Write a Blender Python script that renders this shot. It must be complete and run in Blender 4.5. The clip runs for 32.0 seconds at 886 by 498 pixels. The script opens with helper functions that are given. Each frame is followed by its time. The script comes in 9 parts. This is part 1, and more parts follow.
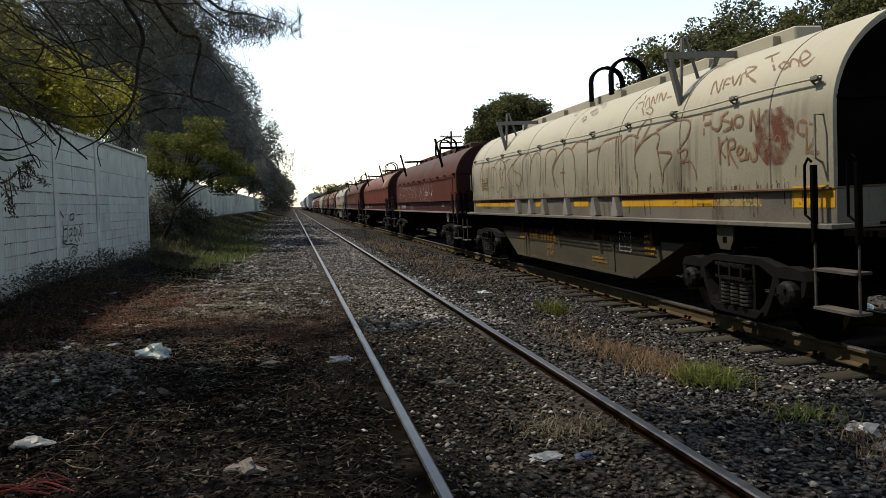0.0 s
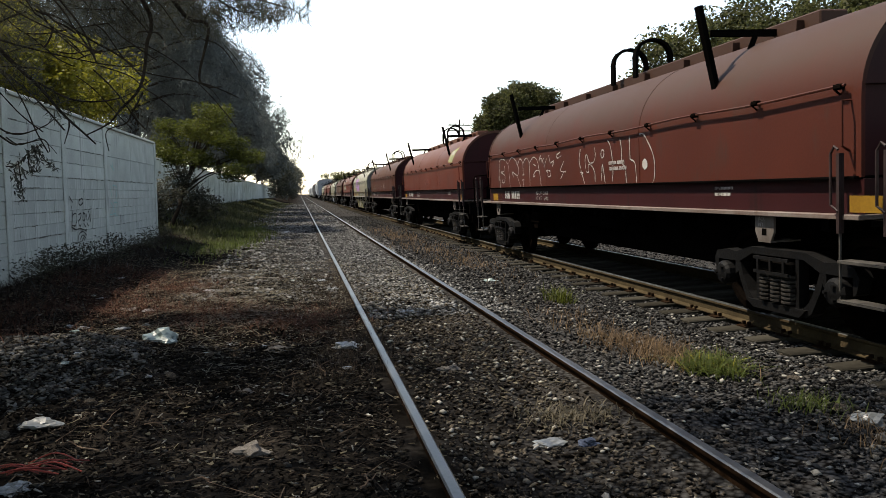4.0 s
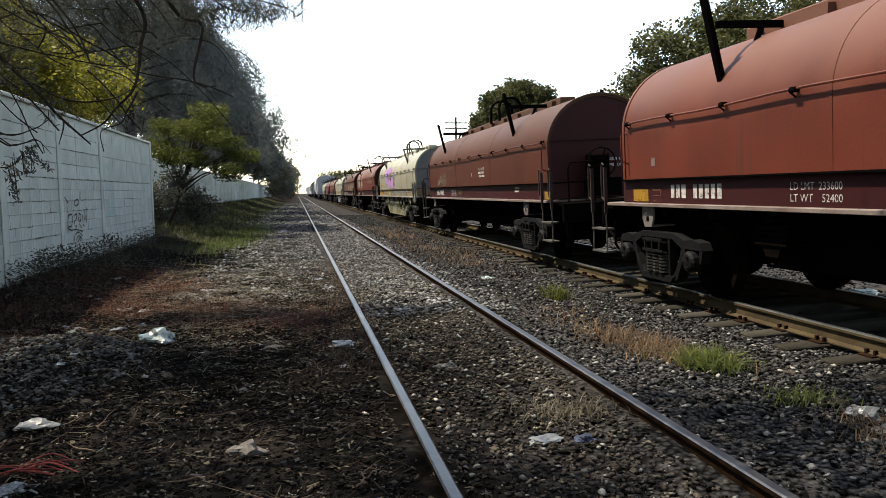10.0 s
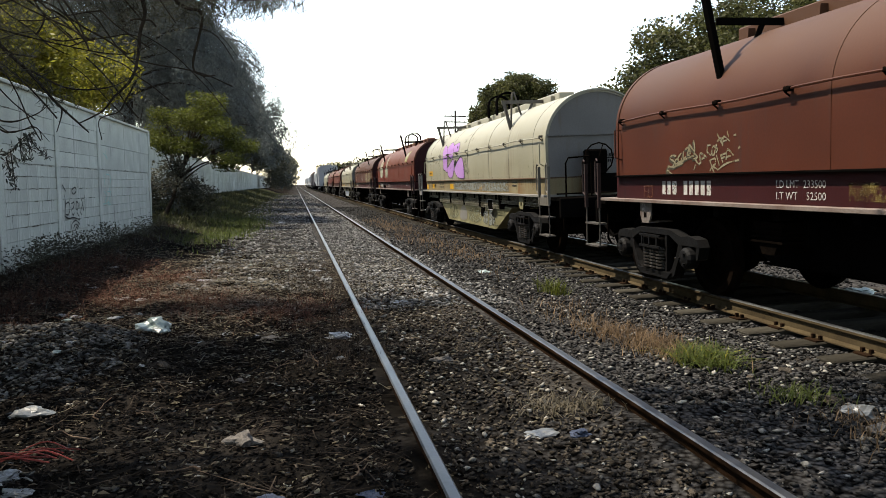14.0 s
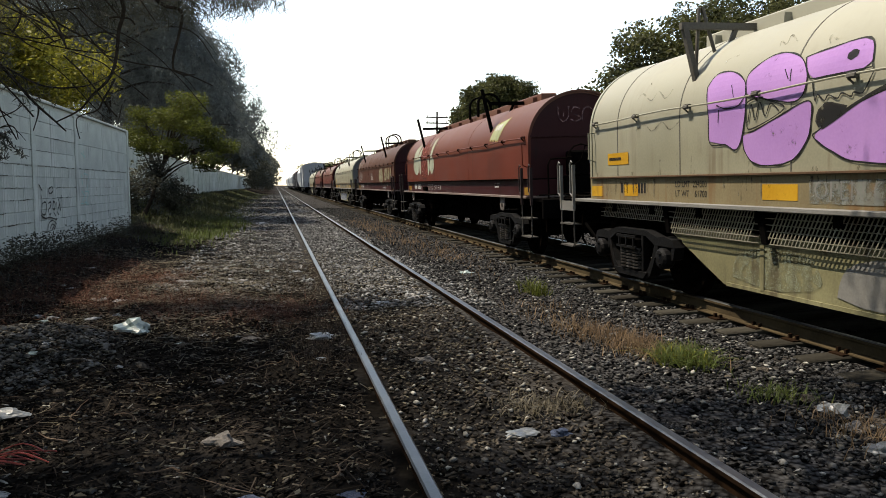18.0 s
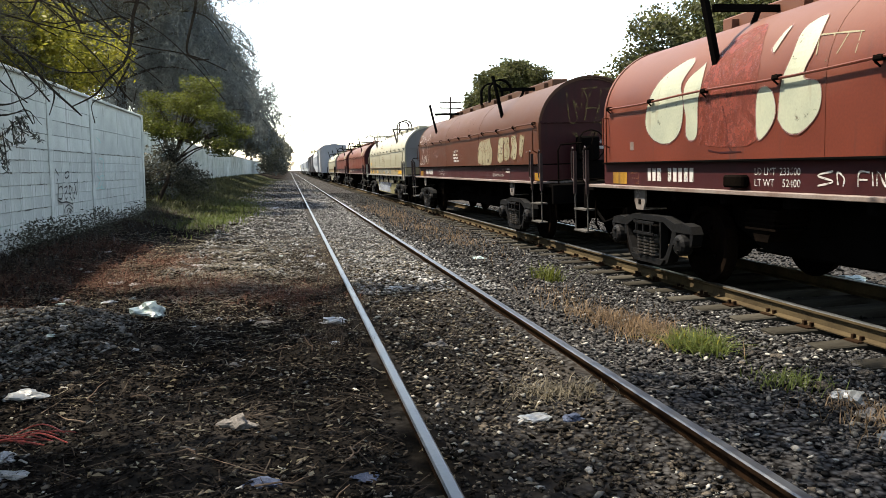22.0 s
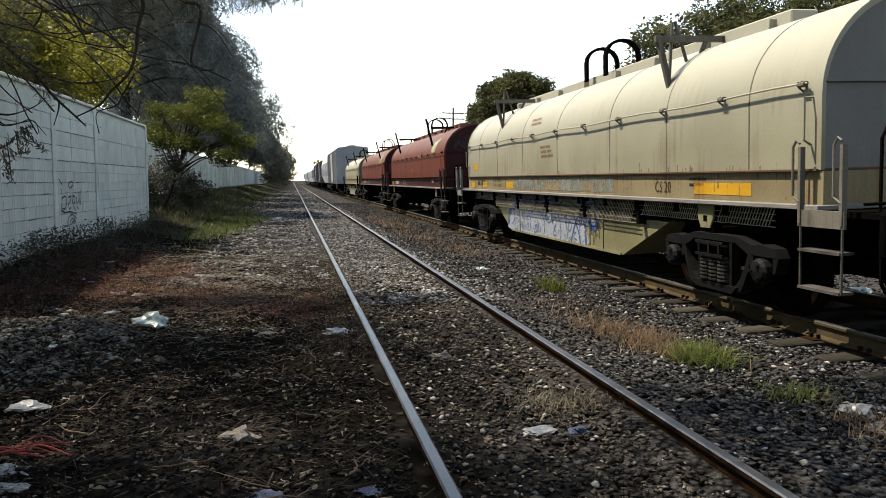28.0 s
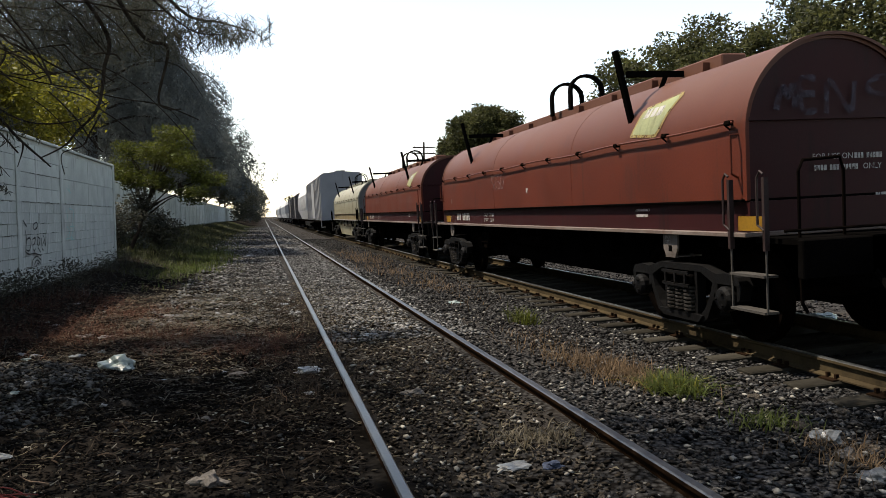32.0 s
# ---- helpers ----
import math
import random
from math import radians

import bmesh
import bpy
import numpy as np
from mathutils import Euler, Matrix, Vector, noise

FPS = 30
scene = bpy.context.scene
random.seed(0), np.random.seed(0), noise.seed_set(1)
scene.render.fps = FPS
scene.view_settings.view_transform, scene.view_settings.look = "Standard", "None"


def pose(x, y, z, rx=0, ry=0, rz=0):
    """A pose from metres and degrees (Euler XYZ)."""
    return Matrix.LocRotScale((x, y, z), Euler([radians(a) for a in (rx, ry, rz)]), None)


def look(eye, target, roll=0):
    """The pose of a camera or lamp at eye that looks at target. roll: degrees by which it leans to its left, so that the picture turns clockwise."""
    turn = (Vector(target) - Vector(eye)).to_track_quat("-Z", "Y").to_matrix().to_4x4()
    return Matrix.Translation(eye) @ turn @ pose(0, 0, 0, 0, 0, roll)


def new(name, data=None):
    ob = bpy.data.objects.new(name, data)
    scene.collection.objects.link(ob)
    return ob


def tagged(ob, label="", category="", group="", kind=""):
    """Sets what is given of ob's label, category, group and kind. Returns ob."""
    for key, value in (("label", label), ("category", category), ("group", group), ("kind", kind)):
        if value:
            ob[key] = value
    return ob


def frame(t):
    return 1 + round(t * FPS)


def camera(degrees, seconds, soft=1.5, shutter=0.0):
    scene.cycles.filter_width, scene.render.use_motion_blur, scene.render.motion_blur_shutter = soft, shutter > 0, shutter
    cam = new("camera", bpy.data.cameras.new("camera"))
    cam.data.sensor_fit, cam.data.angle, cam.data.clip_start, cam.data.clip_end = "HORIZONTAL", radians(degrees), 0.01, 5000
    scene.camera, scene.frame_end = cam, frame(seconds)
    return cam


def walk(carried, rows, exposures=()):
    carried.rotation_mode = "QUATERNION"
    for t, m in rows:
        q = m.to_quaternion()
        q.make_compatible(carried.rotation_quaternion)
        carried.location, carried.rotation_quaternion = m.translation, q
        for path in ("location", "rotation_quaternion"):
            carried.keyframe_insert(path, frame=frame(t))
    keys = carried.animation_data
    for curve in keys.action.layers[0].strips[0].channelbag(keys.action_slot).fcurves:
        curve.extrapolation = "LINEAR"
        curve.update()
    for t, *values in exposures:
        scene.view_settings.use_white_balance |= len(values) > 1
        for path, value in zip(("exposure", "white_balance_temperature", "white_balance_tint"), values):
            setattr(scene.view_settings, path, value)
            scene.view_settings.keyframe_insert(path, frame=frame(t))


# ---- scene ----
cam = camera(62.0, 32.0, soft=0.6)
PATH = [
    (0, (-1.467, 0.012, 1.568), (-1.069, 1.968, 1.447), -0.9),
    (0.5, (-1.468, -0.001, 1.566), (-1.074, 1.956, 1.447), -1.1),
    (1, (-1.468, -0.005, 1.569), (-1.068, 1.951, 1.452), -1.2),
    (1.5, (-1.471, -0.004, 1.567), (-1.084, 1.954, 1.443), -1.0),
    (2, (-1.471, -0.005, 1.567), (-1.087, 1.954, 1.443), -1.0),
    (2.5, (-1.479, -0.012, 1.558), (-1.085, 1.944, 1.421), -0.4),
    (4.5, (-1.453, 0.005, 1.553), (-1.077, 1.964, 1.401), -0.5),
    (5, (-1.45, 0.003, 1.553), (-1.061, 1.959, 1.406), -0.4),
    (5.5, (-1.441, 0.0, 1.557), (-1.065, 1.958, 1.406), -1.0),
    (6, (-1.439, -0.006, 1.548), (-1.066, 1.952, 1.388), -0.9),
    (6.5, (-1.438, -0.002, 1.548), (-1.063, 1.956, 1.382), -0.4),
    (7, (-1.443, -0.005, 1.547), (-1.055, 1.951, 1.388), -0.3),
    (7.5, (-1.452, 0.0, 1.548), (-1.069, 1.957, 1.391), -0.5),
    (8, (-1.446, 0.005, 1.549), (-1.061, 1.961, 1.391), -0.6),
    (8.5, (-1.454, 0.005, 1.55), (-1.069, 1.961, 1.392), -0.5),
    (9, (-1.45, 0.008, 1.554), (-1.066, 1.964, 1.395), -0.6),
    (9.5, (-1.45, 0.002, 1.551), (-1.07, 1.959, 1.387), -0.8),
    (10, (-1.442, 0.0, 1.549), (-1.058, 1.956, 1.392), -0.9),
    (10.5, (-1.443, 0.003, 1.549), (-1.053, 1.958, 1.394), -0.8),
    (11, (-1.448, -0.007, 1.548), (-1.066, 1.951, 1.397), -0.8),
    (11.5, (-1.44, -0.002, 1.549), (-1.057, 1.956, 1.408), -0.7),
    (12, (-1.441, 0.005, 1.546), (-1.057, 1.962, 1.395), -0.8),
    (12.5, (-1.444, 0.005, 1.542), (-1.051, 1.96, 1.383), -0.4),
    (13, (-1.441, 0.012, 1.541), (-1.045, 1.965, 1.377), -0.2),
    (13.5, (-1.445, 0.011, 1.541), (-1.052, 1.965, 1.367), -0.5),
    (14, (-1.444, 0.008, 1.547), (-1.054, 1.962, 1.372), -0.1),
    (14.5, (-1.441, 0.004, 1.544), (-1.038, 1.957, 1.391), 0.1),
    (16.5, (-1.436, 0.003, 1.548), (-1.028, 1.955, 1.393), -0.1),
    (17, (-1.433, 0.003, 1.543), (-1.005, 1.951, 1.389), -0.2),
    (17.5, (-1.442, 0.005, 1.541), (-1.016, 1.952, 1.376), 0.1),
    (18, (-1.444, 0.004, 1.541), (-1.005, 1.948, 1.369), 0.1),
    (18.5, (-1.441, 0.011, 1.539), (-1.018, 1.958, 1.366), 0.3),
    (19, (-1.44, 0.004, 1.536), (-1.018, 1.949, 1.345), 0.4),
    (19.5, (-1.437, 0.0, 1.534), (-1.007, 1.943, 1.329), -0.1),
    (20, (-1.443, 0.001, 1.535), (-1.014, 1.944, 1.337), -0.1),
    (20.5, (-1.447, 0.01, 1.541), (-1.012, 1.952, 1.341), 0.6),
    (21, (-1.441, 0.011, 1.535), (-1.008, 1.952, 1.322), 0.3),
    (21.5, (-1.452, 0.011, 1.531), (-1.027, 1.952, 1.307), 0.2),
    (22, (-1.446, -0.001, 1.538), (-1.042, 1.946, 1.327), 0.2),
    (22.5, (-1.439, -0.003, 1.535), (-1.041, 1.947, 1.337), -0.2),
    (23, (-1.44, 0.0, 1.533), (-1.038, 1.949, 1.336), 0.3),
    (23.5, (-1.447, 0.002, 1.534), (-1.046, 1.949, 1.319), 0.3),
    (24, (-1.455, 0.009, 1.532), (-1.042, 1.953, 1.312), 0.8),
    (24.5, (-1.456, 0.01, 1.538), (-1.047, 1.957, 1.338), 0.6),
    (26.5, (-1.459, -0.001, 1.544), (-1.06, 1.948, 1.342), 0.7),
    (27, (-1.455, 0.003, 1.539), (-1.075, 1.957, 1.345), 0.1),
    (27.5, (-1.449, 0.019, 1.543), (-1.06, 1.973, 1.362), 0.4),
    (28, (-1.455, 0.027, 1.539), (-1.057, 1.978, 1.356), 0.3),
    (28.5, (-1.446, 0.027, 1.542), (-1.062, 1.981, 1.362), -0.3),
    (29, (-1.452, 0.018, 1.542), (-1.076, 1.974, 1.361), -0.2),
    (29.5, (-1.443, 0.013, 1.545), (-1.056, 1.968, 1.371), -0.2),
    (30, (-1.429, 0.006, 1.547), (-1.099, 1.973, 1.397), -1.2),
    (30.5, (-1.416, 0.018, 1.552), (-1.045, 1.98, 1.441), -1.0),
    (31, (-1.412, 0.032, 1.546), (-0.952, 1.975, 1.429), -1.2),
    (31.5, (-1.424, 0.026, 1.549), (-0.944, 1.966, 1.456), -1.2),
    (32, (-1.434, 0.021, 1.555), (-0.963, 1.963, 1.462), -0.7),
]
walk(cam, [(t, look(eye, target, roll)) for t, eye, target, roll in PATH],
     [(0, 0.9, 7300, 11), (3, 1.1, 7300, 10), (7, 1.4, 7300, 10), (10, 1.55, 7300, 10), (14, 1.5, 7300, 10), (17.5, 1.2, 7300, 10), (19, 1.35, 7300, 10), (20, 1.95, 7300, 10), (22, 2.1, 7300, 10), (24, 2.1, 7300, 10), (26, 1.85, 7300, 10), (28, 1.55, 7300, 10), (30, 1.3, 7300, 10), (32, 1.05, 7300, 12)])

# ---- world, sun and exposure ----
SUN_ELEVATION, SUN_FROM = 61.0, 158.0   # degrees above the horizon; degrees anticlockwise from +x
world = bpy.data.worlds.new("sky")
scene.world = world
world.use_nodes = True
wn = world.node_tree.nodes
sky = wn.new("ShaderNodeTexSky")
sky.sky_type, sky.sun_disc = "NISHITA", False
sky.sun_elevation = radians(SUN_ELEVATION)
sky.sun_rotation = radians(90 - SUN_FROM)
sky.dust_density, sky.ozone_density, sky.air_density = 0.3, 1.5, 1.15
haze = wn.new("ShaderNodeHueSaturation")     # thin high haze takes the colour out of the sky
haze.inputs["Saturation"].default_value = 0.8
world.node_tree.links.new(sky.outputs[0], haze.inputs["Color"])
world.node_tree.links.new(haze.outputs[0], wn["Background"].inputs[0])
wn["Background"].inputs[1].default_value = 0.15
sun = new("sun", bpy.data.lights.new("sun", "SUN"))
sun.data.energy, sun.data.angle, sun.data.color = 5.0, radians(0.55), (1.0, 0.955, 0.89)
sun_way = Vector((math.cos(radians(SUN_FROM)) * math.cos(radians(SUN_ELEVATION)), math.sin(radians(SUN_FROM)) * math.cos(radians(SUN_ELEVATION)), math.sin(radians(SUN_ELEVATION))))
sun.matrix_basis = look(sun_way * 60, (0, 0, 0))

# ---- materials ----


def paint(name, light, dark, scale=3.0, rough=0.6, metal=0.0, bump=0.15, grain=40.0, rust=0.0, rust_colour=(0.10, 0.04, 0.02), streak=1.0, vary=0.0, island=False, squash=(1, 1, 1), dust_sheen=None, worn=0.0):
    """A surface with two scales of colour change, fine relief and, where wanted, rust or dirt in upright streaks."""
    m = bpy.data.materials.new(name)
    m.use_nodes = True
    nt = m.node_tree
    n, link = nt.nodes, nt.links.new
    bsdf = n["Principled BSDF"]
    co = n.new("ShaderNodeTexCoord")
    mp = n.new("ShaderNodeMapping")
    mp.inputs["Scale"].default_value = squash
    link(co.outputs["Object"], mp.inputs[0])
    big, fine = n.new("ShaderNodeTexNoise"), n.new("ShaderNodeTexNoise")
    big.inputs["Scale"].default_value, big.inputs["Detail"].default_value = scale, 6
    fine.inputs["Scale"].default_value, fine.inputs["Detail"].default_value = grain, 4
    link(mp.outputs[0], big.inputs[0]), link(mp.outputs[0], fine.inputs[0])
    both = n.new("ShaderNodeMath")
    both.operation = "MULTIPLY_ADD"
    link(fine.outputs[0], both.inputs[0])
    both.inputs[1].default_value = 0.45
    link(big.outputs[0], both.inputs[2])
    ramp = n.new("ShaderNodeValToRGB")
    ramp.color_ramp.elements[0].position, ramp.color_ramp.elements[1].position = 0.5, 0.95
    ramp.color_ramp.elements[0].color, ramp.color_ramp.elements[1].color = (*dark, 1), (*light, 1)
    link(both.outputs[0], ramp.inputs[0])
    colour = ramp.outputs[0]
    if vary:
        if island:
            info = n.new("ShaderNodeNewGeometry").outputs["Random Per Island"]
        else:
            info = n.new("ShaderNodeObjectInfo").outputs["Random"]
        hsv = n.new("ShaderNodeHueSaturation")
        rng = n.new("ShaderNodeMapRange")
        rng.inputs[3].default_value, rng.inputs[4].default_value = 1 - vary, 1 + vary
        link(info, rng.inputs[0]), link(rng.outputs[0], hsv.inputs["Value"]), link(colour, hsv.inputs["Color"])
        colour = hsv.outputs[0]
    if rust:
        mp2 = n.new("ShaderNodeMapping")
        mp2.inputs["Scale"].default_value = (5, 5, 0.35 * streak)
        link(co.outputs["Object"], mp2.inputs[0])
        run, blot = n.new("ShaderNodeTexNoise"), n.new("ShaderNodeTexNoise")
        run.inputs["Scale"].default_value, run.inputs["Detail"].default_value = 2.2, 7
        blot.inputs["Scale"].default_value, blot.inputs["Detail"].default_value = 1.1, 8
        link(mp2.outputs[0], run.inputs[0]), link(co.outputs["Object"], blot.inputs[0])
        mul = n.new("ShaderNodeMath")
        mul.operation = "MULTIPLY"
        link(run.outputs[0], mul.inputs[0]), link(blot.outputs[0], mul.inputs[1])
        cut = n.new("ShaderNodeMapRange")
        cut.inputs[1].default_value, cut.inputs[2].default_value = 0.36 - 0.12 * rust, 0.5 - 0.1 * rust
        cut.inputs[4].default_value = min(1.0, 0.45 + 0.5 * rust)
        link(mul.outputs[0], cut.inputs[0])
        mix = n.new("ShaderNodeMix")
        mix.data_type = "RGBA"
        link(cut.outputs[0], mix.inputs[0]), link(colour, mix.inputs[6])
        mix.inputs[7].default_value = (*rust_colour, 1)
        colour = mix.outputs[2]
    if dust_sheen:
        # upper part tinted: dust, with the sun and sky sheen put into the colour
        tint, z0, z1 = dust_sheen
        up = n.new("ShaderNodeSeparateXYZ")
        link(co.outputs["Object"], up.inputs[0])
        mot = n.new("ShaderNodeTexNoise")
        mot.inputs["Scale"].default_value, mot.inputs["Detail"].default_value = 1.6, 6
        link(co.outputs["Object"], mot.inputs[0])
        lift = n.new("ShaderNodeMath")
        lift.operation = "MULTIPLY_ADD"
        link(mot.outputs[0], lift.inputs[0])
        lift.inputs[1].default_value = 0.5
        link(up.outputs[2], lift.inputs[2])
        top_mask = n.new("ShaderNodeMapRange")
        top_mask.inputs[1].default_value, top_mask.inputs[2].default_value, top_mask.inputs[4].default_value = z0 + 0.25, z1 + 0.25, 0.8
        link(lift.outputs[0], top_mask.inputs[0])
        top_mix = n.new("ShaderNodeMix")
        top_mix.data_type = "RGBA"
        link(top_mask.outputs[0], top_mix.inputs[0]), link(colour, top_mix.inputs[6])
        top_mix.inputs[7].default_value = (*tint, 1)
        colour = top_mix.outputs[2]
    link(colour, bsdf.inputs["Base Color"])
    rr = n.new("ShaderNodeMapRange")
    rr.inputs[3].default_value, rr.inputs[4].default_value = max(0.05, rough - 0.12), min(1, rough + 0.12)
    link(big.outputs[0], rr.inputs[0]), link(rr.outputs[0], bsdf.inputs["Roughness"])
    bsdf.inputs["Metallic"].default_value = metal
    bsdf.inputs["Specular IOR Level"].default_value = 0.5 if rough < 0.45 else 0.12 if rough < 0.8 else 0.0
    if bump:
        bp = n.new("ShaderNodeBump")
        bp.inputs["Strength"].default_value, bp.inputs["Distance"].default_value = bump, 0.02
        link(both.outputs[0], bp.inputs["Height"]), link(bp.outputs[0], bsdf.inputs["Normal"])
    if worn:
        # paint that has flaked or was sprayed thinly lets the surface below show
        rub = n.new("ShaderNodeTexNoise")
        rub.inputs["Scale"].default_value, rub.inputs["Detail"].default_value, rub.inputs["Roughness"].default_value = 7, 9, 0.72
        link(co.outputs["Object"], rub.inputs[0])
        kept = n.new("ShaderNodeMapRange")
        kept.inputs[1].default_value, kept.inputs[2].default_value = 0.2 + 0.3 * worn, 0.36 + 0.4 * worn
        kept.inputs[4].default_value = 1 - 0.25 * worn
        link(rub.outputs[0], kept.inputs[0]), link(kept.outputs[0], bsdf.inputs["Alpha"])
    return m


def leafy(name, light, dark, vary=0.5):
    m = paint(name, light, dark, scale=0.7, rough=0.55, bump=0, grain=3, vary=vary, island=True)
    b = m.node_tree.nodes["Principled BSDF"]
    out = m.node_tree.nodes["Material Output"]
    tr = m.node_tree.nodes.new("ShaderNodeBsdfTranslucent")
    mx = m.node_tree.nodes.new("ShaderNodeMixShader")
    mx.inputs[0].default_value = 0.45
    src = b.inputs["Base Color"].links[0].from_socket
    link = m.node_tree.links.new
    link(src, tr.inputs[0]), link(b.outputs[0], mx.inputs[1]), link(tr.outputs[0], mx.inputs[2]), link(mx.outputs[0], out.inputs[0])
    return m


RED = paint("red_oxide_paint", (0.0754, 0.0153, 0.00734), (0.0468, 0.0104, 0.00551), 0.8, 0.55, bump=0.06, rust=0.5, rust_colour=(0.03, 0.0125, 0.0095), dust_sheen=((0.083, 0.04, 0.026), 2.0, 2.8))
RED_WARM = paint("faded_brown_red_paint", (0.0454, 0.0109, 0.00454), (0.0291, 0.00755, 0.00327), 0.8, 0.6, bump=0.06, rust=0.5, rust_colour=(0.028, 0.0125, 0.009), dust_sheen=((0.05, 0.026, 0.0145), 2.0, 2.8))
RED_BROWN = paint("dull_brown_red_paint", (0.0424, 0.0124, 0.00499), (0.0292, 0.00899, 0.00376), 0.8, 0.6, bump=0.06, rust=0.5, rust_colour=(0.023, 0.0103, 0.00738), dust_sheen=((0.05, 0.0265, 0.0155), 2.0, 2.8))
# For hood ends and sills, with their shade in the tone; also maroon bands.
RED_DARK = paint("maroon_shaded_red_paint", (0.0231, 0.00363, 0.00392), (0.0154, 0.00259, 0.00289), 1.2, 0.6, bump=0.06, rust=0.45, rust_colour=(0.00672, 0.00336, 0.00269))
RED_DUST = paint("dusty_red_paint", (0.0517, 0.0106, 0.00508), (0.0352, 0.00761, 0.0038), 0.6, 0.65, bump=0.06, rust=0.7, rust_colour=(0.03, 0.0135, 0.009), streak=3, dust_sheen=((0.03, 0.0175, 0.0115), 2.1, 2.6))
BEIGE = paint("cream_paint", (0.162, 0.152, 0.105), (0.114, 0.107, 0.0729), 0.7, 0.55, bump=0.05, rust=0.72, rust_colour=(0.09, 0.073, 0.047), dust_sheen=((0.208, 0.202, 0.16), 1.7, 2.7))
BEIGE_DIRTY = paint("soot_streaked_cream_paint", (0.146, 0.137, 0.101), (0.0918, 0.0851, 0.0627), 0.9, 0.6, bump=0.06, rust=0.8, rust_colour=(0.04, 0.03, 0.019), dust_sheen=((0.205, 0.196, 0.15), 1.75, 2.6))
BEIGE_GREY = paint("weathered_grey_paint", (0.128, 0.124, 0.112), (0.084, 0.08, 0.072), 0.8, 0.6, bump=0.06, rust=0.4, rust_colour=(0.0431, 0.0338, 0.0246))
OLIVE = paint("sooty_olive_paint", (0.039, 0.0338, 0.0221), (0.0215, 0.019, 0.013), 1.0, 0.65, bump=0.06, rust=0.5, rust_colour=(0.00666, 0.00529, 0.00397))
# Near-zero tones: the deck's shade on bogies and underframe is in the colour.
BLACK = paint("grimy_black_shaded_steel", (0.003, 0.0027, 0.0025), (0.0014, 0.0013, 0.0012), 2.0, 0.85, 0.0, 0.2)
GRIME = paint("brown_grimy_shaded_steel", (0.00376, 0.00277, 0.00218), (0.00158, 0.00127, 0.00107), 4.0, 0.8, 0.0, 0.3, rust=0.4, rust_colour=(0.0068, 0.00421, 0.00283))
CAST = paint("shaded_cast_steel", (0.000693, 0.000567, 0.000475), (0.000231, 0.000185, 0.000162), 5.0, 0.7, 0.0, 0.35, rust=0.5, rust_colour=(0.005, 0.0032, 0.0022))
# Springs are paler, as the part the sun reaches; that light is painted.
SPRING_STEEL = paint("lit_spring_steel", (0.0352, 0.032, 0.0288), (0.0128, 0.0112, 0.0096), 6.0, 0.5, 0.3, 0.2)
RODSTEEL = paint("dull_grey_rod_steel", (0.06, 0.056, 0.05), (0.03, 0.027, 0.024), 5, 0.6, 0.2, 0.1)
LIP = paint("chipped_pale_edge_paint", (0.12, 0.102, 0.0896), (0.0717, 0.048, 0.0393), 2.0, 0.6, bump=0.1, rust=0.5, rust_colour=(0.0546, 0.0218, 0.0136))
WHITE = paint("faded_white_paint", (0.335, 0.326, 0.303), (0.246, 0.232, 0.214), 3.0, 0.6, bump=0.05, rust=0.35, rust_colour=(0.111, 0.0803, 0.0625), worn=0.35)
YELLOW = paint("safety_yellow_paint", (0.311, 0.174, 0.0124), (0.241, 0.124, 0.00829), 2.0, 0.55, bump=0.05, rust=0.35, rust_colour=(0.124, 0.0708, 0.0248), worn=0.12)
EMBLEM = paint("faded_green_emblem_paint", (0.2, 0.215, 0.11), (0.14, 0.15, 0.08), 3, 0.6, bump=0.04, rust=0.3, rust_colour=(0.07, 0.05, 0.03))
DULL_YELLOW = paint("grimy_yellow_paint", (0.19, 0.105, 0.01), (0.12, 0.06, 0.008), 3.0, 0.6, bump=0.05, rust=0.6, rust_colour=(0.06, 0.032, 0.015), worn=0.15)
PATCH = paint("faded_yellow_paint", (0.216, 0.18, 0.072), (0.162, 0.108, 0.0432), 2.5, 0.6, bump=0.05, rust=0.4, rust_colour=(0.108, 0.036, 0.0216), worn=0.4)
CREAM = paint("faded_cream_spray", (0.148, 0.134, 0.0867), (0.107, 0.0892, 0.0537), 2.5, 0.7, bump=0.03, worn=0.3)
PURPLE = paint("lilac_spray", (0.244, 0.132, 0.292), (0.205, 0.107, 0.254), 1.5, 0.6, bump=0.03, worn=0.06)
PALEBLUE = paint("pale_blue_spray", (0.18, 0.198, 0.216), (0.151, 0.162, 0.18), 1.5, 0.6, bump=0.03, worn=0.3)
INK = paint("black_spray", (0.01, 0.0095, 0.009), (0.006, 0.0056, 0.0054), 3, 0.6, bump=0.02, worn=0.2)
BROWNSPRAY = paint("thin_brown_spray", (0.13, 0.075, 0.0425), (0.085, 0.05, 0.03), 3, 0.7, bump=0.02, worn=0.35)
RUSTRED = paint("faded_red_spray", (0.0825, 0.0275, 0.0165), (0.0605, 0.022, 0.0138), 3, 0.7, bump=0.02, worn=0.55)
MINT = paint("pale_mint_spray", (0.209, 0.216, 0.155), (0.144, 0.155, 0.119), 2.2, 0.7, bump=0.03, rust=0.25, rust_colour=(0.09, 0.05, 0.035), worn=0.08)
PINKGREY = paint("pinkish_grey_spray", (0.173, 0.106, 0.101), (0.12, 0.0624, 0.0576), 2, 0.7, bump=0.02, worn=0.5)
GOLDSPRAY = paint("dull_gold_spray", (0.15, 0.114, 0.036), (0.102, 0.072, 0.024), 2, 0.6, bump=0.02, worn=0.7)
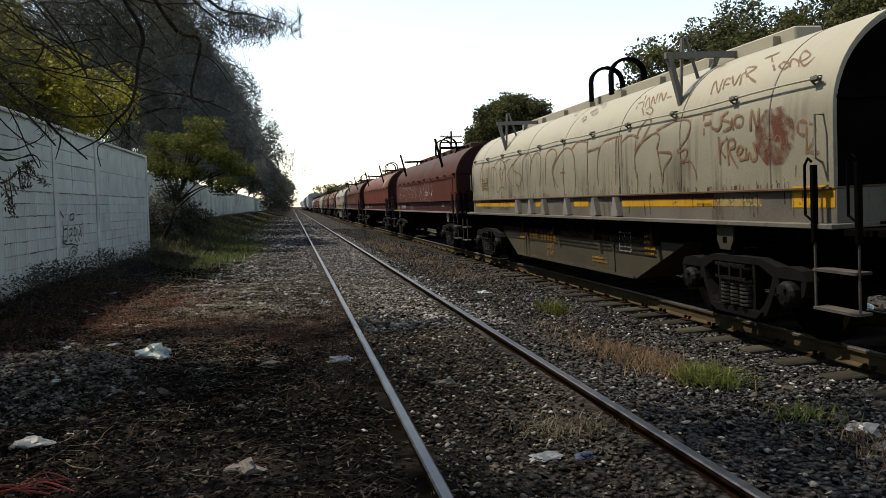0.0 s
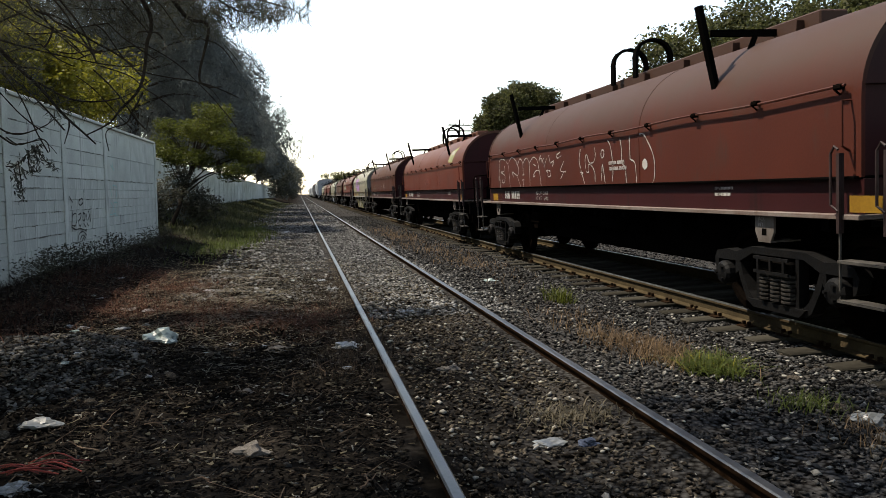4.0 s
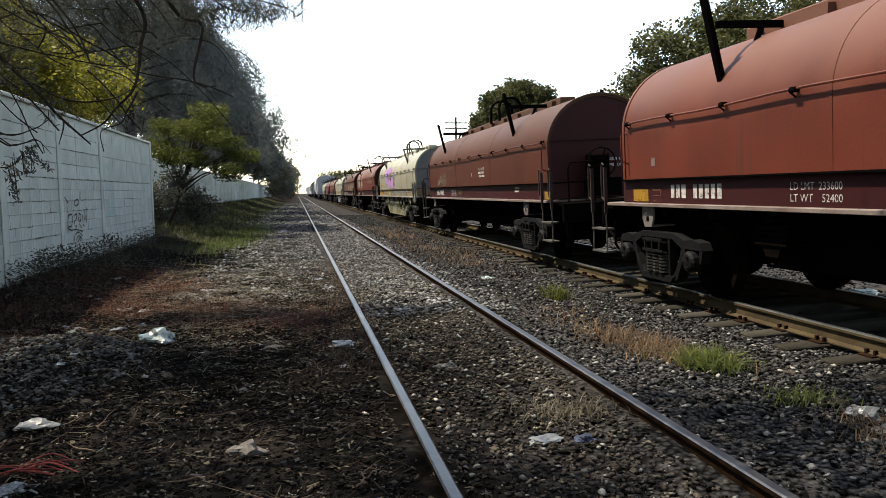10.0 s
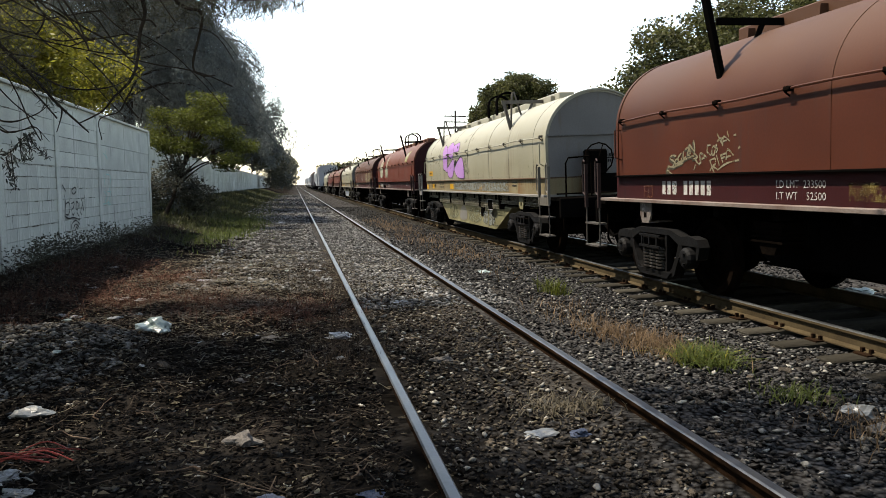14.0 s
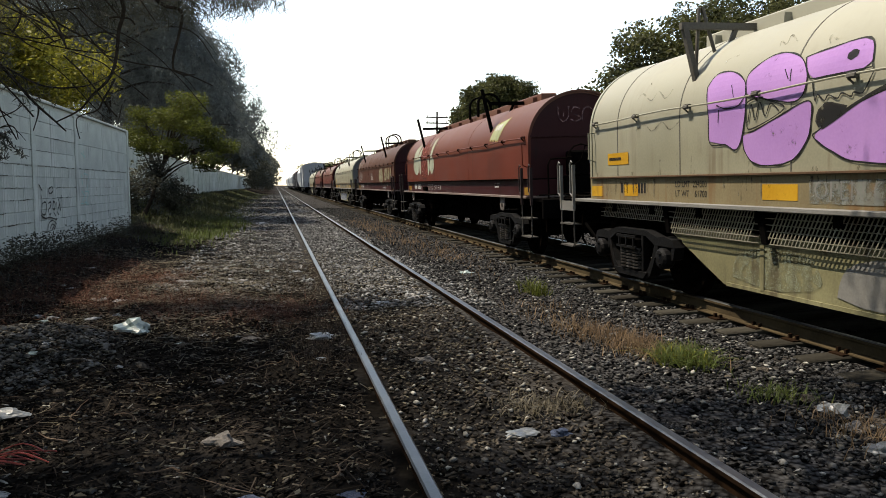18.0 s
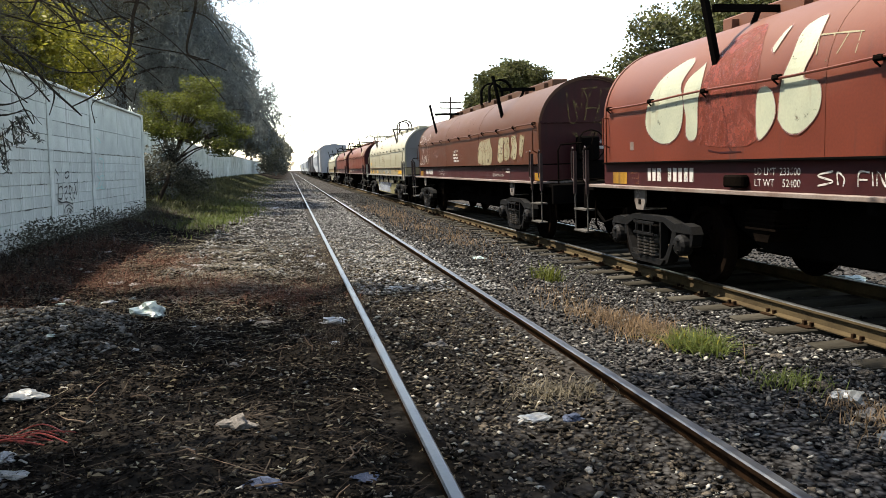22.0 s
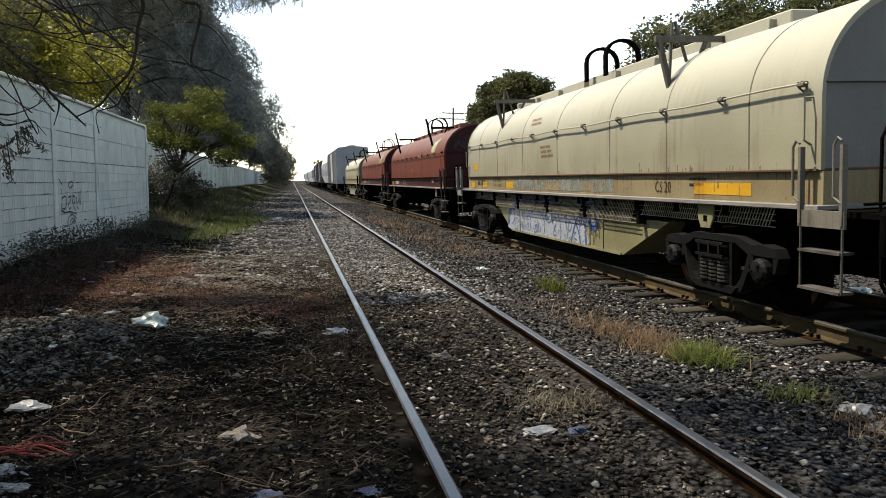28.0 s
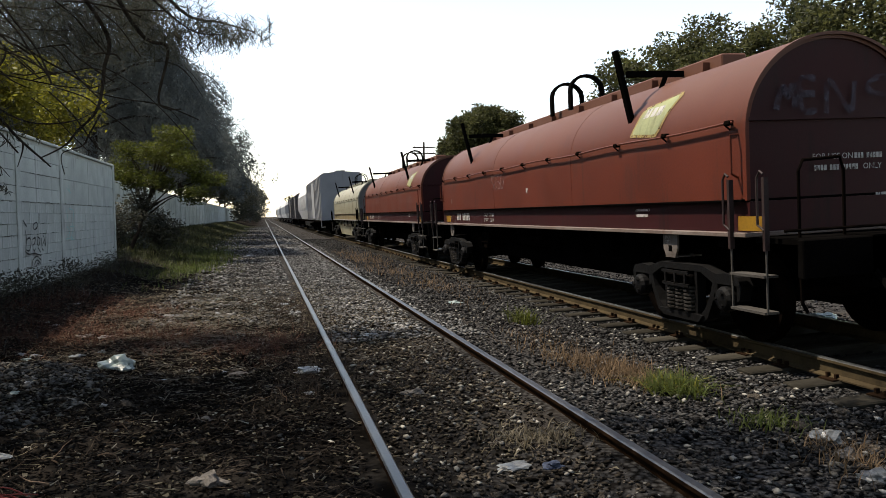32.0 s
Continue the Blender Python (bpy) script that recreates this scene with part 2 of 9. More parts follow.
RAILTOP = paint("polished_rail_steel", (0.0978, 0.101, 0.101), (0.0574, 0.0588, 0.0596), 3, 0.42, 0.9, 0.05)
RAILSIDE = paint("rusted_rail_web", (0.0176, 0.00952, 0.00514), (0.00805, 0.00514, 0.00353), 5, 0.8, 0.1, 0.3)
RAILSIDE_TAN = paint("tan_dusted_rail_web", (0.045, 0.034, 0.019), (0.024, 0.018, 0.011), 4, 0.8, 0.05, 0.25)
WOOD = paint("weathered_sleeper_timber", (0.03, 0.0276, 0.0222), (0.0132, 0.012, 0.0096), 6, 0.9, 0, 0.5, 60, vary=0.3, squash=(0.165, 1.1, 1.1))
PALESTONE = paint("pale_pebble", (0.195, 0.184, 0.161), (0.0825, 0.078, 0.069), 9, 0.85, 0, 0.4, 60, vary=0.6, island=True)
BLUECAST = paint("deep_blue_spray", (0.03, 0.05, 0.13), (0.02, 0.032, 0.09), 1.5, 0.6, bump=0.03, worn=0.3)
AQUA = paint("worn_aqua_primer", (0.125, 0.13, 0.112), (0.09, 0.093, 0.08), 2.0, 0.65, bump=0.04, rust=0.5, rust_colour=(0.08, 0.065, 0.045), worn=0.45)
MOSS = paint("greenish_overpaint", (0.13, 0.135, 0.085), (0.1, 0.1, 0.065), 1.2, 0.65, bump=0.04, rust=0.5, rust_colour=(0.06, 0.05, 0.03), worn=0.6)
# Clods and brown stones run near black; tree shade is in their tone.
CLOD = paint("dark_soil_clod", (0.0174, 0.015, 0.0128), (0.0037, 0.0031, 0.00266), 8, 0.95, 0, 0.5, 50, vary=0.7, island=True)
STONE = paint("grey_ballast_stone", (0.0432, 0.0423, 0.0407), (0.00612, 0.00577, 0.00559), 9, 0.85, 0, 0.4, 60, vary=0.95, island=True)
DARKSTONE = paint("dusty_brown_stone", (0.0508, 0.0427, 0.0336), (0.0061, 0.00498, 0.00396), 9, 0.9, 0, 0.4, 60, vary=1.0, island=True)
# Gravel further along: the sun's brightness is put into this grey.
SUNLITSTONE = paint("sunlit_grey_gravel", (0.15, 0.147, 0.14), (0.03, 0.0292, 0.028), 9, 0.85, 0, 0.4, 60, vary=0.85, island=True)
HEAPSTONE = paint("pale_grey_gravel", (0.082, 0.08, 0.074), (0.014, 0.0135, 0.0125), 9, 0.85, 0, 0.4, 60, vary=0.9, island=True)
WALLPAINT = paint("old_whitewash", (0.407, 0.431, 0.387), (0.286, 0.308, 0.277), 1.4, 0.85, 0, 0.25, 30, rust=0.55, rust_colour=(0.15, 0.152, 0.147), vary=0.07)
BARK = paint("grey_bark", (0.036, 0.03, 0.024), (0.015, 0.0126, 0.0105), 6, 0.9, 0, 0.6, 40)
CONCRETE = paint("concrete", (0.4, 0.38, 0.35), (0.28, 0.27, 0.25), 3, 0.85, 0, 0.2)
PLASTIC = paint("dirty_white_plastic", (0.108, 0.111, 0.108), (0.075, 0.078, 0.075), 6, 0.4, 0, 0.1)
LEAF_CASUARINA = leafy("casuarina_needles", (0.0624, 0.0624, 0.0432), (0.0252, 0.0264, 0.0204))
LEAF_SPRAY = leafy("grey_green_leaflets", (0.075, 0.081, 0.069), (0.03, 0.033, 0.03))
LEAF_YELLOW = leafy("yellow_green_leaves", (0.189, 0.175, 0.0194), (0.0765, 0.0758, 0.013))
LEAF_GREEN = leafy("fresh_green_leaves", (0.0678, 0.075, 0.0125), (0.0286, 0.0357, 0.00643))
LEAF_MANGO = leafy("mango_leaves", (0.0656, 0.0664, 0.0208), (0.0168, 0.0196, 0.0084), 0.6)
# Dark foliage lightened and blued: the distance haze is in the colour.
LEAF_HAZED = leafy("hazed_dark_leaves", (0.0759, 0.0874, 0.0828), (0.0437, 0.0517, 0.0529), 0.25)
SILL_GRIME = paint("grimy_sill_paint", (0.085, 0.078, 0.064), (0.045, 0.041, 0.034), 1.2, 0.65, bump=0.05, rust=0.6, rust_colour=(0.03, 0.022, 0.015))
SOOT = paint("thin_run_soot", (0.04, 0.036, 0.026), (0.024, 0.021, 0.015), 5, 0.8, bump=0.02, worn=0.6)
STAIN = paint("old_brown_stain", (0.1, 0.082, 0.054), (0.07, 0.056, 0.036), 3, 0.7, bump=0.02, worn=0.75)
FAINT = paint("faint_blue_grey_spray", (0.05, 0.044, 0.058), (0.034, 0.03, 0.04), 3, 0.7, bump=0.02, worn=0.65)
BELLY = paint("streaked_greenish_belly_paint", (0.14, 0.13, 0.0684), (0.0761, 0.0689, 0.0361), 1.4, 0.65, bump=0.06, rust=0.75, rust_colour=(0.045, 0.035, 0.022))
RUSTLINE = paint("rusty_edge", (0.07, 0.042, 0.022), (0.035, 0.02, 0.011), 4, 0.75, bump=0.1)
BEIGE_SILL = paint("rust_stained_cream_sill", (0.142, 0.118, 0.0666), (0.088, 0.0679, 0.036), 1.2, 0.65, bump=0.05, rust=0.9, rust_colour=(0.095, 0.048, 0.018))
SALMON = paint("fresher_red_paint", (0.115, 0.0284, 0.0189), (0.081, 0.0189, 0.0135), 2, 0.6, bump=0.04, worn=0.5)
POST = paint("dull_mauve_post_paint", (0.0263, 0.0168, 0.0158), (0.0116, 0.00683, 0.0063), 3, 0.6, bump=0.05, rust=0.5, rust_colour=(0.02, 0.011, 0.008))
PAD = paint("grey_beige_pad_paint", (0.1, 0.088, 0.078), (0.06, 0.05, 0.044), 4, 0.65, bump=0.06, rust=0.5, rust_colour=(0.03, 0.017, 0.011))
DUSTLINE = paint("grey_dirt_line", (0.1, 0.105, 0.098), (0.05, 0.052, 0.049), 6, 0.9, bump=0.1, worn=0.35)
REDTWIG = paint("red_brown_dead_brush", (0.075, 0.04, 0.029), (0.028, 0.015, 0.011), 5, 0.9, 0, 0.1, vary=0.5, island=True)
VERGE = leafy("dull_verge_grass", (0.054, 0.0576, 0.0245), (0.0245, 0.0288, 0.0115))
END_GREY = paint("pale_grey_end_paint", (0.11, 0.107, 0.1), (0.08, 0.0775, 0.0725), 0.8, 0.6, bump=0.05, rust=0.4, rust_colour=(0.08, 0.065, 0.05))
GRASS = leafy("green_grass_blades", (0.0594, 0.0742, 0.0186), (0.0261, 0.0372, 0.00742))
DRYTUFT = leafy("brown_dry_tuft", (0.135, 0.092, 0.052), (0.065, 0.042, 0.024))
DRY = leafy("dry_grass_blades", (0.115, 0.098, 0.066), (0.054, 0.045, 0.031))
TWIG = paint("dry_brown_twigs", (0.039, 0.0307, 0.024), (0.0158, 0.0124, 0.00975), 5, 0.9, 0, 0.1, vary=0.4, island=True)

# ---- helpers ----


def from_arrays(name, verts, faces, material, parent=None, label=""):
    me = bpy.data.meshes.new(name)
    verts = np.asarray(verts, dtype=np.float32).reshape(-1, 3)
    faces = np.asarray(faces, dtype=np.int32)
    me.vertices.add(len(verts))
    me.vertices.foreach_set("co", verts.ravel())
    k = faces.shape[1]
    me.loops.add(faces.size)
    me.loops.foreach_set("vertex_index", faces.ravel())
    me.polygons.add(len(faces))
    me.polygons.foreach_set("loop_start", np.arange(0, faces.size, k, dtype=np.int32))
    me.update(calc_edges=True)
    me.materials.append(material)
    ob = new(name, me)
    if parent:
        ob.parent = parent
    if label:
        ob["label"] = label
    return ob


def part(name, bm, material, parent=None, label="", smooth=False):
    me = bpy.data.meshes.new(name)
    bm.normal_update()
    for e in bm.edges:
        if len(e.link_faces) == 2 and e.calc_face_angle(0) > 0.6:
            e.smooth = False
    bm.to_mesh(me)
    bm.free()
    if smooth:
        me.polygons.foreach_set("use_smooth", [True] * len(me.polygons))
    for m in material if isinstance(material, (list, tuple)) else [material]:
        me.materials.append(m)
    ob = new(name, me)
    if parent:
        ob.parent = parent
    if label:
        ob["label"] = label
    return ob


def share(ob, name, parent, m=None):
    """Another object on the same mesh."""
    o = new(name, ob.data)
    o.parent = parent
    if m is not None:
        o.matrix_basis = m
    return o


def box(bm, x0, x1, y0, y1, z0, z1, bevel=0.0):
    r = bmesh.ops.create_cube(bm, size=1, matrix=Matrix.LocRotScale(((x0 + x1) / 2, (y0 + y1) / 2, (z0 + z1) / 2), None, (abs(x1 - x0), abs(y1 - y0), abs(z1 - z0))))
    if bevel:
        edges = {e for v in r["verts"] for e in v.link_edges}
        bmesh.ops.bevel(bm, geom=list(edges), offset=bevel, segments=1, affect="EDGES")
    return bm


def tube(bm, pts, r, sides=6, closed=False):
    """A round bar along a line of points; r may be one radius or one for each point."""
    pts = [Vector(p) for p in pts]
    rs = r if isinstance(r, (list, tuple)) else [r] * len(pts)
    rings = []
    side = None
    for i, p in enumerate(pts):
        a, b = pts[max(i - 1, 0)], pts[min(i + 1, len(pts) - 1)]
        if closed:
            a, b = pts[i - 1], pts[(i + 1) % len(pts)]
        d = (b - a).normalized()
        if side is None:
            side = d.orthogonal().normalized()
        side = (side - d * side.dot(d))
        side = side.normalized() if side.length > 1e-5 else d.orthogonal().normalized()
        up = d.cross(side)
        rings.append([bm.verts.new(p + rs[i] * (math.cos(6.28319 * k / sides) * side + math.sin(6.28319 * k / sides) * up)) for k in range(sides)])
    n = len(rings)
    for i in range(n if closed else n - 1):
        a, b = rings[i], rings[(i + 1) % n]
        for k in range(sides):
            bm.faces.new((a[k], a[(k + 1) % sides], b[(k + 1) % sides], b[k]))
    if not closed:
        bm.faces.new(list(reversed(rings[0])))
        bm.faces.new(rings[-1])
    return bm


def bar(bm, a, b, w, h):
    """A square bar from a to b."""
    a, b = Vector(a), Vector(b)
    d = b - a
    q = d.to_track_quat("Y", "Z").to_matrix().to_4x4()
    bmesh.ops.create_cube(bm, size=1, matrix=Matrix.Translation((a + b) / 2) @ q @ Matrix.Diagonal((w, d.length, h, 1)))
    return bm


def lathe(bm, rings, axis_pose, sides=24):
    """Rings of (radius, along) turned round the local x axis of a pose."""
    made = []
    for r, x in rings:
        made.append([bm.verts.new(axis_pose @ Vector((x, r * math.cos(6.28319 * k / sides), r * math.sin(6.28319 * k / sides)))) for k in range(sides)])
    for a, b in zip(made, made[1:]):
        for k in range(sides):
            bm.faces.new((a[k], a[(k + 1) % sides], b[(k + 1) % sides], b[k]))
    bm.faces.new(list(reversed(made[0])))
    bm.faces.new(made[-1])
    return bm


def prism(bm, outline, x0, x1):
    """An outline of (y, z) points drawn out from x0 to x1."""
    a = [bm.verts.new((x0, y, z)) for y, z in outline]
    b = [bm.verts.new((x1, y, z)) for y, z in outline]
    n = len(outline)
    for k in range(n):
        bm.faces.new((a[k], a[(k + 1) % n], b[(k + 1) % n], b[k]))
    bm.faces.new(list(reversed(a)))
    bm.faces.new(b)
    bmesh.ops.recalc_face_normals(bm, faces=bm.faces)
    return bm


# ---- the ground and the tracks ----
TRACK_X, TRACK_Z, LEAN = 4.25, 0.25, -2.3     # the train's track: middle, height, lean in degrees
WALL_X, WALL_END, WALL_TOP = -5.65, 23.2, 3.12


def smoothstep(a, b, x):
    t = np.clip((x - a) / (b - a), 0, 1)
    return t * t * (3 - 2 * t)


def lumps(x, y, size, seed):
    """Smooth random relief between -1 and 1, with lumps of a size in metres."""
    u, v = x / size, y / size
    i, j = np.floor(u), np.floor(v)
    a, b = u - i, v - j
    a, b = a * a * (3 - 2 * a), b * b * (3 - 2 * b)

    def at(p, q):
        h = np.sin(p * 127.1 + q * 311.7 + seed * 74.7) * 43758.5453
        return (h - np.floor(h)) * 2 - 1
    return (at(i, j) * (1 - a) + at(i + 1, j) * a) * (1 - b) + (at(i, j + 1) * (1 - a) + at(i + 1, j + 1) * a) * b


def ground_height(x, y):
    x, y = np.asarray(x, float), np.asarray(y, float)
    z = 0.03 * np.sin(x * 1.7 + y * 0.35) * np.cos(y * 0.9) + 0.015 * np.sin(x * 5.1 + 1.3) * np.sin(y * 4.3)
    near_rail = np.exp(-((np.abs(x) - 0.75) / 0.25) ** 2)
    z = z * (1 - 0.6 * near_rail) + 0.03 * near_rail
    rough = smoothstep(-0.85, -1.3, x) * (1 - smoothstep(26, 34, y))
    z = z + rough * (0.028 * lumps(x, y, 0.42, 1) + 0.02 * lumps(x, y, 0.17, 2)) + 0.012 * lumps(x, y, 0.21, 3) * (1 - near_rail) * smoothstep(2.3, 1.2, x)
    z = z * (1 - 0.7 * smoothstep(2.2, 2.9, x)) + 0.002 * smoothstep(1.75, 2.9, x)
    z = z - 0.2 * smoothstep(6.3, 7.6, x)
    z = z + 0.26 * smoothstep(-3.6, -5.4, x) + 0.55 * smoothstep(-4.6, -7.0, x) * smoothstep(20, 34, y)
    z = z + 0.22 * np.exp(-(((x + 3.6) / 0.7) ** 2 + ((y - 7.2) / 1.0) ** 2))
    return z


def grid_mesh(name, xs, ys, material):
    gx, gy = np.meshgrid(xs, ys)
    z = ground_height(gx, gy)
    far = np.hypot(gx, gy) > 400
    z = np.where(far, -0.2, z)
    v = np.stack([gx, gy, z], -1).reshape(-1, 3)
    nx, ny = len(xs), len(ys)
    i = (np.arange(ny - 1)[:, None] * nx + np.arange(nx - 1)).ravel()
    ob = from_arrays(name, v, np.stack([i, i + 1, i + nx + 1, i + nx], -1), material)
    ob.data.polygons.foreach_set("use_smooth", [True] * len(ob.data.polygons))
    return ob


def ground_material():
    """Trodden soil on the wall's side, dark with the trees' shade in its colour; greyer gravelly soil by the tracks,
    with brown and dusty patches.
    """
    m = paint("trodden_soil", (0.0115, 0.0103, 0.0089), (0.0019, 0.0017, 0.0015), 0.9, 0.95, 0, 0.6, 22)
    n, link = m.node_tree.nodes, m.node_tree.links.new
    bsdf = n["Principled BSDF"]
    soil = bsdf.inputs["Base Color"].links[0].from_socket
    geo = n.new("ShaderNodeNewGeometry")
    sep = n.new("ShaderNodeSeparateXYZ")
    link(geo.outputs["Position"], sep.inputs[0])
    wob = n.new("ShaderNodeTexNoise")
    wob.inputs["Scale"].default_value, wob.inputs["Detail"].default_value = 0.9, 5
    link(geo.outputs["Position"], wob.inputs[0])
    add = n.new("ShaderNodeMath")
    add.operation = "MULTIPLY_ADD"
    link(wob.outputs[0], add.inputs[0])
    add.inputs[1].default_value = 2.4
    far = n.new("ShaderNodeMapRange")    # further along: grey gravel, its sunlit brightness put into the colour
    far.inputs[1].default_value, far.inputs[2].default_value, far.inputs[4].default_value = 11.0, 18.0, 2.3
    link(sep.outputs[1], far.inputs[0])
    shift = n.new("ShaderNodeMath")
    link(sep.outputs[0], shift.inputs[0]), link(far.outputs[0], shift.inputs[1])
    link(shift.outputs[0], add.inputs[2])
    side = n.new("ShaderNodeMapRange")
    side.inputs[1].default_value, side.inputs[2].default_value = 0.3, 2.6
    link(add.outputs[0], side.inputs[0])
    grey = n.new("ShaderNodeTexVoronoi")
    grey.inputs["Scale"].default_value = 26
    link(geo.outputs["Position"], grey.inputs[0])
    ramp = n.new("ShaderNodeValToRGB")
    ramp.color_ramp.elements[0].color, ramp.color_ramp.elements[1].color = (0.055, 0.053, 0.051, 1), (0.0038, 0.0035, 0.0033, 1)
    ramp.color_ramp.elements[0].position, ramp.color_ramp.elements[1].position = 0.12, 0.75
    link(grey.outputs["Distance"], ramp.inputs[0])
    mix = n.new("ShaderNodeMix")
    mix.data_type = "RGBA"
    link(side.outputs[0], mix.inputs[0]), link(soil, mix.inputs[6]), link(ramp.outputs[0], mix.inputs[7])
    patch = n.new("ShaderNodeTexNoise")
    patch.inputs["Scale"].default_value, patch.inputs["Detail"].default_value = 0.55, 7
    link(geo.outputs["Position"], patch.inputs[0])
    cut = n.new("ShaderNodeMapRange")
    cut.inputs[1].default_value, cut.inputs[2].default_value, cut.inputs[4].default_value = 0.52, 0.66, 0.7
    link(patch.outputs[0], cut.inputs[0])
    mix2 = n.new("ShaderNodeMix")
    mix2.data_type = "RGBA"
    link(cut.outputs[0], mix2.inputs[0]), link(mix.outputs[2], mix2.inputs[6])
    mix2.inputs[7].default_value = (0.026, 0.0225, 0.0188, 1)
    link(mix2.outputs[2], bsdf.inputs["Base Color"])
    return m


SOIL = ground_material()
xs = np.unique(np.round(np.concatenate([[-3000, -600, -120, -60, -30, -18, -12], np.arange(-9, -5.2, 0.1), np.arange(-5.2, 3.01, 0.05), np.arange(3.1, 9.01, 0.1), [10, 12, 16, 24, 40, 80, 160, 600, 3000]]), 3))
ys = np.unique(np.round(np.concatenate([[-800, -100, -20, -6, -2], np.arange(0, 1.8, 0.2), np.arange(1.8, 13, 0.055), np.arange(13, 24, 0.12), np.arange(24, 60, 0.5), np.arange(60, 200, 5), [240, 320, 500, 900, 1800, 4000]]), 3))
ground = tagged(grid_mesh("ground", xs, ys, SOIL), "trodden soil, darkened as in tree shade, strewn with gravel and litter", "ground", kind="structure")


def rail_profile():
    """Half a rail's section as (across, up), from the foot to the head."""
    return [(0.07, 0.0), (0.07, 0.012), (0.014, 0.03), (0.012, 0.115), (0.036, 0.127), (0.036, 0.15), (0.026, 0.158)]


def rail(x, top, y0, y1, web, track):
    """One rail: the rusted foot and web, and the worn head on it."""
    half = rail_profile()
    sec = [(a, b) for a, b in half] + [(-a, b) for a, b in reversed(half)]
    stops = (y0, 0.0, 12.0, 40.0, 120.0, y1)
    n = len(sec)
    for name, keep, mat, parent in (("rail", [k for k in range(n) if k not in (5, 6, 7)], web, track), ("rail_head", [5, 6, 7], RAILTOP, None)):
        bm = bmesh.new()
        rows = [[bm.verts.new((x + a, y, top - 0.158 + b)) for a, b in sec] for y in stops]
        for p, q in zip(rows, rows[1:]):
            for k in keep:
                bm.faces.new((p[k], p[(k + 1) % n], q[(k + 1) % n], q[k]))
        bmesh.ops.recalc_face_normals(bm, faces=bm.faces)
        if name == "rail":
            foot = part(name, bm, mat, track)
        else:
            part(name, bm, mat, foot, "bright polished rail head")


siding = tagged(new("railway_track"), "disused siding with rails sunk in gravel", "track", kind="structure")
track = tagged(new("railway_track"), "ballasted railway track with weathered timber sleepers", "track", kind="structure")
rail(-0.7525, 0.12, -30, 900, RAILSIDE, siding)
rail(0.7525, 0.12, -30, 900, RAILSIDE, siding)
rail(TRACK_X - 0.7525, TRACK_Z - 0.03, -30, 900, RAILSIDE_TAN, track)
rail(TRACK_X + 0.7525, TRACK_Z + 0.03, -30, 900, RAILSIDE_TAN, track)

# ---- the coil cars ----
HALF, HOOD_FOOT, HOOD_TOP, SPRING, DECK = 1.05, 1.45, 3.07, 2.12, 1.14
WHEEL_R = 0.457


def hood_side(z):
    """How far the hood's skin stands from the middle at a height."""
    if z <= SPRING:
        return HALF
    t = min(1.0, (z - SPRING) / (HOOD_TOP - SPRING))
    return HALF * math.sqrt(max(0.0, 1 - t * t))


def hood_outline(n=16, grow=0.0):
    pts = [(-HALF - grow, HOOD_FOOT)]
    for k in range(2 * n + 1):
        a = math.pi * (1 - k / (2 * n))
        pts.append(((HALF + grow) * math.cos(a), SPRING + (HOOD_TOP + grow - SPRING) * math.sin(a)))
    pts.append((HALF + grow, HOOD_FOOT))
    return pts


def hood_shell(y0, y1, grow, thick):
    out = hood_outline(grow=grow)
    inn = hood_outline(grow=grow - thick)
    bm = bmesh.new()
    ys = np.linspace(y0, y1, max(2, int((y1 - y0) / 0.8) + 1))
    rng = random.Random(int(abs(y0 * 100)) + int(y1 * 10))
    o, i = [], []
    for y in ys:
        d = rng.uniform(-0.004, -0.0005) if 0 < abs(y - y0) < (y1 - y0) and y1 - y0 > 1 else 0.0
        o.append([bm.verts.new((x * (1 + d), y, z + d * (1 if z > 2 else 0))) for x, z in out])
        i.append([bm.verts.new((x, y, z)) for x, z in inn])
    n = len(out)
    for a, b, c, d in zip(o, o[1:], i, i[1:]):
        for k in range(n - 1):
            bm.faces.new((a[k], b[k], b[k + 1], a[k + 1])).smooth = True
            bm.faces.new((c[k], c[k + 1], d[k + 1], d[k]))
        for k in (0, n - 1):
            bm.faces.new((a[k], b[k], d[k], c[k]))
    for a, c in ((o[0], i[0]), (o[-1], i[-1])):
        for k in range(n - 1):
            bm.faces.new((a[k], a[k + 1], c[k + 1], c[k]))
    bmesh.ops.recalc_face_normals(bm, faces=bm.faces)
    return bm


# Paint and lettering lie on the skin as thin sheets. (u, v) runs towards the train's front and up.
def on_side(y0, z0, lift=0.0025):
    def put(u, v):
        z = z0 + v
        if z < HOOD_FOOT:
            return Vector((-HALF - 0.003 - lift, y0 - u, z))
        if z <= SPRING:
            return Vector((-hood_side(z) - lift - 0.001, y0 - u, z))
        t = min(1, (z - SPRING) / 1.25)
        a = math.pi - t * 1.35
        g = lift + 0.001
        return Vector(((HALF + g) * math.cos(a), y0 - u, SPRING + (HOOD_TOP - SPRING + g) * math.sin(a)))
    return put


def on_end(x0, y, z0):
    return lambda u, v: Vector((x0 + u, y, z0 + v))


def on_belly(y0, z0, x):
    return lambda u, v: Vector((x, y0 - u, z0 + v))


